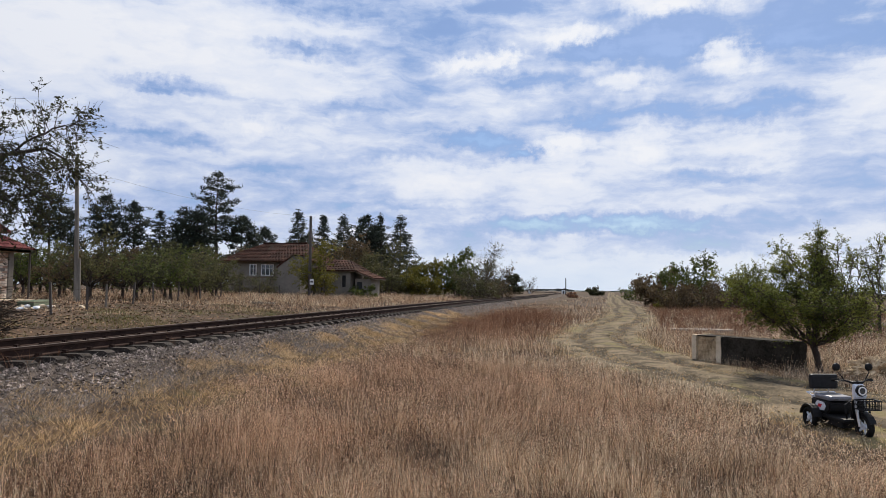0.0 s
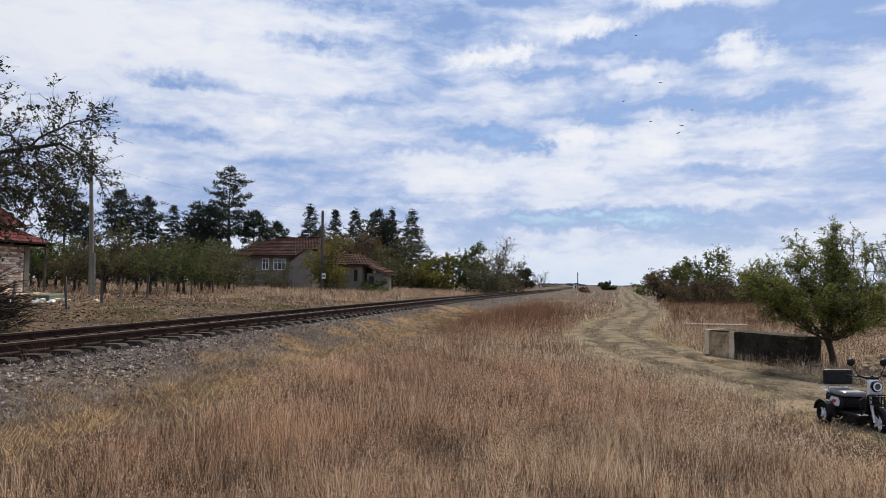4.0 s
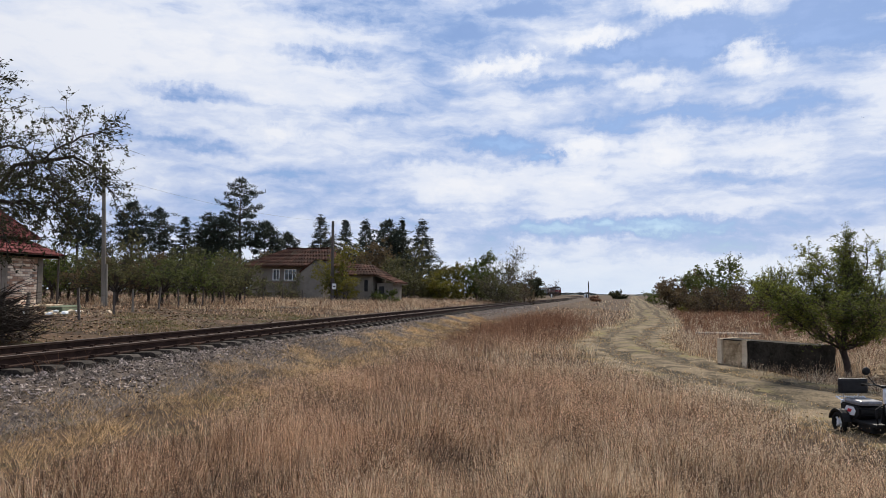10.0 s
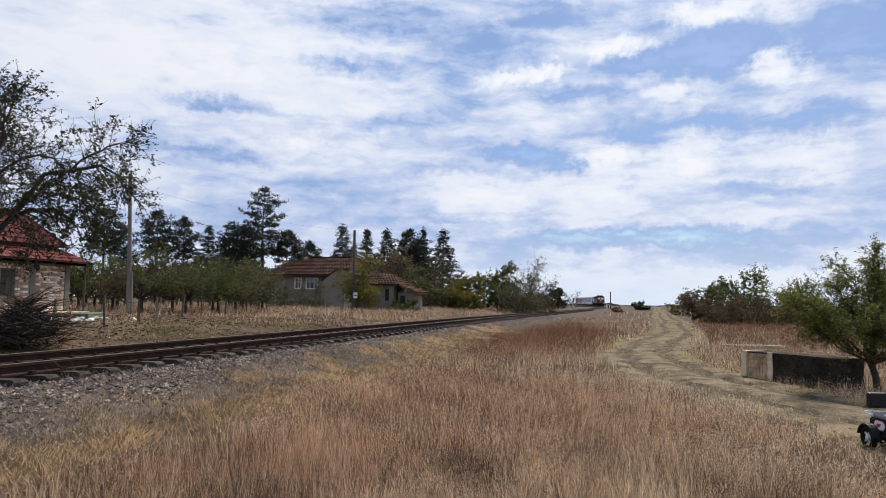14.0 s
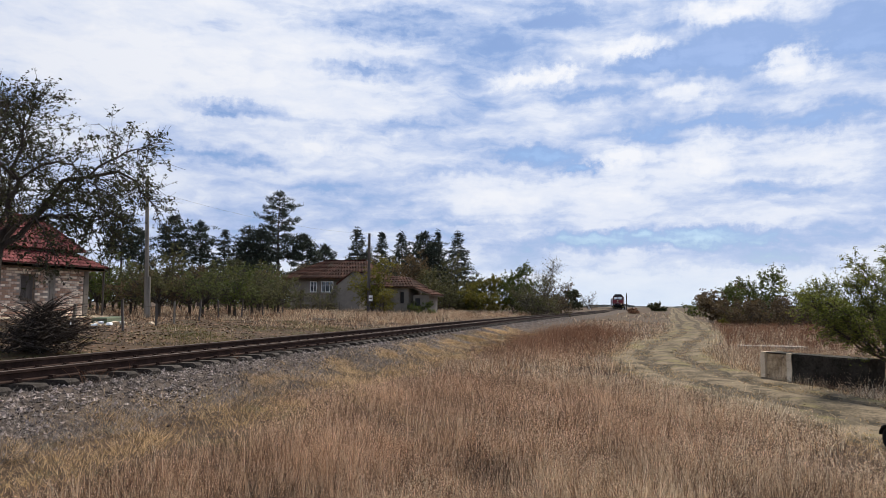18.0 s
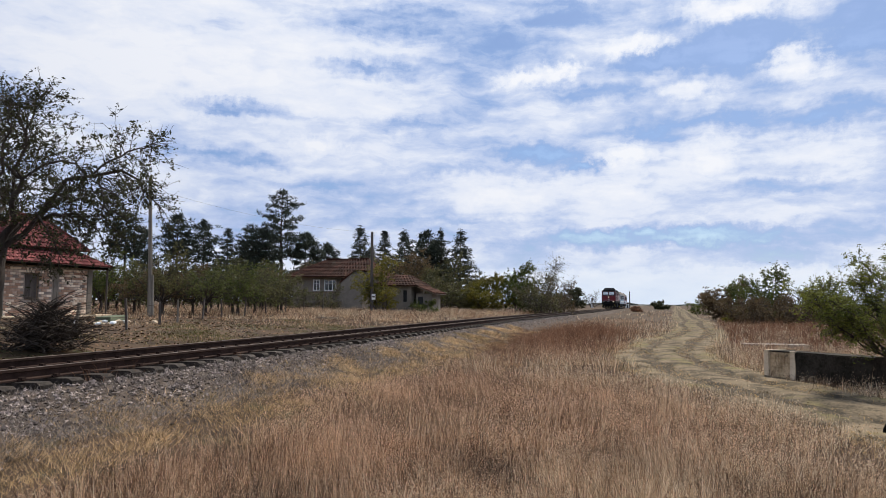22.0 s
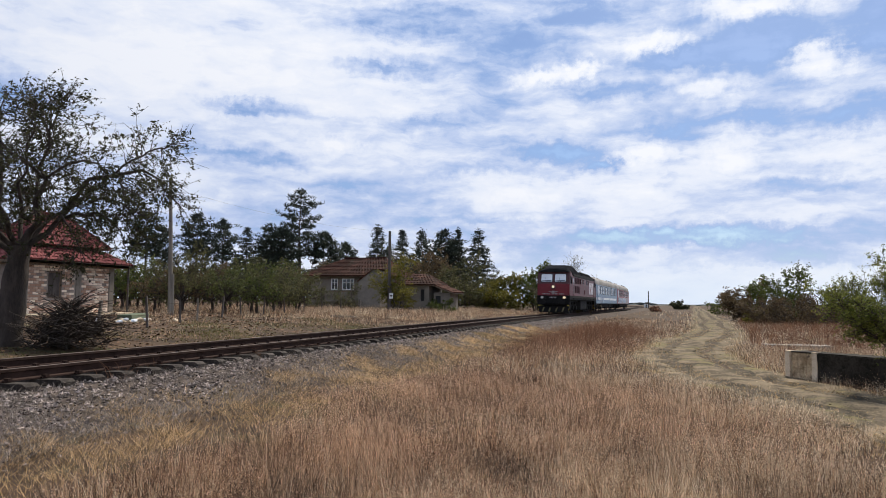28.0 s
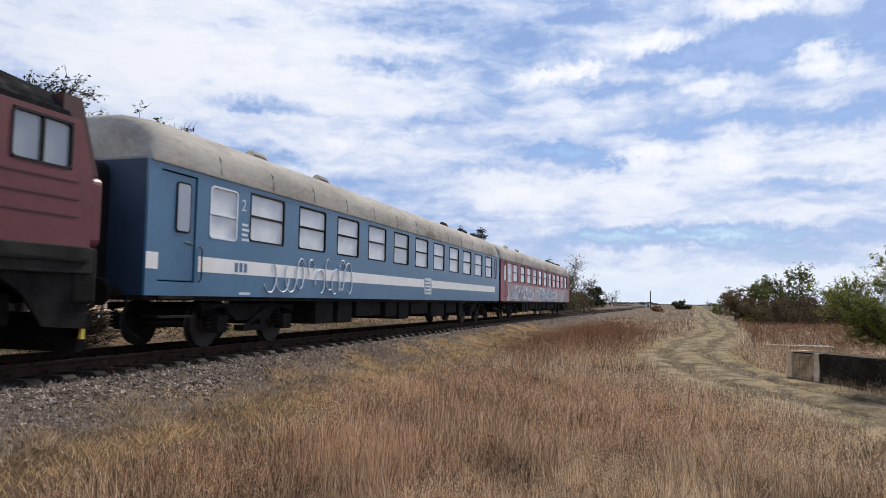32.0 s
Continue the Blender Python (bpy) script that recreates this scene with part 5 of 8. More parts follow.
def build_locomotive():
    loco = tagged(empty("locomotive"), "worn red diesel locomotive with dark grey roof and underframe", "locomotive")
    H = LOCO_HALF

    def s(v):
        return v - H
    grilles = [(2.95, 3.95, 2.84, 3.42), (4.13, 5.07, 2.84, 3.42), (5.28, 6.27, 2.84, 3.42), (2.95, 3.95, 1.94, 2.62), (4.13, 5.07, 1.94, 2.62), (5.28, 6.27, 1.94, 2.62)]
    wins = [(7.62, 8.48), (8.82, 9.68), (11.2, 12.06), (12.4, 13.26)]
    for side in (1, -1):
        holes = [(s(a), s(b), c, d) for a, b, c, d in grilles] + [(s(a), s(b), 2.9, 3.42) for a, b in wins]
        holes += [(s(6.48), s(7.36), 2.86, 3.38), (s(0.33), s(1.42), 2.74, 3.42), (s(18.35), s(19.35), 2.74, 3.42)]
        holes += [(s(1.84), s(2.58), 1.70, 3.44), (s(17.25), s(17.95), 1.70, 3.44)]
        bm = bmesh.new()
        wall_with_holes(bm, "x", *sorted((side * 1.42, side * 1.475)), s(0.05), s(19.75), 1.68, 3.50, holes)
        # the cab ends lean back above the nose
        for v in bm.verts:
            if v.co.z > 2.74 and abs(v.co.y) > H - 0.3:
                v.co.y -= math.copysign((v.co.z - 2.74) * 0.34, v.co.y)
        wall = part("side_wall", bm, "red", loco, "dull red side wall with pressed ribs")
        # pressed ribs
        for y0, y1, zz in ((0.45, 1.5, (2.12, 2.36, 2.6)), (6.5, 9.5, (1.98, 2.22, 2.46, 2.72)), (10.7, 13.4, (1.98, 2.22, 2.46, 2.72)), (13.5, 17.0, (2.0, 2.25, 2.5, 2.75)), (18.1, 19.5, (2.1, 2.35, 2.6))):
            for z in zz:
                part("rib", slab(*sorted((side * 1.472, side * 1.482)), s(y0), s(y1), z - 0.016, z + 0.006), "maroon", wall)
        for a, b, c, d in grilles:
            bm = bmesh.new()
            box(bm, *sorted((side * 1.36, side * 1.38)), s(a), s(b), c, d)
            g = part("grille", bm, "grille", loco, "black lattice grille")
            bm = bmesh.new()
            n = 6
            w, h = s(b) - s(a), d - c
            for i in range(-n, n):
                for sgn in (1, -1):
                    p0 = [s(a) + w * (i / n), c] if sgn > 0 else [s(a) + w * (i / n), d]
                    p1 = [p0[0] + h * 0.85, d] if sgn > 0 else [p0[0] + h * 0.85, c]
                    t0 = max(0, (s(a) - p0[0]) / (p1[0] - p0[0]))
                    t1 = min(1, (s(b) - p0[0]) / (p1[0] - p0[0]))
                    if t0 >= t1:
                        continue
                    q = [(side * (1.455 + sgn * 0.004), p0[0] + (p1[0] - p0[0]) * t, p0[1] + (p1[1] - p0[1]) * t) for t in (t0, t1)]
                    tube(bm, q, 0.0072, 4)
            part("lattice", bm, "maroon", g, "dark red lattice bars")
        bm = bmesh.new()
        for i in range(9):
            z = 2.88 + i * 0.055
            box(bm, *sorted((side * 1.40, side * 1.462)), s(6.5), s(7.34), z, z + 0.022)
        box(bm, *sorted((side * 1.37, side * 1.39)), s(6.48), s(7.36), 2.86, 3.38)
        part("louvre", bm, "grille", loco, "black louvred vent")
        for a, b in wins:
            window(loco, side, s(a), s(b), 2.9, 3.42, 1.47, "maroon", "coachglass")
        for a, b in ((0.33, 1.42), (18.35, 19.35)):
            win = window(loco, side, s(a), s(b), 2.74, 3.42, 1.47, "black", "coachglass", r=0.09)
            part("window_bar", slab(*sorted((side * 1.43, side * 1.478)), s((a + b) / 2) - 0.02, s((a + b) / 2) + 0.02, 2.77, 3.39), "black", win)
        for a, b in ((1.84, 2.58), (17.25, 17.95)):
            door = part("door", slab(*sorted((side * 1.40, side * 1.445)), s(a) + 0.02, s(b) - 0.02, 1.72, 3.43, 0.01), "red", loco, "red cab door with a tall window")
            window(door, side, s(a) + 0.13, s(b) - 0.13, 2.8, 3.32, 1.452, "black", "coachglass", r=0.05, depth=0.0)
            for y in (s(a) - 0.06, s(b) + 0.06):
                part("handrail", bar([(side * 1.475, y, 1.75), (side * 1.53, y, 1.8), (side * 1.53, y, 3.0), (side * 1.475, y, 3.05)], 0.014, 6), "steel", door, "bare steel handrail")
        # the cab side runs up under the roof's raised front edge
        part("cab_shoulder", extruded(((s(0.32), 3.5), (s(2.15), 3.5), (s(1.5), 3.63), (s(0.48), 3.86), (s(0.40), 3.83)), "x", *sorted((side * 1.36, side * 1.472))), "red", wall)
        # three plain painted blocks and small plates on the side
        for a, b in ((13.75, 14.82), (14.95, 16.1), (16.22, 17.1)):
            mark = part("painted_mark", slab(*sorted((side * 1.4745, side * 1.486)), s(a), s(b), 1.95, 3.2), "white_worn", wall, "white painted block mark")
            for z in (2.0, 2.25, 2.5, 2.75):
                part("rib_line", slab(*sorted((side * 1.486, side * 1.489)), s(a), s(b), z - 0.014, z + 0.004), "maroon", mark)
        part("name_plate", slab(*sorted((side * 1.474, side * 1.486)), s(9.86), s(10.42), 2.74, 2.90), "maroon", wall)
        for i in range(3):
            part("plate_bar", slab(*sorted((side * 1.486, side * 1.490)), s(9.92 + i * 0.17), s(10.04 + i * 0.17), 2.78, 2.86), "dim_grey", wall)
        for i in range(5):
            part("number_bar", slab(*sorted((side * 1.474, side * 1.480)), s(9.62 + i * 0.14), s(9.71 + i * 0.14), 2.38, 2.49), "dim_grey", wall)
        bm = bmesh.new()
        box(bm, *sorted((side * 1.472, side * 1.480)), s(9.50), s(10.34), 1.90, 2.32)
        small = part("grille", bm, "grille", wall, "small dark lattice vent")
        bm = bmesh.new()
        for i in range(7):
            for rise in (0.40, -0.40):
                y0 = s(9.52) + i * 0.062
                tube(bm, [(side * 1.483, y0, 2.11 - rise / 2), (side * 1.483, y0 + 0.42, 2.11 + rise / 2)], 0.006, 4)
        part("lattice", bm, "red", small)
        # dark grey sill with steps
        sill = part("sill", slab(*sorted((side * 1.2, side * 1.49)), s(0.0), s(19.8), 1.29, 1.68, 0.02), "sill", loco, "weathered dark grey frame sill")
        part("eaves_strip", slab(*sorted((side * 1.474, side * 1.493)), s(2.2), s(17.6), 3.47, 3.72, 0.01), "sill", loco, "grey strip below the roof")
        part("sill_edge", slab(*sorted((side * 1.49, side * 1.515)), s(0.1), s(19.7), 1.46, 1.50), "frame", sill)
        for y in (2.0, 2.5, 17.4, 17.9, 10.2, 5.0, 14.6):
            part("step_slot", slab(*sorted((side * 1.488, side * 1.497)), s(y) - 0.08, s(y) + 0.08, 1.33, 1.44), "grille", sill)
    # roof, lofted
    def rim(y, w, z0, z1, top, flat):
        top += 0.10 if 3.9 < top < 4.3 else 0.03
        half = [(w, z0), (w * 0.99, z0 + (z1 - z0) * 0.5), (w * 0.95, z1), (w * 0.78, z1 + (top - z1) * 0.55), (flat, top - 0.03), (flat * 0.5, top)]
        return [(y, a, b) for a, b in half] + [(y, -a, b) for a, b in half[::-1]]
    rims = [rim(s(0.10), 1.34, 3.80, 3.84, 3.95, 0.75), rim(s(0.40), 1.43, 3.84, 3.90, 4.10, 0.8), rim(s(1.5), 1.48, 3.60, 3.80, 4.40, 0.92), rim(s(2.2), 1.48, 3.46, 3.76, 4.50, 0.92), rim(s(5.9), 1.48, 3.46, 3.76, 4.50, 0.92),
            rim(s(7.2), 1.48, 3.46, 3.74, 4.40, 0.88), rim(s(8.7), 1.48, 3.46, 3.74, 4.20, 0.6), rim(s(16.4), 1.48, 3.46, 3.74, 4.12, 0.6), rim(s(17.6), 1.48, 3.46, 3.72, 4.10, 0.62), rim(s(19.3), 1.44, 3.50, 3.66, 3.92, 0.8), rim(s(19.62), 1.34, 3.52, 3.60, 3.78, 0.75)]
    bm = bmesh.new()
    rows = [[bm.verts.new((a, y, b)) for y, a, b in r] for r in rims]
    for a, b in zip(rows, rows[1:]):
        for i in range(len(a) - 1):
            bm.faces.new((a[i], a[i + 1], b[i + 1], b[i]))
        bm.faces.new((a[-1], a[0], b[0], b[-1]))
    bm.faces.new(rows[0])
    bm.faces.new(rows[-1][::-1])
    roof = part("roof", bm, "roof", loco, "sooty dark grey roof")
    for y in (2.2, 6.2, 8.6):
        part("roof_seam", bar([(1.50, s(y), 3.5), (1.39, s(y), 3.76), (1.12, s(y), 4.08), (0.6, s(y), 4.40 if y < 7 else 4.22)], 0.018, 5), "grille", roof)
    for side in (1, -1):
        for i in range(8):
            a, b = 9.0 + i * 0.95, 9.85 + i * 0.95
            bm = bmesh.new()
            vs = [bm.verts.new(p) for p in ((side * 1.40, s(a), 3.80), (side * 1.40, s(b), 3.80), (side * 1.155, s(b), 4.11), (side * 1.155, s(a), 4.11), (side * 1.33, s(a), 3.76), (side * 1.33, s(b), 3.76), (side * 1.06, s(b), 4.04), (side * 1.06, s(a), 4.04))]
            for q in ((0, 1, 2, 3), (7, 6, 5, 4), (0, 4, 5, 1), (1, 5, 6, 2), (2, 6, 7, 3), (3, 7, 4, 0)):
                bm.faces.new([vs[i] for i in q])
            part("cooling_shutter", bm, "grille", roof, "black cooling shutter")
            part("shutter_post", bar([(side * 1.415, s(a) - 0.05, 3.77), (side * 1.165, s(a) - 0.05, 4.13)], 0.028, 5), "sill", roof)
        part("shutter_rail", bar([(side * 1.13, s(8.8), 4.13), (side * 1.13, s(16.6), 4.12)], 0.035, 6), "roof", roof)
        part("shutter_sill", bar([(side * 1.43, s(8.8), 3.78), (side * 1.43, s(16.6), 3.78)], 0.03, 6), "sill", roof)
    for y, w in ((3.0, 0.35), (11.5, 0.5), (13.6, 0.5), (15.4, 0.5)):
        part("roof_hatch", slab(-w, w, s(y) - 0.55, s(y) + 0.55, 4.15 if y > 8 else 4.40, 4.26 if y > 8 else 4.47, 0.02), "roof", roof)
    for y in (4.7, 6.5):
        part("lifting_eye", bar([(0.55, s(y), 4.40), (0.55, s(y) + 0.05, 4.50), (0.55, s(y) + 0.1, 4.40)], 0.018, 5), "frame", roof)
    part("air_horn", bar([(0.45, s(8.9), 4.3), (0.45, s(9.2), 4.32), (0.45, s(9.35), 4.33)], [0.03, 0.05, 0.09], 8), "grille", roof)
    # ends
    for end in (-1, 1):
        y0 = end * H
        nose = part("nose", extruded(rounded(-1.44, 1.44, 1.68, 2.74, 0.12), "y", y0 - end * 0.5, y0 + end * 0.16), "red_front_shade" if end < 0 else "red", loco, "red nose panel, its shade painted deeper" if end < 0 else "")
        # raked window band
        bm = bmesh.new()
        outline = [(y0 + end * 0.10, 2.74), (y0 - end * 0.276, 3.82), (y0 - end * 0.6, 3.82), (y0 - end * 0.6, 2.74)]
        prism(bm, outline, "x", -1.42, 1.42)
        band = part("window_band", bm, "maroon", loco, "dark maroon windscreen band")
        lean = 0.32 / 0.92
        for cx in (-0.62, 0.62):
            def face(u, v, d):
                return (cx + u, y0 + end * (0.10 - (v - 2.74) * lean + d), v)
            bm = bmesh.new()
            o, i2 = rounded(-0.54, 0.54, 2.86, 3.66, 0.14), rounded(-0.495, 0.495, 2.905, 3.615, 0.11)
            a = [bm.verts.new(face(u, v, 0.02)) for u, v in o]
            b = [bm.verts.new(face(u, v, 0.02)) for u, v in i2]
            c = [bm.verts.new(face(u, v, 0.0)) for u, v in o]
            for k in range(len(o)):
                k2 = (k + 1) % len(o)
                bm.faces.new((a[k], a[k2], b[k2], b[k]))
                bm.faces.new((a[k], c[k], c[k2], a[k2]))
            wd = part("windscreen", bm, "black", band)
            bm = bmesh.new()
            bm.faces.new([bm.verts.new(face(u, v, 0.012)) for u, v in i2])
            part("pane", bm, "sky_white", wd, "windscreen pane with the sky's reflection painted white")
            # dark strip painted where the white sky reflection stops
            bm = bmesh.new()
            bm.faces.new([bm.verts.new(face(u, v, 0.016)) for u, v in ((-0.40, 2.93), (0.40, 2.93), (0.44, 3.06), (-0.46, 3.02))])
            part("dark_pane", bm, "pane", wd)
            tube_pts = [face(-0.1 + 0.1, 2.86, 0.05), face(-0.12, 3.3, 0.05)]
            part("wiper", bar(tube_pts, 0.012, 5), "black", wd)
        bm = bmesh.new()
        tube(bm, [(0, y0 + end * 0.14, 2.46), (0, y0 + end * 0.24, 2.46), (0, y0 + end * 0.25, 2.46)], [0.25, 0.23, 0.17], 20)
        lamp = part("headlight", bm, "maroon", nose, "round central headlight")
        part("lens", bar([(0, y0 + end * 0.245, 2.46), (0, y0 + end * 0.262, 2.46)], [0.14, 0.10], 18), "lampglow" if end < 0 else "lamplens", lamp)
        bm = bmesh.new()
        for k, (w, z) in enumerate(((0.42, 2.02), (0.34, 1.98), (0.2, 1.94))):
            box(bm, -w, w, *sorted((y0 + end * 0.15, y0 + end * 0.178)), z - 0.014, z + 0.014)
        box(bm, -0.08, 0.08, *sorted((y0 + end * 0.15, y0 + end * 0.18)), 1.9, 2.1)
        part("emblem", bm, "dim_grey", nose, "plain winged emblem")
        for i in range(14):
            if i in (5, 10):
                continue
            part("number_bar", slab(-0.98 + i * 0.14, -0.89 + i * 0.14, *sorted((y0 + end * 0.158, y0 + end * 0.168)), 1.76, 1.87), "dim_grey", nose)
        beam = part("buffer_beam", slab(-1.46, 1.46, *sorted((y0 - end * 0.3, y0 + end * 0.13)), 0.86, 1.68, 0.05), "frame", loco, "black buffer beam")
        for i in range(5):
            part("number_bar", slab(-0.34 + i * 0.13, -0.25 + i * 0.13, *sorted((y0 + end * 0.128, y0 + end * 0.138)), 1.44, 1.56), "dim_grey", beam)
        for sx in (-1, 1):
            bm = bmesh.new()
            prism(bm, rounded(sx * 0.93 - 0.27, sx * 0.93 + 0.27, 1.36, 1.62, 0.06), "y", y0 + end * 0.1, y0 + end * 0.24)
            hl = part("marker_light", bm, "black", beam, "low front light in a dark housing")
            part("lens", extruded(rounded(sx * 1.0 - 0.13, sx * 1.0 + 0.13, 1.39, 1.59, 0.07), "y", y0 + end * 0.235, y0 + end * 0.255), "lampglow" if (end < 0 and sx > 0) else "lamplens", hl)
            bm = bmesh.new()
            tube(bm, [(sx * 0.875, y0 + end * 0.1, 1.06), (sx * 0.875, y0 + end * 0.42, 1.06)], 0.11, 14)
            tube(bm, [(sx * 0.875, y0 + end * 0.42, 1.06), (sx * 0.875, y0 + end * 0.47, 1.06), (sx * 0.875, y0 + end * 0.49, 1.06)], [0.24, 0.24, 0.18], 20)
            part("buffer", bm, "frame", beam, "round buffer")
            part("yellow_step", slab(*sorted((sx * 1.22, sx * 1.40)), *sorted((y0 - end * 0.05, y0 + end * 0.02)), 0.35, 0.82), "yellow", beam, "yellow painted step")
            for q in range(2):
                x0 = sx * (0.28 + q * 0.22)
                part("brake_hose", bar([(x0, y0 + end * 0.12, 1.1), (x0, y0 + end * 0.32, 1.0), (x0 + 0.03, y0 + end * 0.34, 0.62), (x0 + 0.06, y0 + end * 0.22, 0.5)], 0.03, 6), "frame", beam)
        part("coupling", bar([(0, y0 + end * 0.1, 1.05), (0, y0 + end * 0.4, 1.02), (0, y0 + end * 0.42, 0.75), (0, y0 + end * 0.38, 0.6)], 0.05, 6), "frame", beam)
        bm = bmesh.new()
        prism(bm, ((-1.3, 0.16), (1.3, 0.16), (1.42, 0.72), (-1.42, 0.72)), "y", y0 - end * 0.05, y0 + end * 0.10)
        plough = part("snow_plough", bm, "bogie", loco, "black rail guard with pale stripes")
        for i in range(4):
            x = -0.95 + i * 0.6
            bm = bmesh.new()
            prism(bm, ((x - 0.12, 0.22), (x + 0.02, 0.22), (x + 0.16, 0.6), (x + 0.02, 0.6)), "y", y0 + end * 0.10, y0 + end * 0.108)
            part("stripe", bm, "dim_yellow", plough)
        for sx in (-1, 1):
            bm = bmesh.new()
            prism(bm, ((s(0.0) if end < 0 else s(19.8), 1.3), ((s(1.6) if end < 0 else s(18.2)), 1.3), ((s(1.1) if end < 0 else s(18.7)), 1.0), ((s(0.75) if end < 0 else s(19.05)), 0.55), ((s(0.0) if end < 0 else s(19.8)), 0.5)), "x", *sorted((sx * 1.36, sx * 1.42)))
            part("corner_skirt", bm, "frame", loco)
    # fuel tank and bogies
    tank = part("fuel_tank", slab(-1.38, 1.38, s(7.55), s(12.25), 0.34, 1.27, 0.06), "sill", loco, "grey fuel tank and battery box")
    for side in (1, -1):
        for a, b in ((7.7, 9.25), (9.32, 10.6), (10.67, 12.15)):
            pl = part("panel", slab(*sorted((side * 1.38, side * 1.402)), s(a), s(b), 0.5, 1.2, 0.008), "sill", tank)
            for z in (0.62, 0.78, 0.94, 1.08):
                part("panel_slat", slab(*sorted((side * 1.402, side * 1.416)), s(a) + 0.1, s(b) - 0.1, z, z + 0.025), "bogie", pl)
    part("frame_beam", slab(-1.1, 1.1, s(0.3), s(19.5), 1.1, 1.32), "bogie", loco)
    wheels = []
    for c in (3.75, 16.05):
        bog = part("bogie", slab(-0.95, 0.95, s(c) - 2.6, s(c) + 2.6, 0.62, 0.85, 0.03), "bogie", loco, "oily black three-axle bogie")
        for side in (1, -1):
            part("bogie_frame", slab(*sorted((side * 0.98, side * 1.12)), s(c) - 2.75, s(c) + 2.75, 0.56, 1.00, 0.03), "bogie", bog)
            part("hanging_plate", slab(*sorted((side * 0.86, side * 0.97)), s(c) - 2.6, s(c) + 2.6, 0.42, 1.12, 0.02), "bogie", bog)
            for dy in (-1.85, 0, 1.85):
                y = s(c) + dy
                part("axle_box", slab(*sorted((side * 0.98, side * 1.26)), y - 0.2, y + 0.2, 0.33, 0.72, 0.05), "bogie", bog)
                for q in (-0.42, 0.42):
                    bm = bmesh.new()
                    coil(bm, side * 1.16, y + q, 0.36, 0.92)
                    part("coil_spring", bm, "frame", bog)
                    part("spring_seat", bar([(side * 1.16, y + q, 0.30), (side * 1.16, y + q, 0.36)], 0.12, 10), "bogie", bog)
                part("brake_block", slab(*sorted((side * 0.72, side * 0.84)), y + 0.56, y + 0.64, 0.32, 0.72), "bogie", bog)
            for dy in (-0.9, 0.9):
                part("brake_cylinder", bar([(side * 1.2, s(c) + dy - 0.26, 1.0), (side * 1.2, s(c) + dy + 0.2, 1.0), (side * 1.2, s(c) + dy + 0.3, 1.0)], [0.14, 0.14, 0.05], 12), "frame", bog)
            part("sand_pipe", bar([(side * 1.25, s(c) - 2.4, 1.2), (side * 1.2, s(c) - 2.6, 0.7), (side * 0.85, s(c) - 2.62, 0.2)], 0.03, 6), "frame", bog)
        for dy in (-1.85, 0, 1.85):
            part("traction_motor", slab(-0.66, 0.66, s(c) + dy + 0.12, s(c) + dy + 1.02, 0.22, 0.80, 0.06), "bogie", bog)
        part("bolster", slab(-0.9, 0.9, s(c) - 2.3, s(c) + 2.3, 0.85, 1.12, 0.03), "bogie", bog)
        for dy in (-1.85, 0, 1.85):
            wheels.append(wheelset(loco, s(c) + dy, 0.525))
    return loco, wheels


COACH_HALF = 13.2


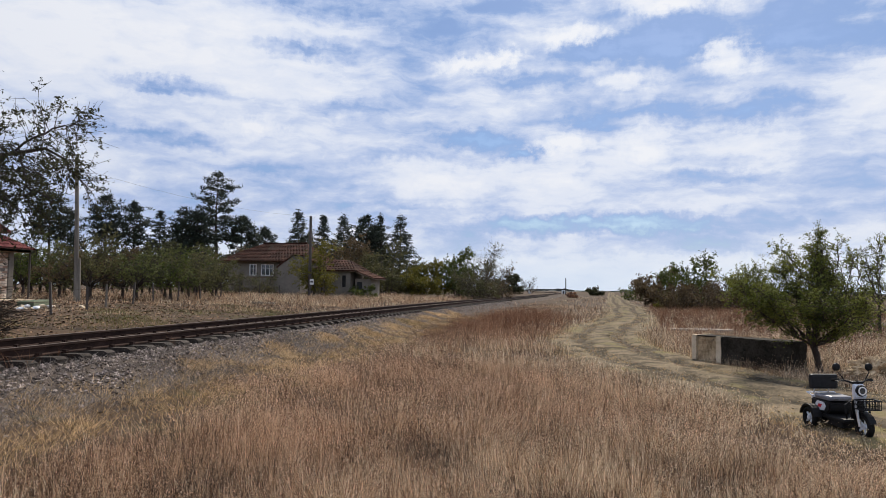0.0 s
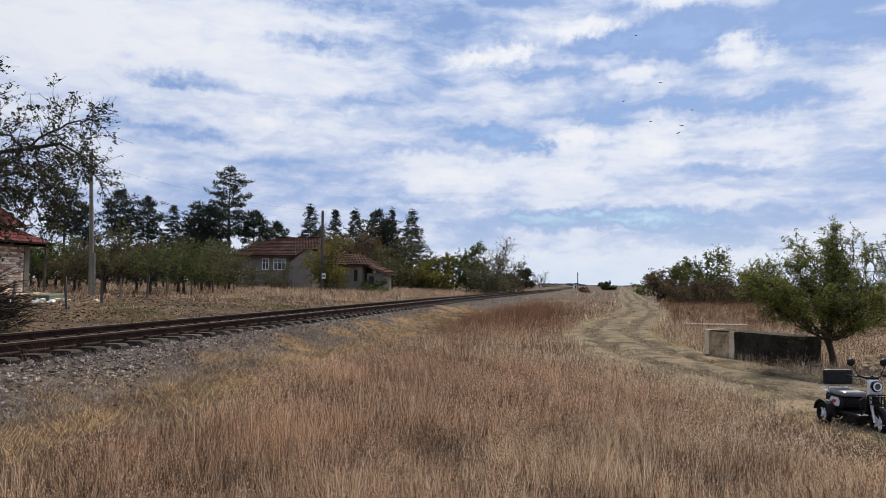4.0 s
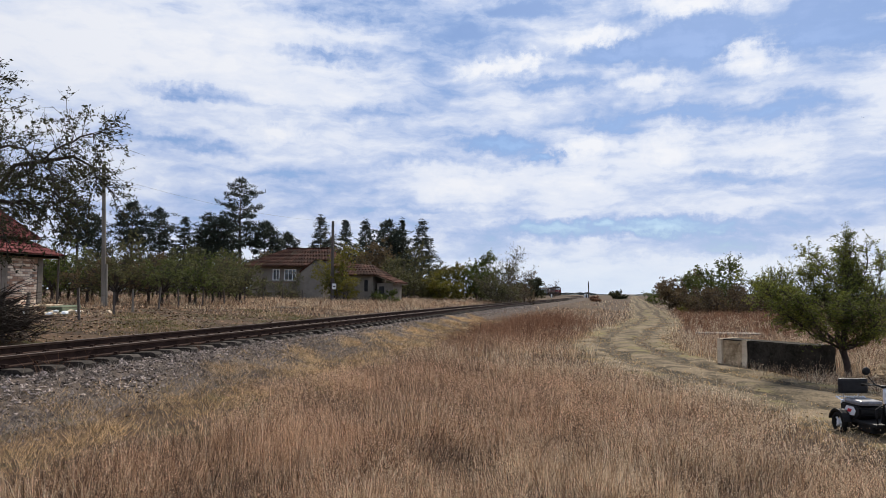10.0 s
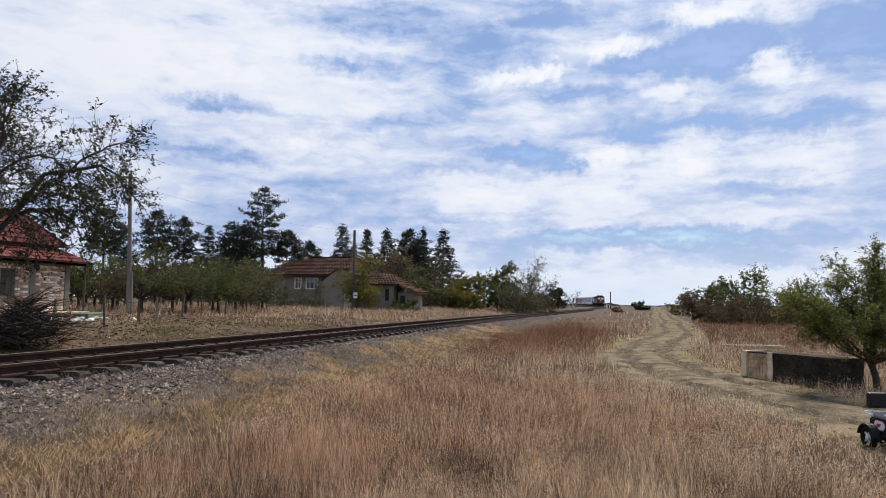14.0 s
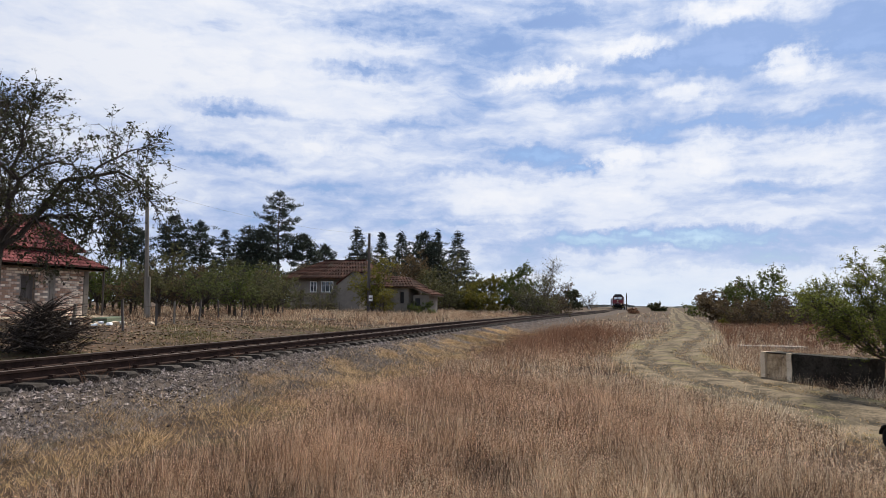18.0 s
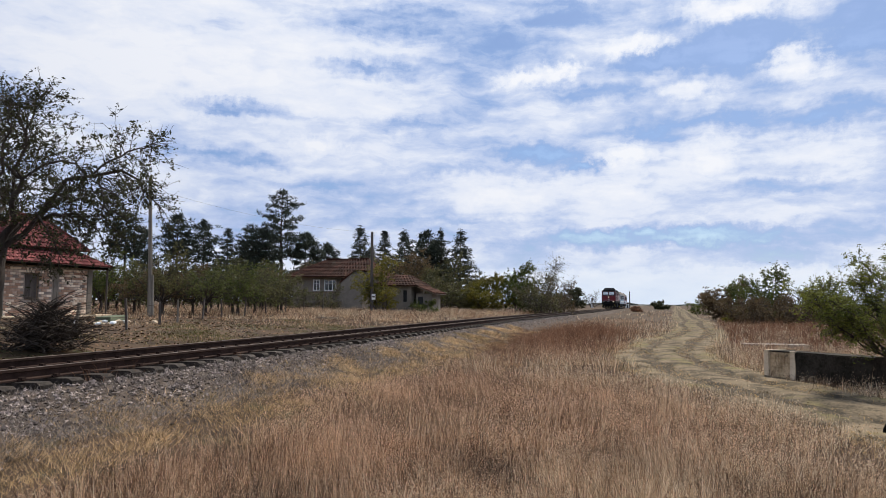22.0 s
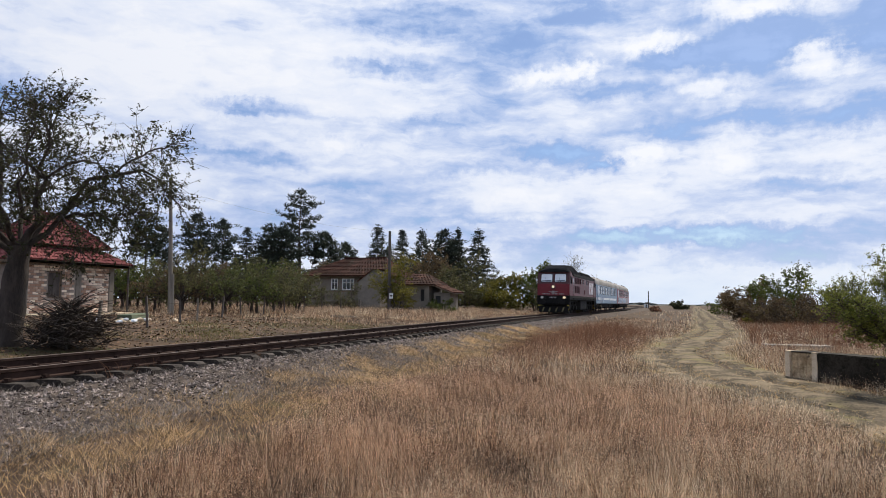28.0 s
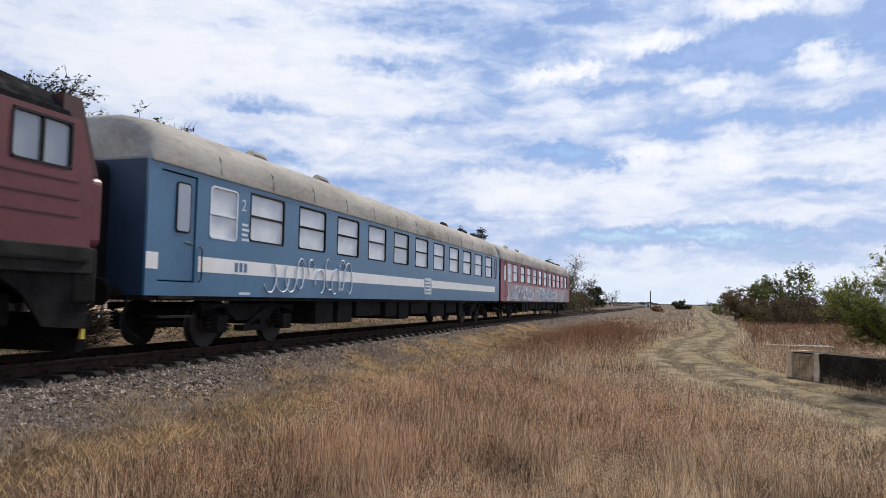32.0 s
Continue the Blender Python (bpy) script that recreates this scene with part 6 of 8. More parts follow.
def build_coach(paint, label, stripe, lower=None, doors="blue", marks=7):
    coach = tagged(empty("passenger_coach"), label, "train coach")
    H = COACH_HALF

    def s(v):
        return v - H
    slots = [3.0 + 2.04 * i for i in range(11)]
    for side in (1, -1):
        holes = [(s(a), s(a + 1.38), 2.13, 3.14) for a in slots] + [(s(1.66), s(2.56), 2.08, 3.08), (s(25.3), s(25.75), 2.13, 3.14)]
        holes += [(s(0.30), s(1.27), 1.24, 3.14)]
        bm = bmesh.new()
        wall_with_holes(bm, "x", *sorted((side * 1.36, side * 1.41)), s(0.0), s(26.4), 1.0, 3.26, holes)
        wall = part("side_wall", bm, paint, coach)
        for k, a in enumerate(slots):
            window(coach, side, s(a), s(a + 1.38), 2.13, 3.14, 1.405, "frame" if k % 3 else "black", "sky_white" if k != 4 else "coachglass", 2.66, 0.09, 0.045)
        window(coach, side, s(1.66), s(2.56), 2.08, 3.08, 1.405, "silver", "sky_white", 2.55, 0.1, 0.045)
        window(coach, side, s(25.3), s(25.75), 2.13, 3.14, 1.405, "black", "sky_white", None, 0.08, 0.045)
        door = part("door", slab(*sorted((side * 1.34, side * 1.385)), s(0.32), s(1.25), 1.26, 3.12, 0.012), doors, coach, "coach door with a narrow window")
        window(door, side, s(0.72), s(1.12), 2.1, 3.0, 1.39, "black", "coachglass", None, 0.08, 0.0)
        part("door_handle", bar([(side * 1.385, s(0.98), 1.95), (side * 1.43, s(1.08), 1.93), (side * 1.42, s(1.2), 1.9)], 0.014, 5), "black", door)
        part("handrail", bar([(side * 1.41, s(1.40), 1.25), (side * 1.46, s(1.40), 1.3), (side * 1.46, s(1.40), 1.85), (side * 1.41, s(1.40), 1.9)], 0.014, 5), "black", coach)
        if stripe:
            for a, b in ((0.0, 0.29), (1.36, 2.45), (3.0, 14.2), (15.1, 25.4)):
                part("stripe", slab(*sorted((side * 1.409, side * 1.414)), s(a), s(b), 1.44, 1.72), "white", wall, "white waist stripe")
            part("name_plate", slab(*sorted((side * 1.409, side * 1.4135)), s(2.45), s(3.0), 1.44, 1.72), "white", wall)
            for i in range(3):
                part("plate_bar", slab(*sorted((side * 1.4135, side * 1.417)), s(2.52 + i * 0.16), s(2.62 + i * 0.16), 1.49, 1.67), "blue", wall)
            part("data_panel", slab(*sorted((side * 1.409, side * 1.412)), s(14.25), s(15.05), 1.2, 1.78), "sky_white", wall)
            for i in range(4):
                part("data_bar", slab(*sorted((side * 1.412, side * 1.415)), s(14.3), s(14.95 - 0.1 * (i % 2)), 1.28 + i * 0.12, 1.33 + i * 0.12), "blue", wall)
            for i in range(4):
                part("data_bar", slab(*sorted((side * 1.409, side * 1.412)), s(2.72), s(2.72 + 0.26 - 0.05 * (i % 2)), 2.12 + i * 0.1, 2.17 + i * 0.1), "sticker", wall)
            class_number(wall, side, s(2.68))
            part("data_bar", slab(*sorted((side * 1.409, side * 1.412)), s(2.7), s(3.1), 1.04, 1.09), "sticker", wall)
        # sprayed scrawl
        rng = random.Random(9 + side)
        tangle = [(3.6, 8.0)] if stripe else [(2.2, 9.0), (10.5, 18.0)]
        for a, b in tangle:
            y = a
            while y < b:
                pts, z0 = [], rng.choice((1.10, 1.12, 1.2, 1.45))
                hh = rng.uniform(0.45, 0.85) if stripe else rng.uniform(0.4, 0.75)
                a0, turn = rng.uniform(0, 6.28), rng.uniform(3.2, 7.5) * rng.choice((-1, 1))
                for i in range(12):
                    q = a0 + turn * i / 11
                    pts.append((side * 1.419, s(y + 0.20 + 0.20 * math.cos(q) + 0.012 * i), z0 + hh * 0.5 * (1 + math.sin(q))))
                part("sprayed_scrawl", bar(pts, 0.020 if stripe else 0.035, 4), "sticker", wall, "pale sprayed scrawl")
                y += rng.uniform(0.34, 0.55)
        if lower:
            for a, b in ((1.4, 9.6), (9.7, 17.0), (17.1, 25.2)):
                part("sprayed_patch", slab(*sorted((side * 1.409, side * 1.4125)), s(a), s(b), 1.02, 2.0), lower, wall, "grey and white sprayed lower panel")
        # gutter
        part("gutter", slab(*sorted((side * 1.38, side * 1.435)), s(0.05), s(26.35), 3.24, 3.275), "coachroof", coach)
    # roof: arch, rounded down at both ends
    bm = bmesh.new()
    rows = []
    for y, k, drop in ((0.0, 0.80, 0.34), (0.12, 0.93, 0.18), (0.35, 0.985, 0.07), (0.8, 1.0, 0.02), (1.6, 1.0, 0.0), (24.8, 1.0, 0.0), (25.6, 1.0, 0.02), (26.05, 0.985, 0.07), (26.28, 0.93, 0.18), (26.4, 0.80, 0.34)):
        row = []
        for i in range(15):
            a = math.pi * i / 14
            c = math.cos(a)
            px = 1.41 * (abs(c) ** 0.75) * (1 if c >= 0 else -1) * (1 if i in (0, 14) else k)
            row.append(bm.verts.new((px, s(y), 3.26 + (0.96 - drop) * math.sin(a) ** 0.85 if 0 < i < 14 else 3.26)))
        rows.append(row)
    for a, b in zip(rows, rows[1:]):
        for i in range(14):
            bm.faces.new((a[i], a[i + 1], b[i + 1], b[i]))
    bm.faces.new(rows[0])
    bm.faces.new(rows[-1])
    roof = part("roof", bm, "coachroof", coach, "pale weathered arched roof", smooth=True)
    for y in (4.0, 7.2, 18.6, 21.8, 23.6, 24.6):
        part("roof_vent", bar([(0.62, s(y), 4.10), (0.62, s(y) + 0.16, 4.21), (0.62, s(y) + 0.62, 4.21), (0.62, s(y) + 0.78, 4.10)], 0.10, 8), "frame" if y > 18 else "coachroof", roof)
    for y in np.arange(2.0, 25.5, 1.9):
        part("roof_rib", bar([(1.41, s(y), 3.32), (1.36, s(y), 3.62), (1.12, s(y), 3.94), (0.6, s(y), 4.16), (0, s(y), 4.225)], 0.012, 4), "coachroof", roof)
    part("floor", slab(-1.35, 1.35, s(0.05), s(26.35), 0.92, 1.1), "bogie", coach)
    for end in (-1, 1):
        y0 = end * H
        wall = part("end_wall", slab(-1.36, 1.36, *sorted((y0, y0 - end * 0.06)), 1.0, 3.30), "blue_dark" if paint == "blue" else "maroon", coach, "dark end wall")
        bm = bmesh.new()
        ring(bm, rounded(-0.62, 0.62, 1.05, 3.25, 0.25), rounded(-0.45, 0.45, 1.15, 3.1, 0.2), "y", y0, y0 + end * 0.42)
        part("gangway", bm, "black", coach, "black rubber gangway bellows")
        for sx in (-1, 1):
            bm = bmesh.new()
            tube(bm, [(sx * 0.875, y0, 1.05), (sx * 0.875, y0 + end * 0.38, 1.05)], 0.10, 12)
            tube(bm, [(sx * 0.875, y0 + end * 0.38, 1.05), (sx * 0.875, y0 + end * 0.44, 1.05)], [0.23, 0.2], 18)
            part("buffer", bm, "frame", coach)
            part("brake_hose", bar([(sx * 0.4, y0, 0.95), (sx * 0.4, y0 + end * 0.3, 0.75), (sx * 0.36, y0 + end * 0.4, 0.42), (sx * 0.3, y0 + end * 0.5, 0.55)], 0.028, 6), "bogie", coach)
            part("door_step", slab(*sorted((sx * 1.1, sx * 1.42)), *sorted((y0 - end * 0.35, y0 - end * 1.25)), 0.62, 0.66), "bogie", coach)
            part("door_step", slab(*sorted((sx * 1.15, sx * 1.42)), *sorted((y0 - end * 0.35, y0 - end * 1.25)), 0.95, 0.99), "bogie", coach)
            part("hand_bar", bar([(sx * 1.1, y0 + end * 0.02, 1.0), (sx * 1.1, y0 + end * 0.1, 0.5), (sx * 1.1, y0 - end * 0.3, 0.28)], 0.025, 6), "bogie", coach)
    rng = random.Random(4)
    y = 6.3
    while y < 19.6:
        w = rng.uniform(0.7, 1.9)
        b = part("equipment_box", slab(-1.25, 1.25, s(y), s(min(y + w, 20)), rng.uniform(0.34, 0.55), 0.95, 0.02), "bogie", coach)
        y += w + rng.uniform(0.15, 0.5)
    wheels = []
    for c in (3.7, 22.7):
        bog = part("bogie", slab(-0.9, 0.9, s(c) - 1.5, s(c) + 1.5, 0.55, 0.75, 0.02), "bogie", coach, "black two-axle bogie")
        for side in (1, -1):
            part("bogie_frame", extruded(((s(c) - 1.75, 0.72), (s(c) - 1.0, 0.80), (s(c) - 0.6, 0.52), (s(c) + 0.6, 0.52), (s(c) + 1.0, 0.80), (s(c) + 1.75, 0.72), (s(c) + 1.75, 0.86), (s(c) - 1.75, 0.86)), "x", *sorted((side * 0.98, side * 1.1))), "bogie", bog)
            for dy in (-1.25, 1.25):
                part("axle_box", slab(*sorted((side * 0.98, side * 1.24)), s(c) + dy - 0.17, s(c) + dy + 0.17, 0.3, 0.64, 0.04), "frame", bog)
                for q in (-0.3, 0.3):
                    bm = bmesh.new()
                    coil(bm, side * 1.1, s(c) + dy + q, 0.34, 0.74, 0.07)
                    part("coil_spring", bm, "frame", bog)
            part("damper", bar([(side * 1.14, s(c) - 0.4, 0.35), (side * 1.14, s(c) + 0.5, 0.80)], 0.045, 8), "frame", bog)
            part("spring_plank", slab(*sorted((side * 0.95, side * 1.2)), s(c) - 0.45, s(c) + 0.45, 0.3, 0.42, 0.02), "frame", bog)
        for dy in (-1.25, 1.25):
            wheels.append(wheelset(coach, s(c) + dy, 0.46))
    return coach, wheels


def class_number(parent, side, y):
    """The class digit beside the first window."""
    cu = bpy.data.curves.new("class_digit", "FONT")
    cu.body, cu.size, cu.extrude = "2", 0.34, 0.002
    tmp = bpy.data.objects.new("class_digit", cu)
    me = bpy.data.meshes.new_from_object(tmp)
    bpy.data.objects.remove(tmp)
    me.materials.append(MAT["sticker"])
    ob = new("class_digit", me)
    ob.parent = parent
    ob.matrix_basis = pose(side * 1.413, y, 2.72, 90, 0, 90 * side)


# ---------------------------------------------------------------- buildings


def tiled_slope(parent, eave_a, eave_b, top_a, top_b, pitch_u, pitch_v, mat, name="roof_tile", thick=0.035, sub=True):
    """Rows of single tiles on a roof slope between an eave line and a top line."""
    ea, eb, ta, tb = map(Vector, (eave_a, eave_b, top_a, top_b))
    up = ((ta + tb) - (ea + eb)) / 2
    n_rows = max(1, int(up.length / pitch_v))
    nrm = (eb - ea).cross(up).normalized()
    if nrm.z < 0:
        nrm = -nrm
    verts, faces = [], []
    for r in range(n_rows):
        t0, t1 = r / n_rows, (r + 1.18) / n_rows
        a0, b0 = ea.lerp(ta, t0), eb.lerp(tb, t0)
        a1, b1 = ea.lerp(ta, min(t1, 1)), eb.lerp(tb, min(t1, 1))
        n = max(1, int(round((b0 - a0).length / pitch_u)))
        for i in range(n):
            q = [a0.lerp(b0, (i + 0.03) / n), a0.lerp(b0, (i + 0.97) / n), a1.lerp(b1, (i + 0.97) / n), a1.lerp(b1, (i + 0.03) / n)]
            lift = [thick * 1.9, thick * 1.9, thick * 0.7, thick * 0.7]
            k = len(verts)
            verts += [p + nrm * l for p, l in zip(q, lift)] + [p for p in q]
            mid0, mid1 = (verts[k] + verts[k + 1]) / 2 + nrm * thick, (verts[k + 2] + verts[k + 3]) / 2 + nrm * thick
            verts += [mid0, mid1]
            faces += [(k, k + 8, k + 9, k + 3), (k + 8, k + 1, k + 2, k + 9), (k, k + 4, k + 5, k + 1), (k, k + 3, k + 7, k + 4), (k + 1, k + 5, k + 6, k + 2)]
    return raw(name, [tuple(v) for v in verts], faces, mat, parent)


def brick_wall(parent, wall_x, y0, y1, z0, z1, holes, rng, lx=0.30, lz=0.125):
    """Single bricks proud of a mortar wall that faces +x."""
    bm = bmesh.new()
    box(bm, 0, 0.03, 0.006, lx - 0.012, 0.006, lz - 0.012)
    tmpl = part("brick", bm, "brick", parent)
    half_bm = bmesh.new()
    box(half_bm, 0, 0.03, 0.006, lx / 2 - 0.012, 0.006, lz - 0.012)
    half = part("brick", half_bm, "brick", parent)
    used = [False, False]
    z, row = z0, 0
    while z + lz <= z1 + 1e-6:
        y = y0 + (lx / 2 if row % 2 else 0)
        cells = [(y0, 1)] if row % 2 else []
        while y + lx <= y1 + 1e-6:
            cells.append((y, 0))
            y += lx
        if y + lx / 2 <= y1 + 1e-6:
            cells.append((y, 1))
        for y, kind in cells:
            w = lx if kind == 0 else lx / 2
            if any(h[0] < y + w - 0.01 and y + 0.01 < h[1] and h[2] < z + lz - 0.01 and z + 0.01 < h[3] for h in holes) or rng.random() < 0.035:
                continue
            m = pose(wall_x + rng.uniform(-0.004, 0.006), y, z)
            src = (tmpl, half)[kind]
            if used[kind]:
                shared("brick", src.data, parent, m)
            else:
                src.matrix_basis, used[kind] = m, True
        z += lz
        row += 1


def build_brick_hut():
    hut = tagged(empty("brick_house"), "unplastered pale brick house with a two-tier red tiled roof", "house")
    base = 1.05
    x1, x0, ya, yb = -27.5, -31.2, 25.0, 30.5
    holes = [(26.35, 27.15, base + 0.75, base + 2.05)]
    bm = bmesh.new()
    wall_with_holes(bm, "x", x1 - 0.25, x1, ya, yb, base - 0.2, 3.55, holes)
    front = part("wall", bm, "mortar", hut, "brick front wall")
    brick_wall(front, x1, ya + 0.05, yb - 0.32, base + 0.05, 3.42, holes + [(28.0, 28.28, base, 3.6)], random.Random(2))
    bm = bmesh.new()
    box(bm, x0, x0 + 0.25, ya, yb, base - 0.2, 3.55)
    part("wall", bm, "mortar", hut)
    for y in (ya, yb - 0.25):
        part("wall", slab(x0 + 0.25, x1 - 0.25, y, y + 0.25, base - 0.2, 3.55), "mortar", hut)
    part("corner_post", slab(x1 - 0.3, x1 + 0.04, yb - 0.30, yb + 0.02, base - 0.2, 3.5, 0.02), "plaster", hut, "pale rendered corner post")
    part("corner_post", slab(x1 - 0.3, x1 + 0.04, ya - 0.02, ya + 0.22, base - 0.2, 3.5, 0.02), "plaster", hut)
    part("pillar", slab(x1 - 0.1, x1 + 0.035, 28.0, 28.28, base - 0.2, 3.5, 0.01), "plaster", hut)
    part("porch_wall", slab(x1 - 2.2, x1 - 2.05, yb, yb + 1.2, base, 3.4), "plaster", hut)
    part("porch_post", bar([(x1 + 0.3, yb + 0.75, base - 0.2), (x1 + 0.3, yb + 0.75, 3.5)], 0.05, 8), "pole_dark", hut)
    part("plinth", slab(x0 - 0.2, x1 + 0.5, ya - 0.4, yb + 1.0, base - 0.4, base + 0.04, 0.04), "concrete", hut, "low concrete plinth")
    win = part("window_frame", slab(x1 - 0.14, x1 - 0.08, 26.35, 27.15, base + 0.75, base + 2.05), "wood", hut, "boarded dark window")
    part("board", slab(x1 - 0.08, x1 - 0.06, 26.43, 27.07, base + 0.83, base + 1.97), "pole_dark", win)
    part("lintel", slab(x1 - 0.02, x1 + 0.02, 26.2, 27.3, base + 2.05, base + 2.2), "plaster", hut)
    # skirt roof and hipped upper roof
    ex, ey0, ey1, bx = x1 + 0.62, ya - 0.6, yb + 0.75, x0 - 0.6
    e, t, r = 3.56, 4.22, 6.0
    ux1, ux0, uy0, uy1 = x1 - 0.5, x0 + 0.5, ya + 0.4, yb + 0.1
    skirt = part("eaves_board", slab(bx, ex, ey0, ey1, e - 0.14, e - 0.02), "wood", hut, "brown eaves soffit")
    corners = [(ex, ey0, e), (ex, ey1, e), (bx, ey1, e), (bx, ey0, e)]
    tops = [(ux1 + 0.1, uy0 - 0.1, t), (ux1 + 0.1, uy1 - 0.4, t), (ux0 - 0.1, uy1 - 0.4, t), (ux0 - 0.1, uy0 - 0.1, t)]
    roof = part("roof", slab(ux0, ux1, uy0, uy1 - 0.5, 3.5, t + 0.12), "wood", hut, "red tiled roof")
    for i in range(4):
        j = (i + 1) % 4
        bm = bmesh.new()
        bm.faces.new([bm.verts.new(p) for p in (corners[i], corners[j], tops[j], tops[i])])
        part("roof_deck", bm, "wood", roof)
        tiled_slope(roof, corners[i], corners[j], tops[i], tops[j], 0.24, 0.30, "tile_red")
    c2 = [(ux1 + 0.32, uy0 - 0.3, t + 0.12), (ux1 + 0.32, uy1 - 0.15, t + 0.12), (ux0 - 0.32, uy1 - 0.15, t + 0.12), (ux0 - 0.32, uy0 - 0.3, t + 0.12)]
    xm = (ux0 + ux1) / 2
    ra, rb = (xm, 27.3, r), (xm, 29.0, r)
    tri = [(c2[0], c2[1], ra, rb), (c2[1], c2[2], rb, rb), (c2[2], c2[3], rb, ra), (c2[3], c2[0], ra, ra)]
    for a, b, c, d in tri:
        bm = bmesh.new()
        pts = (a, b, d) if c == d else (a, b, d, c)
        bm.faces.new([bm.verts.new(p) for p in pts])
        part("roof_deck", bm, "wood", roof)
        tiled_slope(roof, a, b, c, d, 0.24, 0.30, "tile_red")
    part("fascia", slab(ex - 0.05, ex + 0.0, ey0, ey1, e - 0.14, e + 0.02), "wood", hut)
    for a, b in ((c2[1], rb), (c2[0], ra), (ra, rb)):
        part("ridge_tiles", bar([Vector(a) + Vector((0, 0, 0.06)), Vector(b) + Vector((0, 0, 0.06))], 0.09, 6), "tile_red", roof)


def build_old_house():
    house = tagged(empty("old_house"), "old grey plastered house with a sagging brown tiled roof", "house")
    base = 0.95
    holes = [(-33.6, -32.8, 3.0, 4.2), (-32.3, -30.9, 3.0, 4.2), (-34.9, -34.3, 1.2, 3.2)]
    bm = bmesh.new()
    wall_with_holes(bm, "y", 69.0, 69.3, -36.0, -30.4, base - 0.2, 4.55, holes)
    front = part("wall", bm, "plaster", house, "grey plastered wall")
    for a, b, c, d in holes[:2]:
        bm = bmesh.new()
        ring(bm, [(a, c), (b, c), (b, d), (a, d)], [(a + 0.09, c + 0.09), (b - 0.09, c + 0.09), (b - 0.09, d - 0.09), (a + 0.09, d - 0.09)], "y", 68.95, 69.1)
        w = part("window", bm, "white", house, "white framed window")
        part("pane", slab(a + 0.09, b - 0.09, 69.06, 69.08, c + 0.09, d - 0.09), "pane", w)
        n = 2 if b - a < 1 else 3
        for i in range(1, n):
            u = a + (b - a) * i / n
            part("window_bar", slab(u - 0.03, u + 0.03, 69.0, 69.06, c + 0.09, d - 0.09), "white", w)
        part("window_bar", slab(a + 0.09, b - 0.09, 69.0, 69.05, (c + d) / 2 + 0.15, (c + d) / 2 + 0.2), "white", w)
    part("doorway", slab(-34.9, -34.3, 69.2, 69.28, base, 3.2), "dark", house)
    part("balcony_rail", slab(-35.2, -30.6, 68.2, 68.26, 2.75, 2.85), "wood", house)
    for i in range(9):
        part("baluster", slab(-35.1 + i * 0.55, -35.05 + i * 0.55, 68.2, 68.25, 1.9, 2.75), "wood", house)
    part("balcony", slab(-35.2, -30.6, 68.2, 69.0, 1.75, 1.9), "plaster", house)
    for x in (-35.1, -33.0, -30.8):
        part("balcony_pier", slab(x - 0.15, x + 0.15, 68.3, 68.6, base - 0.2, 1.75), "plaster", house)
    for x in (-36.0, -27.6):
        part("wall", slab(x, x + 0.3, 69.3, 76.0, base - 0.2, 4.5), "plaster", house)
    part("wall", slab(-36.0, -27.3, 76.0, 76.3, base - 0.2, 4.5), "plaster", house)
    c = [(-37.0, 67.9, 4.45), (-26.6, 67.9, 4.45), (-26.6, 77.2, 4.45), (-37.0, 77.2, 4.45)]
    ra, rb = (-33.6, 72.4, 6.5), (-28.6, 72.4, 6.5)
    roof = part("roof", slab(-36.8, -26.8, 68.1, 77.0, 4.36, 4.46), "wood", house, "brown tiled hip roof")
    for a, b, d, e in ((c[0], c[1], ra, rb), (c[1], c[2], rb, rb), (c[2], c[3], rb, ra), (c[3], c[0], ra, ra)):
        bm = bmesh.new()
        bm.faces.new([bm.verts.new(p) for p in ((a, b, e) if d == e else (a, b, e, d))])
        part("roof_deck", bm, "wood", roof)
        tiled_slope(roof, a, b, d, e, 0.34, 0.40, "tile_old", thick=0.05)
    part("ridge_tiles", bar([Vector(ra) + Vector((0, 0, 0.1)), Vector((-31, 72.4, 6.53)), Vector(rb) + Vector((0, 0, 0.1))], 0.13, 6), "tile_old", roof)
    # annex with a sloping wall top
    annex = tagged(empty("annex"), "grey plastered lean-to with a single sloping roof", "outbuilding")
    bm = bmesh.new()
    prism(bm, ((-29.3, base - 0.2), (-26.9, base - 0.2), (-26.9, 4.95), (-27.7, 5.0), (-29.3, 3.85)), "y", 66.5, 68.9)
    part("wall", bm, "plaster", annex)
    bm = bmesh.new()
    prism(bm, ((-29.45, 3.76), (-27.7, 5.03), (-26.6, 4.98), (-26.6, 5.06), (-27.7, 5.12), (-29.45, 3.85)), "y", 66.35, 69.0)
    part("roof", bm, "tile_old", annex)


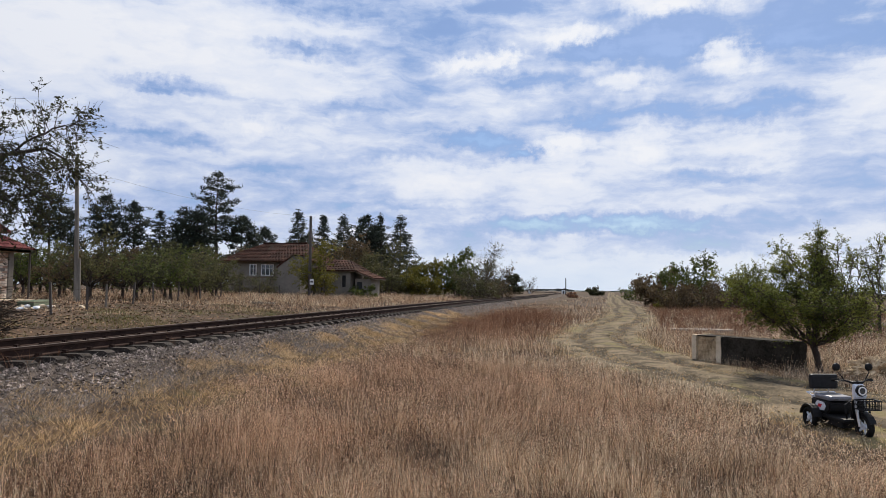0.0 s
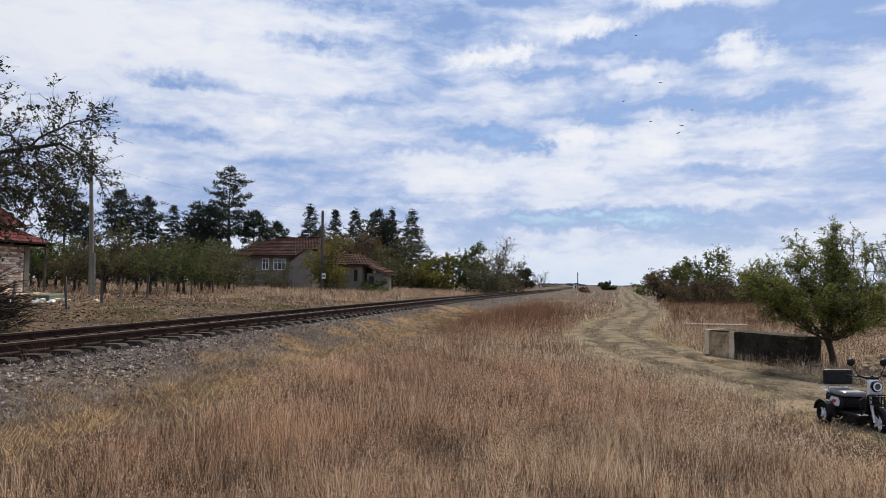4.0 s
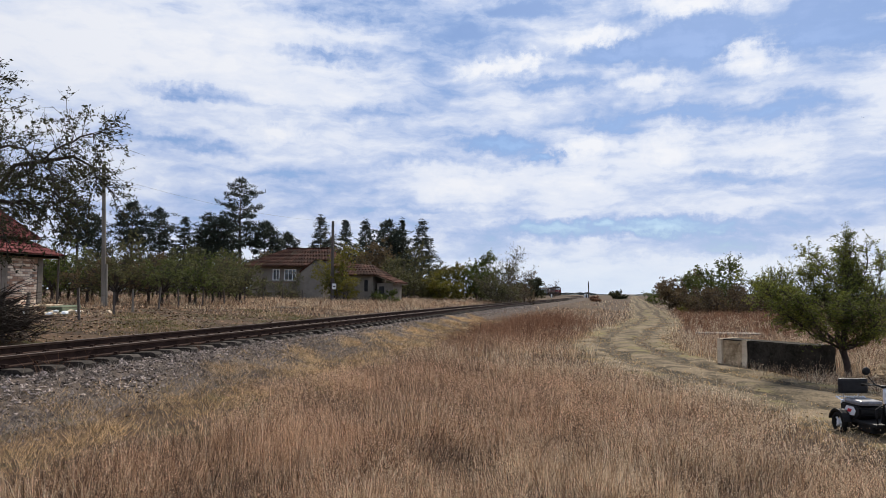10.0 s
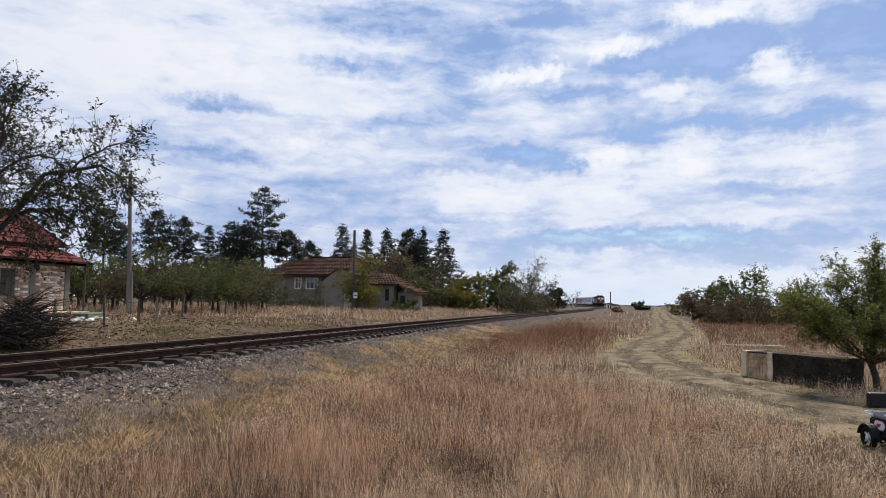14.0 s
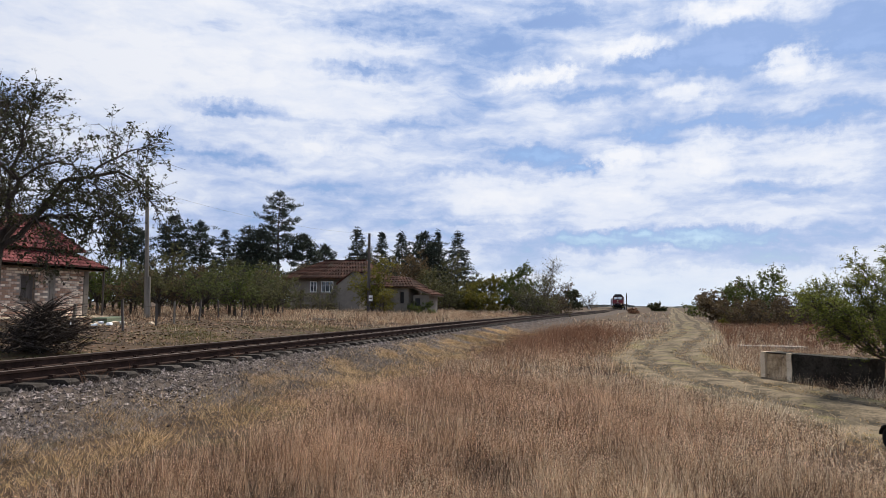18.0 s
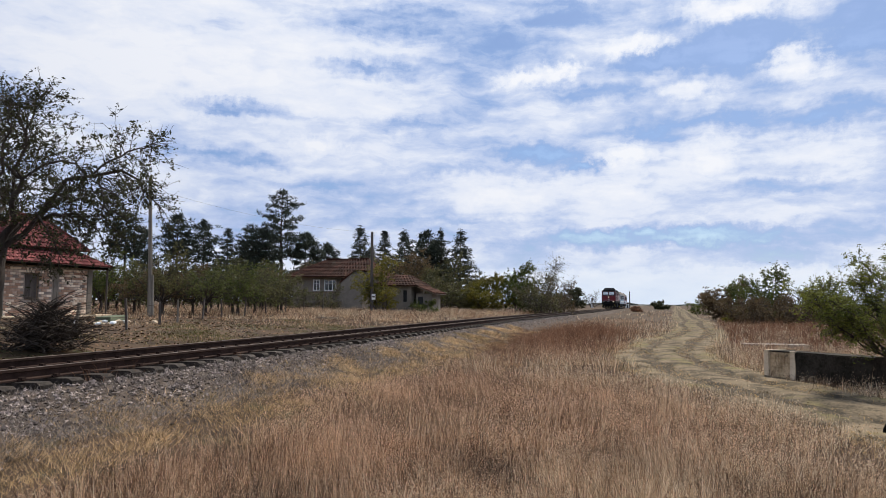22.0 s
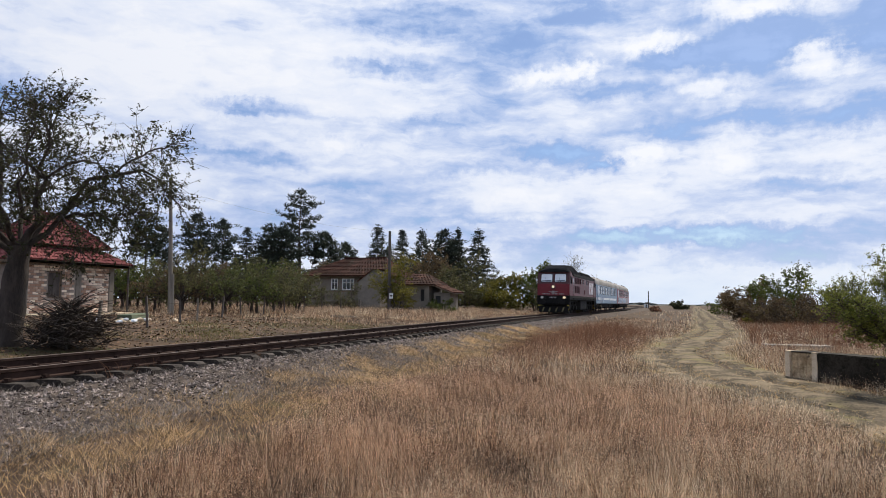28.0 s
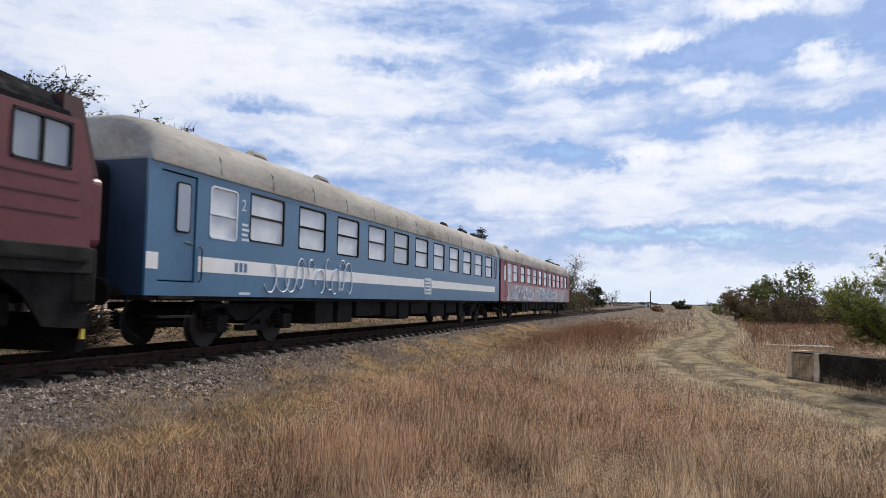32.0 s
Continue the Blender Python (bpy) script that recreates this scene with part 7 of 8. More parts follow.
def build_shed():
    shed = tagged(empty("shed"), "grey plastered shed with an old tiled roof and a low extension", "shed")
    z0 = 0.9
    bm = bmesh.new()
    wall_with_holes(bm, "y", 64.0, 64.25, -24.3, -20.9, z0, 3.5, [(-21.75, -21.35, 1.9, 3.0)])
    part("wall", bm, "plaster", shed)
    part("doorway", slab(-21.75, -21.35, 64.16, 64.2, 1.9, 3.0), "dark", shed)
    for x in (-24.3, -21.15):
        part("wall", slab(x, x + 0.25, 64.25, 68.0, z0, 3.5), "plaster", shed)
    part("wall", slab(-24.3, -20.9, 68.0, 68.25, z0, 3.5), "plaster", shed)
    c = [(-24.7, 63.5, 3.42), (-20.3, 63.5, 3.42), (-20.3, 68.6, 3.42), (-24.7, 68.6, 3.42)]
    ra, rb = (-23.2, 66.0, 4.55), (-21.6, 66.0, 4.45)
    roof = part("roof", slab(-24.6, -20.4, 63.6, 68.5, 3.34, 3.43), "wood", shed, "patched tiled roof")
    for a, b, d, e in ((c[0], c[1], ra, rb), (c[1], c[2], rb, rb), (c[2], c[3], rb, ra), (c[3], c[0], ra, ra)):
        bm = bmesh.new()
        bm.faces.new([bm.verts.new(p) for p in ((a, b, e) if d == e else (a, b, e, d))])
        part("roof_deck", bm, "wood", roof)
        tiled_slope(roof, a, b, d, e, 0.34, 0.40, "tile_old", thick=0.05)
    part("wall", slab(-20.6, -19.0, 64.6, 67.5, z0, 2.7), "plaster", shed)
    bm = bmesh.new()
    prism(bm, ((-20.95, 3.5), (-18.5, 2.6), (-18.5, 2.7), (-20.95, 3.62)), "y", 64.0, 67.9)
    low = part("roof", bm, "wood", shed)
    tiled_slope(low, (-18.5, 64.0, 2.7), (-18.5, 67.9, 2.7), (-20.95, 64.0, 3.62), (-20.95, 67.9, 3.62), 0.34, 0.40, "tile_old", thick=0.05)
    part("doorway", slab(-20.4, -19.9, 64.58, 64.62, z0, 2.4), "dark", shed)


# ---------------------------------------------------------------- things beside the track


def build_poles():
    x, y = -25.0, 31.8
    pole = tagged(empty("utility_pole", pose(x, y, gz(x, y))), "grey weathered wooden utility pole, slightly leaning", "utility pole")
    part("shaft", bar([(0.12, 0, -0.3), (0, 0, 3.5), (-0.18, 0, 7.35)], [0.125, 0.105, 0.08], 12), "pole", pole)
    part("brace", bar([(0.22, 0.05, -0.3), (0.15, 0.05, 2.2)], [0.09, 0.08], 8), "pole", pole)
    part("insulator_bracket", bar([(-0.17, -0.05, 6.6), (0.15, -0.05, 6.6), (0.18, -0.05, 6.75)], 0.018, 5), "frame", pole)
    part("insulator", bar([(0.18, -0.05, 6.74), (0.18, -0.05, 6.82), (0.18, -0.05, 6.9)], [0.05, 0.06, 0.03], 8), "white", pole)
    x, y = -23.5, 60.2
    pole2 = tagged(empty("utility_pole", pose(x, y, gz(x, y))), "dark tarred wooden utility pole with a small white plate", "utility pole")
    part("shaft", bar([(0.05, 0, -0.3), (0, 0, 7.3)], [0.16, 0.11], 12), "pole_dark", pole2)
    part("plate", slab(0.12, 0.48, -0.2, -0.17, 1.1, 1.62), "white", pole2, "small white plate")
    part("plate_bar", slab(0.18, 0.42, -0.203, -0.2, 1.3, 1.42), "dark", pole2)
    part("insulator", bar([(0.1, 0, 7.1), (0.22, 0, 7.1), (0.22, 0, 7.25)], 0.03, 6), "white", pole2)
    x, y = -3.1, 259.0
    pole3 = tagged(empty("utility_pole", pose(x, y, gz(x, y))), "distant plain wooden pole beside the track", "utility pole")
    part("shaft", bar([(0, 0, -0.3), (0, 0, 6.0)], [0.2, 0.16], 8), "pole_dark", pole3)
    cable = tagged(empty("overhead_cable"), "thin sagging overhead wire", "cable")
    pts = []
    for i in range(25):
        k = i / 24
        pts.append((-24.8 + 1.5 * k, 31.7 + 28.4 * k, 7.75 + 0.5 * k - 4 * 0.5 * k * (1 - k)))
    part("wire", bar(pts, 0.005, 4), "dark", cable)


def build_fences():
    spots = ((-16.0, 17.2, 0.95), (-17.2, 20.8, 1.1), (-18.3, 24.0, 0.9), (-19.6, 26.9, 1.0), (-21.0, 30.8, 1.05), (-22.3, 34.5, 1.0), (-23.0, 38.0, 1.1), (-23.6, 41.6, 1.0), (-24.2, 45.4, 1.05), (-24.6, 49.0, 1.0), (-24.9, 53.0, 1.1), (-24.9, 57.0, 1.0))
    rng = random.Random(8)
    for k, (x, y, h) in enumerate(spots):
        post = tagged(empty("fence_post", pose(x, y, gz(x, y), rng.uniform(-3, 3), rng.uniform(-4, 4), rng.uniform(0, 90))), "short grey concrete fence post" if k in (0, 3) else "weathered wooden fence post", "fence post", "posts of the yard fence")
        bm = bmesh.new()
        box(bm, -0.038, 0.038, -0.038, 0.038, -0.25, h, 0.008)
        part("shaft", bm, "pole" if k in (0, 3) else "pole_dark", post)
    wire = tagged(empty("fence_wire"), "thin rusty fence wire between posts", "fence wire")
    for z in (0.45, 0.8):
        part("strand", bar([(x, y, gz(x, y) + z + rng.uniform(-0.05, 0.02)) for x, y, h in spots], 0.006, 4), "rail", wire)


def build_trough():
    """Low concrete wall beside the road: pilasters, a pitted recessed panel and a long dark face."""
    trough = tagged(empty("concrete_wall", pose(3.17, 20.0, 0.0, 0, 0, -48.7)), "abandoned low concrete wall, darkened for shade, with pale pilasters", "concrete wall")
    g = np.random.default_rng(2)

    def rough_box(name, x0, x1, y0, y1, z0, z1, mat, label=""):
        bm = bmesh.new()
        box(bm, x0, x1, y0, y1, z0, z1)
        bmesh.ops.subdivide_edges(bm, edges=bm.edges, cuts=5, use_grid_fill=True)
        for v in bm.verts:
            p = v.co * 5
            v.co += Vector(noise.noise_vector(p)) * 0.014
        return part(name, bm, mat, trough, label)
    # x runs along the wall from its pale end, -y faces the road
    rough_box("wall_core", 0.10, 2.8, 0.06, 0.62, -0.15, 0.66, "concrete_moss_shade", "mossy concrete core, shade painted in")
    rough_box("pilaster", -0.04, 0.10, -0.04, 0.64, -0.15, 0.70, "concrete", "pale lit pilaster")
    rough_box("pilaster", 0.74, 0.88, -0.05, 0.10, -0.15, 0.70, "concrete")
    # this face carries its shade in the colour, beside the pale pilasters
    rough_box("long_wall", 0.88, 2.8, -0.03, 0.06, -0.15, 0.67, "concrete_moss_shade", "dark mossy long face, its shade painted in")
    rough_box("coping", 0.0, 2.8, 0.0, 0.60, 0.66, 0.69, "concrete_moss_shade", "weathered mossy top, darkened as in shade")
    rough_box("recessed_panel", 0.10, 0.74, 0.03, 0.058, -0.15, 0.655, "rock", "pitted recessed panel")
    rng = random.Random(3)
    for i in range(7):
        for j in range(7):
            xx, zz = 0.13 + i * 0.085, 0.08 + j * 0.08
            r = rng.uniform(0.018, 0.034)
            part("pitted_lump", slab(xx, xx + r * 2, 0.008, 0.036, zz, zz + r * 2, 0.004), "rock", trough)
    slab2 = tagged(empty("concrete_slab", pose(5.6, 33.0, 0.0, 0, 0, 6)), "low weathered concrete slab lying in the weeds", "concrete slab")
    part("block", slab(-1.3, 1.3, -0.5, 0.5, -0.1, 0.2, 0.03), "plaster", slab2)


def build_rock(x, y, size, seed, label):
    bm = bmesh.new()
    bmesh.ops.create_icosphere(bm, subdivisions=5, radius=1.0)
    for v in bm.verts:
        p = v.co.copy()
        k = 1 + 0.30 * noise.noise(p * 1.4 + Vector((seed, 0, 0))) + 0.30 * noise.noise(p * 3.1 + Vector((0, seed, 0))) + 0.34 * abs(noise.noise(p * 5.5)) - 0.22 * abs(noise.noise(p * 12.0))
        q = p * k
        v.co = Vector((q.x * size[0], q.y * size[1], max(q.z, -0.4) * size[2]))
    ob = part("rock", bm, "rock")
    ob.matrix_basis = pose(x, y, gz(x, y) + size[2] * 0.2, 0, 0, seed * 40)
    tagged(ob, label, "rock")


def build_brush_pile():
    rng = random.Random(21)
    x, y = -13.1, 13.2
    pile = tagged(empty("brush_pile", pose(x, y, gz(x, y))), "heap of dark cut branches beneath the apple tree", "brush pile")
    segs = []
    for k in range(800):
        a = rng.uniform(0, 6.283)
        r = rng.uniform(0, 0.85)
        p = Vector((math.cos(a) * r, math.sin(a) * r, rng.uniform(0.0, 1.1) * (1 - r * 0.75)))
        b = rng.uniform(0, 6.283)
        d = Vector((math.cos(b), math.sin(b), rng.uniform(-0.15, 0.75))).normalized()
        n = rng.uniform(0.4, 1.0)
        mid = p + d * n * 0.5 + Vector((rng.uniform(-0.1, 0.1), rng.uniform(-0.1, 0.1), 0.06))
        end = p + d * n
        for q in (p, mid, end):
            q.z = max(q.z, 0.01)
        segs.append(([p, mid, end], [rng.uniform(0.006, 0.02), 0.009, 0.004], 2))
    for q in range(60):
        limbs_mesh(segs[q:q + 1], "branch", "bark", pile)
    tagged(limbs_mesh(segs[60:], "brushwood", "bark", pile), kind="stuff")


def build_yard():
    rng = random.Random(31)
    rub = tagged(empty("rubble_heap", pose(-20.3, 23.6, gz(-20.3, 23.6))), "small heap of pale rubble and broken plaster", "rubble")
    g = np.random.default_rng(5)
    for k in range(24):
        bm = bmesh.new()
        bmesh.ops.create_icosphere(bm, subdivisions=1, radius=rng.uniform(0.06, 0.17))
        for v in bm.verts:
            v.co *= rng.uniform(0.7, 1.3)
            v.co.z *= 0.6
        p = part("chunk", bm, "concrete" if k % 3 else "white", rub)
        p.location = (rng.gauss(0, 0.5), rng.gauss(0, 0.8), rng.uniform(0.02, 0.14))
    kerb = tagged(empty("mossy_kerb", pose(-22.5, 26.3, gz(-22.5, 26.3), 0, 0, 30)), "mossy low concrete kerb before the house", "kerb")
    part("block", slab(-0.3, 0.3, -2.0, 2.0, -0.1, 0.22, 0.04), "moss", kerb)
    dish = tagged(empty("satellite_dish", pose(-36.4, 62.0, gz(-36.4, 62.0))), "small white satellite dish on a post", "satellite dish")
    part("post", bar([(0, 0, -0.1), (0, 0, 2.0)], 0.04, 6), "frame", dish)
    bm = bmesh.new()
    bmesh.ops.create_uvsphere(bm, u_segments=16, v_segments=10, radius=0.62)
    bmesh.ops.delete(bm, geom=[v for v in bm.verts if v.co.y > -0.40], context="VERTS")
    for v in bm.verts:
        v.co.y += 0.5
    d = part("reflector", bm, "white", dish)
    d.location, d.rotation_euler = (0, 0, 2.2), (radians(-25), 0, radians(25))
    junk = tagged(empty("scrap_boards", pose(-17.3, 37.0, gz(-17.3, 37.0))), "pale broken boards lying in the grass", "boards")
    for k in range(5):
        part("board", slab(-0.7, 0.7, -0.08 + k * 0.16, 0.05 + k * 0.16, 0.03 + 0.04 * (k % 2), 0.07 + 0.04 * (k % 2)), "pole", junk)


# ---------------------------------------------------------------- scooter


def build_scooter():
    """Three-wheeled electric scooter; local y points to its front."""
    m = pose(3.53, 10.35, gz(3.53, 10.35) + 0.0, 0, 0, 194.4) @ Matrix.Scale(0.87, 4)
    sc = tagged(empty("electric_tricycle", m), "small black and silver three-wheeled electric scooter parked in dry grass", "scooter")

    def wheel(x, y, r, w, name):
        bm = bmesh.new()
        ringpts = 26
        prof = [(-w / 2, r * 0.68), (-w / 2, r * 0.92), (-w * 0.3, r), (w * 0.3, r), (w / 2, r * 0.92), (w / 2, r * 0.68)]
        vs = [[bm.verts.new((a, math.cos(2 * math.pi * i / ringpts) * b, math.sin(2 * math.pi * i / ringpts) * b)) for a, b in prof] for i in range(ringpts)]
        for i in range(ringpts):
            p, q = vs[i], vs[(i + 1) % ringpts]
            for j in range(len(prof)):
                k = (j + 1) % len(prof)
                bm.faces.new((p[j], p[k], q[k], q[j]))
        wh = part(name, bm, "rubber", sc, "black tyre on a spoked alloy rim", smooth=True)
        wh.location = (x, y, r)
        bm = bmesh.new()
        tube(bm, [(-w * 0.42, 0, 0), (w * 0.42, 0, 0)], r * 0.22, 12)
        for i in range(5):
            a = i * 1.2566
            tube(bm, [(0, math.cos(a) * r * 0.15, math.sin(a) * r * 0.15), (0, math.cos(a) * r * 0.7, math.sin(a) * r * 0.7)], w * 0.2, 6)
        for sx in (-0.4, 0.4):
            tube(bm, [(w * sx - 0.006, 0, 0), (w * sx + 0.006, 0, 0)], r * 0.1, 8)
        part("rim", bm, "silver", wh)
        return wh
    wheel(-0.27, -0.40, 0.165, 0.085, "wheel")
    wheel(0.27, -0.40, 0.165, 0.085, "wheel")
    wheel(0.0, 0.50, 0.185, 0.085, "wheel")
    part("deck", slab(-0.19, 0.19, -0.22, 0.34, 0.20, 0.26, 0.02), "black", sc)
    part("chassis", bar([(0, -0.45, 0.24), (0, 0.25, 0.2), (0, 0.36, 0.34), (0, 0.40, 0.62)], 0.035, 8), "black", sc)
    bm = bmesh.new()
    prism(bm, ((-0.5, 0.26), (-0.1, 0.26), (-0.02, 0.34), (-0.02, 0.44), (-0.12, 0.47), (-0.52, 0.47)), "x", -0.19, 0.19)
    bmesh.ops.bevel(bm, geom=bm.edges[:], offset=0.02, segments=2, affect="EDGES")
    body = part("seat_box", bm, "black", sc, "black plastic body under the seat")
    for side in (1, -1):
        em = part("side_badge", extruded(((-0.36, 0.30), (-0.16, 0.31), (-0.12, 0.38), (-0.17, 0.44), (-0.34, 0.44), (-0.39, 0.37)), "x", *sorted((side * 0.19, side * 0.20))), "silver", body, "silver badge with red mark")
        part("red_mark", extruded(((-0.33, 0.35), (-0.24, 0.35), (-0.20, 0.40), (-0.29, 0.40)), "x", *sorted((side * 0.20, side * 0.204))), "redmark", em)
        bm = bmesh.new()
        pts = []
        for i in range(9):
            a = radians(10 + 160 * i / 8)
            pts.append((-0.40 + math.cos(a) * 0.215, 0.165 + math.sin(a) * 0.215))
        inner = [(-0.40 + math.cos(radians(170 - 160 * i / 8)) * 0.195, 0.165 + math.sin(radians(170 - 160 * i / 8)) * 0.195) for i in range(9)]
        prism(bm, pts + inner, "x", *sorted((side * 0.21, side * 0.33)))
        part("mudguard", bm, "black", sc)
    bm = bmesh.new()
    box(bm, -0.18, 0.18, -0.44, -0.02, 0.47, 0.55, 0.035)
    part("seat", bm, "seat_sky_sheen", sc, "padded seat, its sky sheen painted grey")
    bm = bmesh.new()
    box(bm, -0.23, 0.23, -0.53, -0.44, 0.60, 0.84, 0.04)
    back = part("backrest", bm, "leather", sc, "black padded backrest")
    for sx in (-0.12, 0.12):
        part("backrest_stay", bar([(sx, -0.50, 0.44), (sx, -0.54, 0.54), (sx, -0.53, 0.68)], 0.012, 6), "steel", back)
    part("grab_rail", bar([(-0.21, -0.42, 0.5), (-0.23, -0.56, 0.54), (0.23, -0.56, 0.54), (0.21, -0.42, 0.5)], 0.012, 6), "silver", sc)
    part("rear_panel", slab(-0.16, 0.16, -0.56, -0.50, 0.42, 0.50, 0.015), "silver", sc)
    # front column, leg shield, fork, lamp, basket, bars
    bm = bmesh.new()
    prism(bm, ((0.37, 0.56), (0.42, 0.54), (0.455, 0.62), (0.43, 0.76), (0.36, 0.80), (0.35, 0.66)), "x", -0.09, 0.09)
    bmesh.ops.bevel(bm, geom=bm.edges[:], offset=0.015, segments=2, affect="EDGES")
    part("lamp_nacelle", bm, "silver", sc, "silver lamp nacelle")
    bm = bmesh.new()
    prism(bm, ((0.30, 0.28), (0.35, 0.27), (0.40, 0.5), (0.38, 0.58), (0.34, 0.5)), "x", -0.10, 0.10)
    bmesh.ops.bevel(bm, geom=bm.edges[:], offset=0.015, segments=2, affect="EDGES")
    part("leg_shield", bm, "black", sc)
    for sx in (-0.15, 0.15):
        part("leg_guard", bar([(sx, 0.33, 0.27), (sx * 1.25, 0.36, 0.36), (sx * 1.25, 0.36, 0.48), (sx * 0.7, 0.37, 0.54)], 0.014, 6), "black", sc)
    part("steering_column", bar([(0, 0.40, 0.5), (0, 0.35, 0.84)], 0.022, 8), "black", sc)
    for sx in (-0.07, 0.07):
        part("fork_leg", bar([(sx, 0.50, 0.185), (sx, 0.44, 0.42), (sx, 0.41, 0.55)], [0.018, 0.024, 0.02], 8), "steel", sc, "chrome fork leg")
    bm = bmesh.new()
    arc = [(0.50 + math.cos(radians(20 + 130 * i / 8)) * 0.215, 0.185 + math.sin(radians(20 + 130 * i / 8)) * 0.215) for i in range(9)]
    arc2 = [(0.50 + math.cos(radians(150 - 130 * i / 8)) * 0.2, 0.185 + math.sin(radians(150 - 130 * i / 8)) * 0.2) for i in range(9)]
    prism(bm, arc + arc2, "x", -0.05, 0.05)
    part("mudguard", bm, "black", sc)
    bm = bmesh.new()
    tube(bm, [(0, 0.40, 0.70), (0, 0.46, 0.70), (0, 0.475, 0.70)], [0.075, 0.085, 0.078], 20)
    lamp = part("headlight", bm, "black", sc, "round headlight with a pale ring")
    bm = bmesh.new()
    o = [(math.cos(2 * math.pi * i / 20) * 0.066, 0.70 + math.sin(2 * math.pi * i / 20) * 0.066) for i in range(20)]
    i2 = [(math.cos(2 * math.pi * i / 20) * 0.046, 0.70 + math.sin(2 * math.pi * i / 20) * 0.046) for i in range(20)]
    ring(bm, o, i2, "y", 0.472, 0.482)
    part("lamp_ring", bm, "white", lamp)
    part("lens", bar([(0, 0.47, 0.70), (0, 0.478, 0.70)], 0.044, 16), "pane", lamp)
    bars = part("handlebar", bar([(-0.30, 0.24, 0.83), (-0.18, 0.30, 0.84), (-0.05, 0.36, 0.80), (0.05, 0.36, 0.80), (0.18, 0.30, 0.84), (0.30, 0.24, 0.83)], 0.013, 8), "black", sc)
    for sx in (-1, 1):
        part("grip", bar([(sx * 0.22, 0.28, 0.838), (sx * 0.32, 0.23, 0.828)], 0.02, 8), "rubber", bars)
        part("brake_lever", bar([(sx * 0.18, 0.32, 0.835), (sx * 0.30, 0.29, 0.825)], 0.008, 5), "black", bars)
        mir = part("mirror", bar([(sx * 0.17, 0.30, 0.85), (sx * 0.24, 0.28, 0.95), (sx * 0.25, 0.27, 1.0)], 0.008, 6), "black", bars, "round black mirror on a stalk")
        bm = bmesh.new()
        tube(bm, [(sx * 0.255, 0.285, 1.03), (sx * 0.255, 0.27, 1.03), (sx * 0.255, 0.25, 1.03)], [0.03, 0.055, 0.06], 16)
        part("mirror_shell", bm, "black", mir)
    part("dashboard", slab(-0.09, 0.09, 0.30, 0.38, 0.79, 0.83, 0.015), "black", sc)
    # wire basket
    bm = bmesh.new()
    x0, x1, y0, y1, z0, z1 = -0.14, 0.14, 0.49, 0.68, 0.45, 0.58
    for z in (z0, (z0 + z1) / 2, z1):
        q = [(x0, y0, z), (x1, y0, z), (x1, y1, z), (x0, y1, z), (x0, y0, z)]
        for a, b in zip(q, q[1:]):
            tube(bm, [a, b], 0.007 if z < z1 else 0.011, 5)
    for i in range(7):
        k = i / 6
        for a in ((x0 + (x1 - x0) * k, y0), (x0 + (x1 - x0) * k, y1)):
            tube(bm, [(a[0], a[1], z0), (a[0], a[1], z1)], 0.005, 4)
        tube(bm, [(x0 + (x1 - x0) * k, y0, z0), (x0 + (x1 - x0) * k, y1, z0)], 0.005, 4)
    for i in range(1, 5):
        k = i / 5
        for a in (x0, x1):
            tube(bm, [(a, y0 + (y1 - y0) * k, z0), (a, y0 + (y1 - y0) * k, z1)], 0.005, 4)
    part("basket", bm, "black", sc, "black wire front basket")
    part("basket_stay", bar([(0, 0.40, 0.52), (0, 0.52, 0.46)], 0.012, 5), "black", sc)
    part("foot_bar", bar([(-0.2, -0.05, 0.32), (-0.22, 0.1, 0.3), (-0.2, 0.26, 0.36), (-0.17, 0.28, 0.5)], 0.014, 6), "black", sc)
    part("motor", bar([(-0.14, -0.40, 0.165), (0.14, -0.40, 0.165)], 0.09, 12), "black", sc)
    part("battery", slab(-0.15, 0.15, -0.16, 0.2, 0.1, 0.2, 0.02), "black", sc)


# ---------------------------------------------------------------- planting


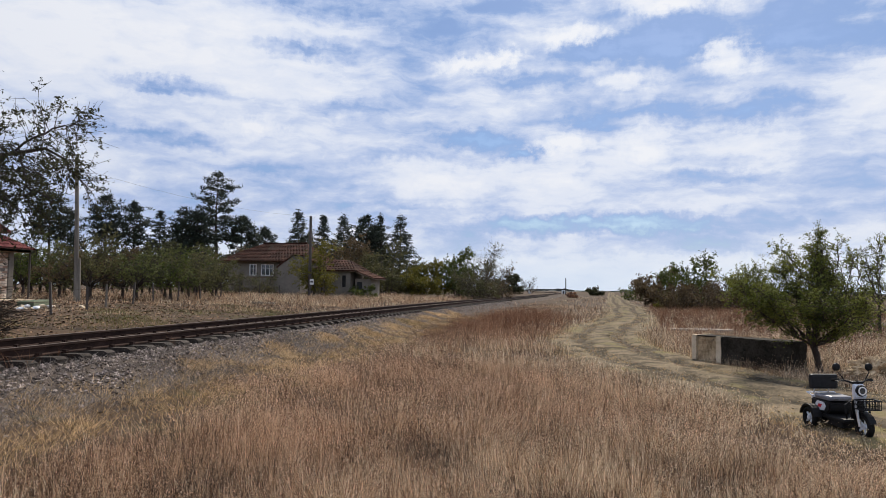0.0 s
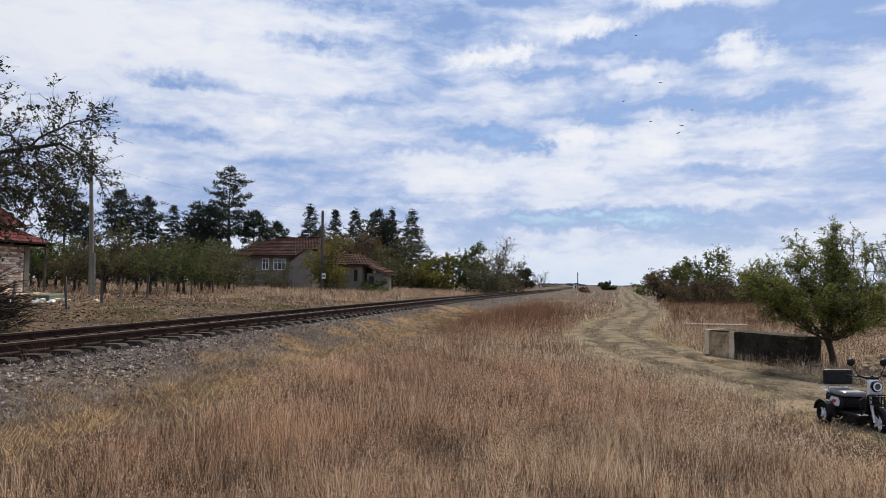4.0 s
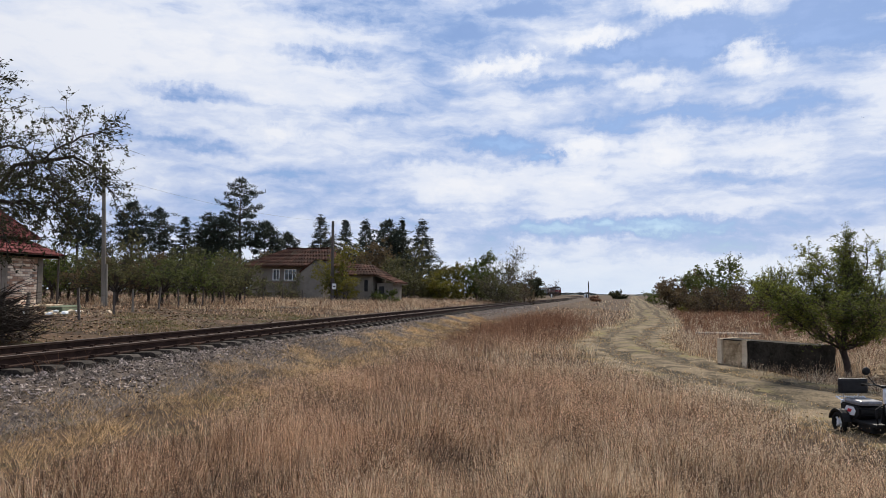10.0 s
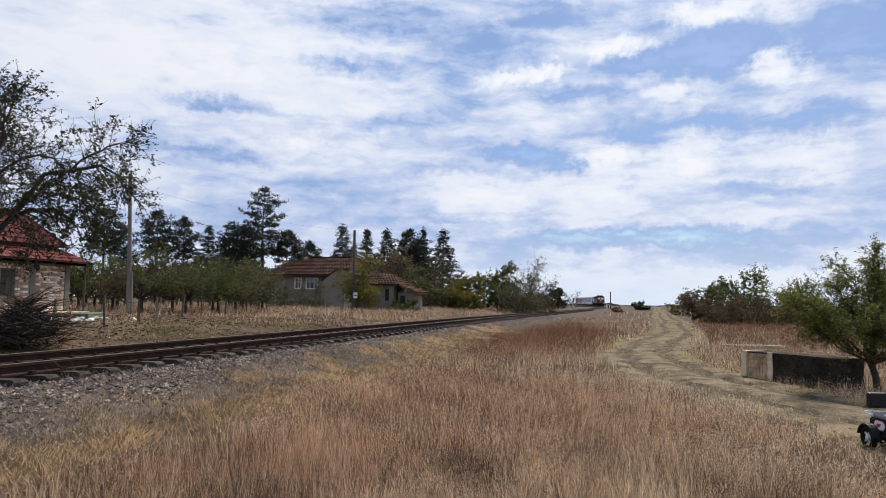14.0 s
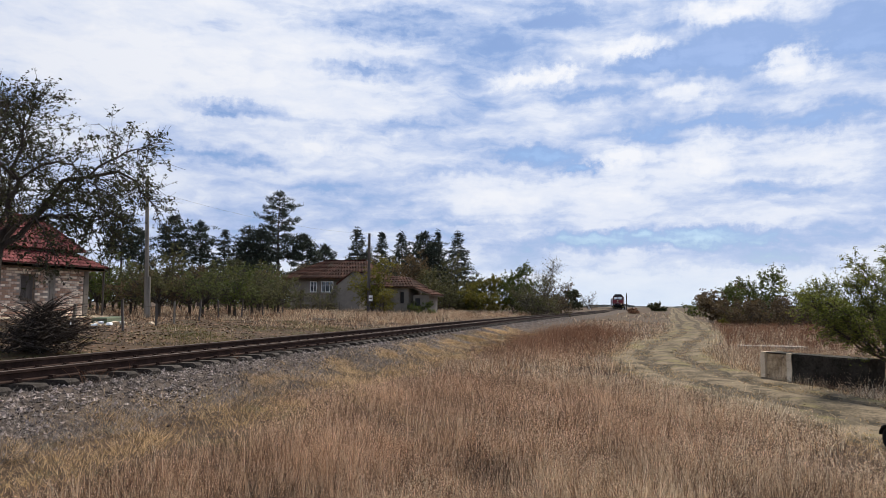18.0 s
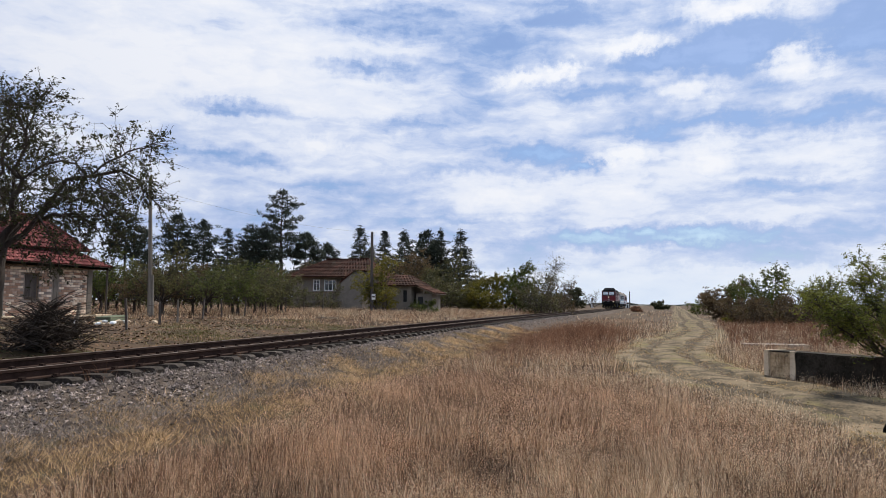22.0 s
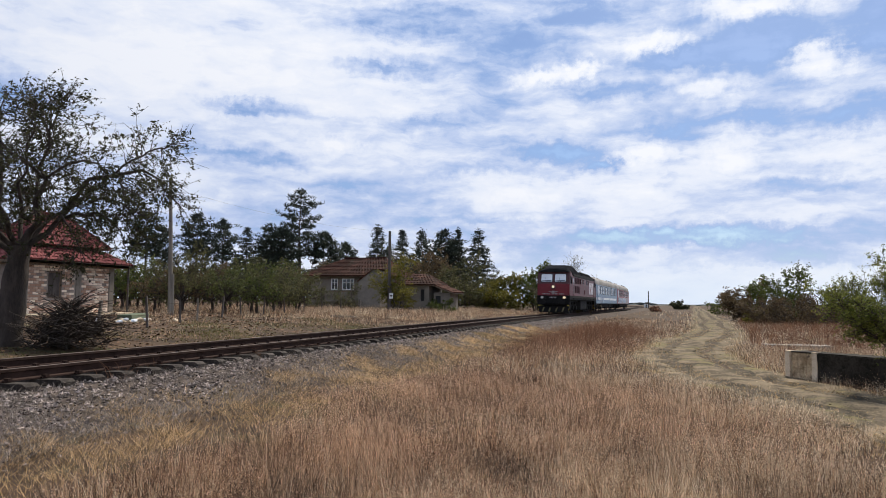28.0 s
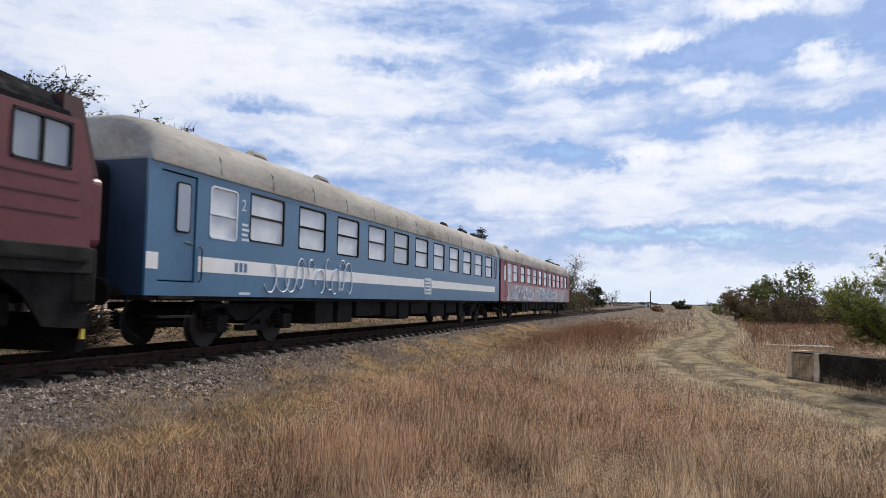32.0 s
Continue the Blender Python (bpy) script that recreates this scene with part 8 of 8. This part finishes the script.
def plant_all():
    # old apple tree beside the rails: right, away, up
    apple = (
        (((0.15, 0, 2.2), (0.45, 0.1, 3.2), (0.52, 0.2, 4.4), (0.35, 0.1, 5.7)), 0.16), (((0.5, 0.1, 4.6), (0.8, 0, 5.3), (1.3, -0.2, 5.95)), 0.06),
        (((0.5, 0.1, 3.6), (1.0, 0.2, 4.25), (1.7, 0.3, 4.3), (2.2, 0.3, 3.8)), 0.07), (((0.15, 0, 2.2), (0.9, 0.3, 2.9), (1.6, 0.5, 3.9), (2.5, 0.6, 4.25), (3.2, 0.5, 3.9), (3.6, 0.4, 3.2)), 0.13),
        (((0.8, 0.3, 2.9), (1.7, -0.2, 3.05), (2.4, -0.4, 2.9), (2.8, -0.5, 2.4)), 0.085), (((2.0, 0.55, 4.1), (2.7, 0.2, 4.45), (3.3, 0, 4.65), (3.7, -0.1, 4.5)), 0.05),
        (((0, 0, 2.1), (-0.8, 0.2, 3.0), (-1.6, 0.3, 4.2), (-2.6, 0.3, 4.9)), 0.13), (((0, 0, 2.1), (-1.0, -0.5, 2.6), (-2.2, -0.8, 3.0), (-3.3, -0.9, 2.6)), 0.11),
        (((-0.4, 0.1, 2.7), (-0.6, 0.4, 4.0), (-0.9, 0.6, 5.3), (-0.7, 0.6, 6.0)), 0.10), (((0.1, 0, 2.2), (0.3, -1.0, 3.0), (0.5, -1.9, 3.9), (0.9, -2.6, 3.9)), 0.11),
        (((0.1, -0.1, 2.2), (-0.6, -1.1, 3.2), (-1.0, -2.0, 4.2), (-1.3, -2.6, 4.0)), 0.10), (((0.1, 0.1, 2.2), (0.4, 1.1, 3.1), (0.8, 2.1, 4.0), (1.4, 2.8, 3.9)), 0.10),
        (((0, 0.1, 2.2), (-0.5, 1.2, 3.3), (-1.0, 2.2, 4.2), (-1.5, 2.8, 4.2)), 0.10), (((0.3, -0.2, 2.9), (0.6, -0.8, 4.2), (0.9, -1.0, 5.3)), 0.07), (((0.2, 0.2, 2.9), (0.1, 0.9, 4.5), (0.2, 1.0, 5.7)), 0.07),
        (((1.4, 0.4, 3.6), (1.7, 0.1, 3.3), (2.3, -0.2, 3.4), (3.1, -0.2, 2.9)), 0.05), (((-0.9, 0.2, 3.1), (-1.7, -0.3, 3.9), (-2.4, -0.5, 4.2)), 0.07), (((1.2, -0.2, 2.95), (1.6, -0.7, 2.7), (2.1, -0.9, 1.9)), 0.04), (((2.2, 0.4, 4.0), (2.5, 0, 3.3), (2.7, -0.2, 2.6)), 0.04),
        (((0.5, 0.15, 3.9), (-0.2, -0.3, 4.7), (-0.9, -0.5, 5.4)), 0.07),
    )
    crown_tree("apple_tree", -14.2, 12.6, 12, "old spreading apple tree with sparse dark leaves", "tree", "leaf_dark", "bark",
               (((-0.12, 0, -0.15), (-0.02, 0, 0.6), (0.05, 0, 1.3), (0.15, 0, 2.3)), 0.42, 0.22), [(p, r * 0.62) for p, r in apple], (13.0, 1.0), (5, 0.38), 22000, 0.043, 0.03, yaw=17, hang=-0.09, inner=0.12, thick=0.0095)
    # fruit tree beside the road: leafy on one side, thinner on the other
    crown = fan(5, 30, (0.0, 0.0, 0.62), (-0.36, 0, 1.75), (1.85, 1.6, 1.20), -0.36, 0.026)
    crown += [(((0, 0, 0.6), (0.2, 0.1, 1.7), (0.35, 0.3, 2.9)), 0.018), (((0, 0, 0.6), (0.2, 0, 1.9), (0.25, 0, 3.2)), 0.016), (((0, 0, 0.6), (0.5, 0.2, 1.7), (0.8, 0.2, 3.0)), 0.022), (((0, 0, 0.6), (0.0, -0.3, 1.7), (-0.9, -0.3, 2.8)), 0.018)]
    crown_tree("plum_tree", 5.45, 17.75, 5, "bushy fruit tree with yellow-green autumn leaves", "tree", "leaf_plum", "bark",
               (((0.16, 0, -0.1), (0.10, 0, 0.3), (0.0, 0, 0.68)), 0.075, 0.07), crown, (15.0, 0.52), (6, 0.18), 42000, 0.026, 0.025, yaw=11, hang=0.03, inner=0.42, thick=0.0062, light_side=0.05)
    crown_tree("young_tree", 11.3, 32.7, 7, "thin young tree with pale green leaves", "tree", "leaf_plum", "bark", (((0, 0, -0.1), (0.05, 0, 0.5), (0.0, 0, 0.9)), 0.11, 0.08),
               fan(7, 13, (0, 0, 0.8), (0.1, 0, 2.1), (0.95, 0.95, 1.5), -0.2, 0.035), (9.0, 0.5), (4, 0.2), 5000, 0.042, 0.04, yaw=11, thick=0.010)
    crown_tree("young_tree", 13.2, 34.1, 9, "slender half-bare young tree", "tree", "leaf_plum", "bark", (((0, 0, -0.1), (0.0, 0, 0.8), (0.05, 0, 1.6)), 0.09, 0.06),
               fan(9, 13, (0, 0, 1.3), (0.0, 0, 3.0), (1.2, 1.1, 1.6), -0.3, 0.03), (8.0, 0.5), (4, 0.22), 2600, 0.045, 0.04, yaw=11, thick=0.010)
    shrubs = (
        # x, y, seed, half width, height, stems, leaf, leaves, leaf size, label
        (12.6, 78.5, 31, 2.7, 5.6, 20, "leaf_green", 8500, 0.085, "large olive hawthorn at the field's edge"),
        (10.6, 92.0, 32, 2.6, 4.3, 18, "leaf_brown", 7500, 0.11, "dark brownish thicket beyond the road"),
        (9.7, 71.0, 33, 1.9, 2.7, 22, "leaf_brown", 3200, 0.07, "bare brownish thicket beyond the road"),
        (12.4, 72.0, 34, 2.1, 3.0, 24, "leaf_brown", 3200, 0.07, "bare brownish thicket beyond the road"),
        (15.2, 74.0, 30, 1.9, 3.0, 20, "leaf_brown", 3200, 0.07, "bare brownish thicket beyond the road"),
        (8.6, 72.5, 29, 0.8, 1.2, 9, "leaf_yellow", 1600, 0.06, "small yellow bush by the road"),
        (10.6, 134.0, 35, 1.9, 3.2, 9, "leaf_green", 900, 0.12, "small pale shrub by the road"),
        (7.2, 260, 36, 2.6, 3.2, 8, "leaf_dark", 1500, 0.25, "small dark bush far down the road"),
        (-0.6, 170, 37, 1.3, 1.3, 8, "weed", 700, 0.18, "rust-brown shrub on the far verge"),
        (-17.4, 83, 41, 2.3, 4.4, 14, "leaf_yellow", 8000, 0.09, "large yellow-green shrub beside the track"),
        (-20.7, 86, 42, 2.5, 4.4, 14, "leaf_olive", 7000, 0.09, "large olive shrub beside the track"),
        (-13.9, 85, 43, 1.8, 5.9, 14, "leaf_green", 8500, 0.09, "tall green shrub beside the track"),
        (-10.6, 79, 44, 2.4, 4.6, 26, "leaf_olive", 3500, 0.07, "half-bare grey-green willow bush beside the track"),
        (-11.6, 89, 45, 3.4, 6.8, 30, "leaf_olive", 700, 0.08, "tall bare willow bush beside the track"),
        (-8.9, 84, 40, 2.2, 4.2, 18, "leaf_brown", 1500, 0.08, "bare brown bush beside the track"),
        (-23.2, 61.5, 46, 1.55, 5.0, 15, "leaf_yellow", 6500, 0.065, "yellow-green bush in front of the shed"),
        (-13.8, 150, 47, 2.6, 4.0, 10, "leaf_dark", 3800, 0.18, "dark round tree beside the far track"),
        (-17.5, 150, 48, 2.8, 3.0, 10, "leaf_olive", 2400, 0.18, "low dark shrubs beside the far track"),
        (-11.5, 185, 49, 1.9, 4.2, 10, "leaf_brown", 120, 0.12, "small bare tree by the far track"),
        (-31.6, 61.0, 50, 1.5, 2.0, 12, "leaf_olive", 900, 0.06, "low twiggy shrubs before the old house"),
        (-27.6, 60.0, 51, 1.4, 2.5, 14, "leaf_olive", 1200, 0.06, "low twiggy shrubs before the old house"),
        (-34.4, 59.0, 52, 1.6, 2.4, 14, "leaf_brown", 900, 0.06, "low twiggy shrubs before the old house"),
        (-19.2, 63.0, 53, 1.3, 1.3, 10, "leaf_green", 1500, 0.06, "low green weeds before the shed"),
        (-26.5, 78.0, 54, 3.2, 6.8, 18, "leaf_brown", 6500, 0.10, "rust-tinged tree behind the shed"),
        (-22.5, 82.0, 55, 3.0, 6.4, 16, "leaf_olive", 5500, 0.10, "dull olive tree behind the shed"),
        (-40.0, 100.0, 56, 2.6, 9.8, 18, "leaf_olive", 500, 0.10, "pale bare tree behind the old house"),
    )
    for x, y, seed, half, high, stems, leaf, count, size, label in shrubs:
        far = math.hypot(x, y)
        limbs = fan(seed, stems, (0, 0, -0.05), (0, 0, high * 0.52), (half * 1.2, half * 1.2, high * 0.5), -0.62, 0.018 + 0.004 * high, foot=0.4 * half)
        crown_tree("shrub", x, y, seed, label, "shrub", leaf, "twig", None, limbs, (17.0 / max(high, 2.0), 0.28 * high), (3, 0.14 * high), count, size * 1.4, size, hang=0.02, inner=0.04, thick=0.004 + far * 0.00011)
    # orchard between hut and house
    rng = random.Random(77)
    kinds = (("leaf_olive", 2600), ("leaf_hedge", 2200), ("leaf_brown", 1300), ("leaf_hedge", 3200), ("leaf_green", 2200))
    for k in range(30):
        az = 28.0 + 14.5 * (k + rng.random() * 0.9) / 30
        r = rng.uniform(44, 66)
        x, y = -math.sin(radians(az)) * r, math.cos(radians(az)) * r
        if -38 < x < -26 and y > 57:
            continue
        high = rng.uniform(2.6, 3.9) * (1.05 if az > 36 else 1.0)
        leaf, count = kinds[(k * 3 + (az > 37) * 3) % 5]
        limbs = fan(100 + k, 11, (0, 0, 0.7), (rng.uniform(-0.3, 0.3), 0, high * 0.58), (1.7, 1.6, high * 0.42), -0.35, 0.05)
        crown_tree("orchard_tree", x, y, 100 + k, "neglected orchard tree with dull autumn leaves" if count > 1000 else "nearly bare brown orchard tree", "tree", leaf, "bark",
                   (((0.0, 0, -0.1), (rng.uniform(-0.1, 0.1), 0, 0.4), (0, 0, 0.8)), 0.11, 0.08), limbs, (4.2, 0.95), (3, 0.45), int(count * (1.3 if az > 37 else 0.9)), 0.072, 0.05, thick=0.011)
    # pines behind
    for k, (az, r, h, w, cf, spire) in enumerate((
            (28.5, 112, 18.0, 3.3, 0.42, False), (30.8, 113, 12.5, 3.0, 0.3, False), (26.6, 114, 11.5, 2.6, 0.3, False), (29.9, 108, 11.5, 2.6, 0.25, False),
            (36.3, 110, 13.2, 2.2, 0.5, False), (34.4, 112, 12.8, 2.0, 0.35, False), (32.6, 115, 12.0, 2.5, 0.2, True), (39.9, 108, 13.0, 2.4, 0.5, False), (38.6, 116, 11.2, 2.2, 0.4, False),
            (22.3, 116, 13.2, 2.9, 0.1, True), (20.3, 122, 13.0, 2.8, 0.1, True), (18.7, 118, 12.9, 3.0, 0.1, True), (24.8, 122, 10.6, 2.2, 0.2, False), (21.4, 126, 10.5, 2.6, 0.1, True),
            (16.9, 116, 12.4, 2.5, 0.12, False), (15.7, 118, 13.2, 2.2, 0.1, True), (14.1, 116, 12.9, 3.4, 0.08, True), (16.2, 122, 11.2, 2.4, 0.1, False))):
        x, y = -math.sin(radians(az)) * r, math.cos(radians(az)) * r
        conifer("pine_tree" if not spire else "spruce_tree", x, y, 200 + k, h, w, "tall dark pine with a ragged crown" if not spire else "tall dark pointed spruce tree", cf, 19, 0.85 if not spire else 0.6, spire)
    # understorey that closes the gaps below the pines
    for k in range(26):
        az, r = 12.0 + 34 * (k + rng.random()) / 26, rng.uniform(90, 104)
        x, y = -math.sin(radians(az)) * r, math.cos(radians(az)) * r
        if (-38 < x < -18 and y < 80) or az < 15.5 or az > 36.5:
            continue
        high = rng.uniform(4.5, 6.5)
        limbs = fan(300 + k, 9, (0, 0, 0), (0, 0, high * 0.5), (2.6, 2.4, high * 0.5), -0.3, 0.06, foot=0.6)
        crown_tree("shrub", x, y, 300 + k, "dense dark shrub below the pines", "shrub", ("leaf_dark", "leaf_olive", "leaf_brown")[k % 3], "twig", None, limbs, (3.0, 1.4), (2, 0.7), 2400, 0.17, 0.15, thick=0.016)
    # distant woods along the horizon
    g = np.random.default_rng(9)
    n = 900
    a = np.radians(g.uniform(-34, 20, n))
    r = g.uniform(900, 1600, n)
    x, y = -np.sin(a) * r, np.cos(a) * r
    h = g.uniform(1.5, 4.5, n) * np.clip(0.55 + 0.6 * np.sin(np.degrees(a) * 0.9), 0.2, 1.2)
    base = np.array([(-1, 0, 0), (1, 0, 0), (0.7, 0, 0.8), (0.1, 0, 1.0), (-0.6, 0, 0.75), (0, 1, 0), (0, -1, 0)], float)
    tri = np.array([(0, 1, 2), (0, 2, 3), (0, 3, 4), (5, 1, 3), (6, 0, 3), (5, 3, 0), (6, 3, 1)])
    v = base[None] * np.stack([g.uniform(4, 16, n), g.uniform(4, 9, n), h], -1)[:, None] + np.stack([x, y, np.full(n, 0.0)], -1)[:, None]
    tagged(raw("far_woods", v.reshape(-1, 3), (tri[None] + (np.arange(n) * 7)[:, None, None]).reshape(-1, 3), "far_wood"), "distant dark woods along the horizon", "woods", kind="stuff")


def build_far_things():
    x, y = -6.8, 300.0
    hut = tagged(empty("white_hut", pose(-3.9, 262.0, gz(-3.9, 262.0))), "small distant white hut beside the track", "hut")
    part("wall", slab(-0.75, 0.75, -0.7, 0.7, -0.2, 1.5), "white", hut)
    part("roof", extruded(((-0.9, 1.5), (0.9, 1.5), (0, 1.9)), "y", -0.8, 0.8), "tile_old", hut)
    part("doorway", slab(-0.25, 0.25, -0.72, -0.69, 0.0, 1.2), "dark", hut)
    sig = tagged(empty("signal_post", pose(-12.2, 196.0, gz(-12.2, 196.0))), "small railway signal post with a white base", "signal")
    part("mast", bar([(0, 0, -0.2), (0, 0, 2.2)], 0.08, 6), "pole_dark", sig)
    part("head", slab(-0.25, 0.25, -0.1, 0.1, 1.9, 2.7, 0.05), "dark", sig)
    part("base_plate", slab(-0.3, 0.3, -0.2, 0.2, -0.1, 0.9), "white", sig)


# ---------------------------------------------------------------- all


build_ground()
build_roads()
build_track()
LOCO, LOCO_WHEELS = build_locomotive()
COACH_A, WHEELS_A = build_coach("blue", "blue passenger coach with white waist stripe and pale roof", True, None, "blue")
COACH_B, WHEELS_B = build_coach("coachred", "faded red passenger coach covered in grey spray paint", False, "coachgrey", "coachred")
build_brick_hut()
build_old_house()
build_shed()
build_scooter()
build_trough()
build_rock(6.5, 16.9, (0.85, 0.5, 0.34), 1.3, "pale broken lump of stone and concrete in the weeds")
build_poles()
build_fences()
build_brush_pile()
build_yard()
plant_all()
build_far_things()
build_grass()

# front of the train along the track, seconds and metres
RUN = ((0.0, 540.0), (10.0, 352.0), (11.0, 334.0), (13.0, 298.0), (14.5, 273.0), (17.0, 234.0), (19.0, 204.0), (21.0, 173.0), (23.0, 141.0), (25.0, 110.5), (26.0, 95.5),
       (27.5, 72.8), (28.0, 63.8), (28.5, 54.3), (29.0, 44.5), (29.5, 34.9), (30.0, 25.6), (30.5, 16.5), (31.0, 7.3), (31.5, -2.2), (32.0, -11.7))


def front_at(t):
    return float(np.interp(t, [r[0] for r in RUN], [np.interp(r[1], _ty, _ts) for r in RUN]))


def build_bird():
    bird = tagged(empty("bird"), "small dark bird gliding high over the field", "bird", "birds in loose flight")
    part("body", bar([(0, -0.22, 0), (0, -0.12, 0.02), (0, 0.08, 0.02), (0, 0.24, 0.0)], [0.02, 0.06, 0.06, 0.015], 6), "dark", bird)
    for side in (-1, 1):
        bm = bmesh.new()
        pts = [(0, -0.10), (side * 0.28, -0.06), (side * 0.6, 0.06), (side * 0.3, 0.09), (0, 0.12)]
        lo = [bm.verts.new((px, py, 0.02 + abs(px) * 0.18)) for px, py in pts]
        hi = [bm.verts.new((px, py, 0.035 + abs(px) * 0.18)) for px, py in pts]
        bm.faces.new(lo[::-1])
        bm.faces.new(hi)
        for i in range(5):
            bm.faces.new((lo[i], lo[(i + 1) % 5], hi[(i + 1) % 5], hi[i]))
        part("wing", bm, "dark", bird)
    return bird


def fly(bird, way):
    """Moves a bird; way: seconds, degrees to the left of the track, degrees above the horizon. It recedes steadily."""
    def rate(a, b):
        return [(b[i] - a[i]) / (b[0] - a[0]) for i in (1, 2)]
    (v0, w0), (v1, w1) = (-8.6, -4.6), rate(way[-2], way[-1])
    t0, a0, e0 = way[0]
    t1, a1, e1 = way[-1]
    full = [(0.0, a0 - v0 * t0, e0 - w0 * t0)] + list(way) + [(t, a1 + v1 * (t - t1) * 0.8, max(e1 + w1 * (t - t1) * 0.3, 4.0)) for t in (9.0, 14.0, 20.0, 26.0, 32.0)]
    rows, k = [], len(way) * 1.7
    for t, a, e in full:
        r = 74 + 20 * t
        a, e = radians(a), radians(e)
        rows.append((t, pose(EYE[0] - math.sin(a) * math.cos(e) * r, EYE[1] + math.cos(a) * math.cos(e) * r, EYE[2] + math.sin(e) * r, -18 + 6 * math.sin(t * 1.3 + k), 22 * math.sin(t * 2.1 + k + a * 40), -32)))
    walk(bird, rows)


def motions():
    times = [0.5 * i for i in range(65)]
    for thing, back in ((LOCO, 10.1), (COACH_A, 34.4), (COACH_B, 61.7)):
        rows = []
        for t in times:
            x, y, turn = on_track(front_at(t) + back)
            rows.append((t, pose(x, y, RAIL_TOP, 0, 0, turn)))
        walk(thing, rows)
    first = build_bird()
    flock = [first] + [copy_thing(first, Matrix()) for _ in range(6)]
    fly(flock[0], ((1, 4.81, 21.64), (1.5, 0.77, 19.41), (2, -2.65, 17.21), (2.5, -5.18, 16.21), (3, -6.26, 15.39), (3.5, -6.65, 14.44), (5.5, -15.27, 10.72)))
    fly(flock[1], ((1.5, 1.78, 20.61), (2, -1.68, 18.35), (2.5, -3.2, 17.8), (3, -3.61, 17.79), (3.5, -4.14, 16.71), (5.5, -12.61, 12.91)))
    fly(flock[2], ((1, 9.86, 21.82), (1.5, 5.68, 19.28), (2, 0.78, 16.96), (2.5, -2.8, 15.39), (3, -4.47, 14.5), (3.5, -5.42, 13.38), (5.5, -15.26, 9.66)))
    fly(flock[3], ((1, 10.21, 20.2), (1.5, 5.9, 17.88), (2, 1.46, 16.09), (2.5, -1.84, 14.97), (3, -3.78, 13.81), (3.5, -4.95, 12.72), (5.5, -13.79, 9.54), (6.5, -15.08, 11.09)))
    fly(flock[4], ((1, 11.66, 19.72), (1.5, 7.25, 17.72), (2, 2.68, 15.96), (2.5, -0.68, 15.19), (3, -2.21, 14.54), (3.5, -3.36, 13.49), (5.5, -11.58, 11.53), (6.5, -16.5, 11.08)))
    fly(flock[5], ((2, 0.2, 20.2), (2.5, 0.35, 18.17), (3, -0.17, 16.47), (3.5, -1.03, 15.49), (5.5, -10.87, 11.36)))
    fly(flock[6], ((2, 1.92, 20.53), (3, -2.88, 20.38), (3.5, -3.24, 19.74), (5.5, -9.71, 17.28), (6, -13.01, 15.43), (6.5, -16.26, 13.67)))
    # wheels roll: the last stretch frame by frame
    steps = [0.0, 26.9] + [27.0 + i / FPS for i in range(151)]
    for wheels in (LOCO_WHEELS, WHEELS_A, WHEELS_B):
        for w in wheels:
            place = w.location.copy()
            r = place.z
            start = front_at(27.0)
            walk(w, [(t, pose(*place, math.degrees((start - front_at(max(t, 27.0))) / r))) for t in steps])


motions()
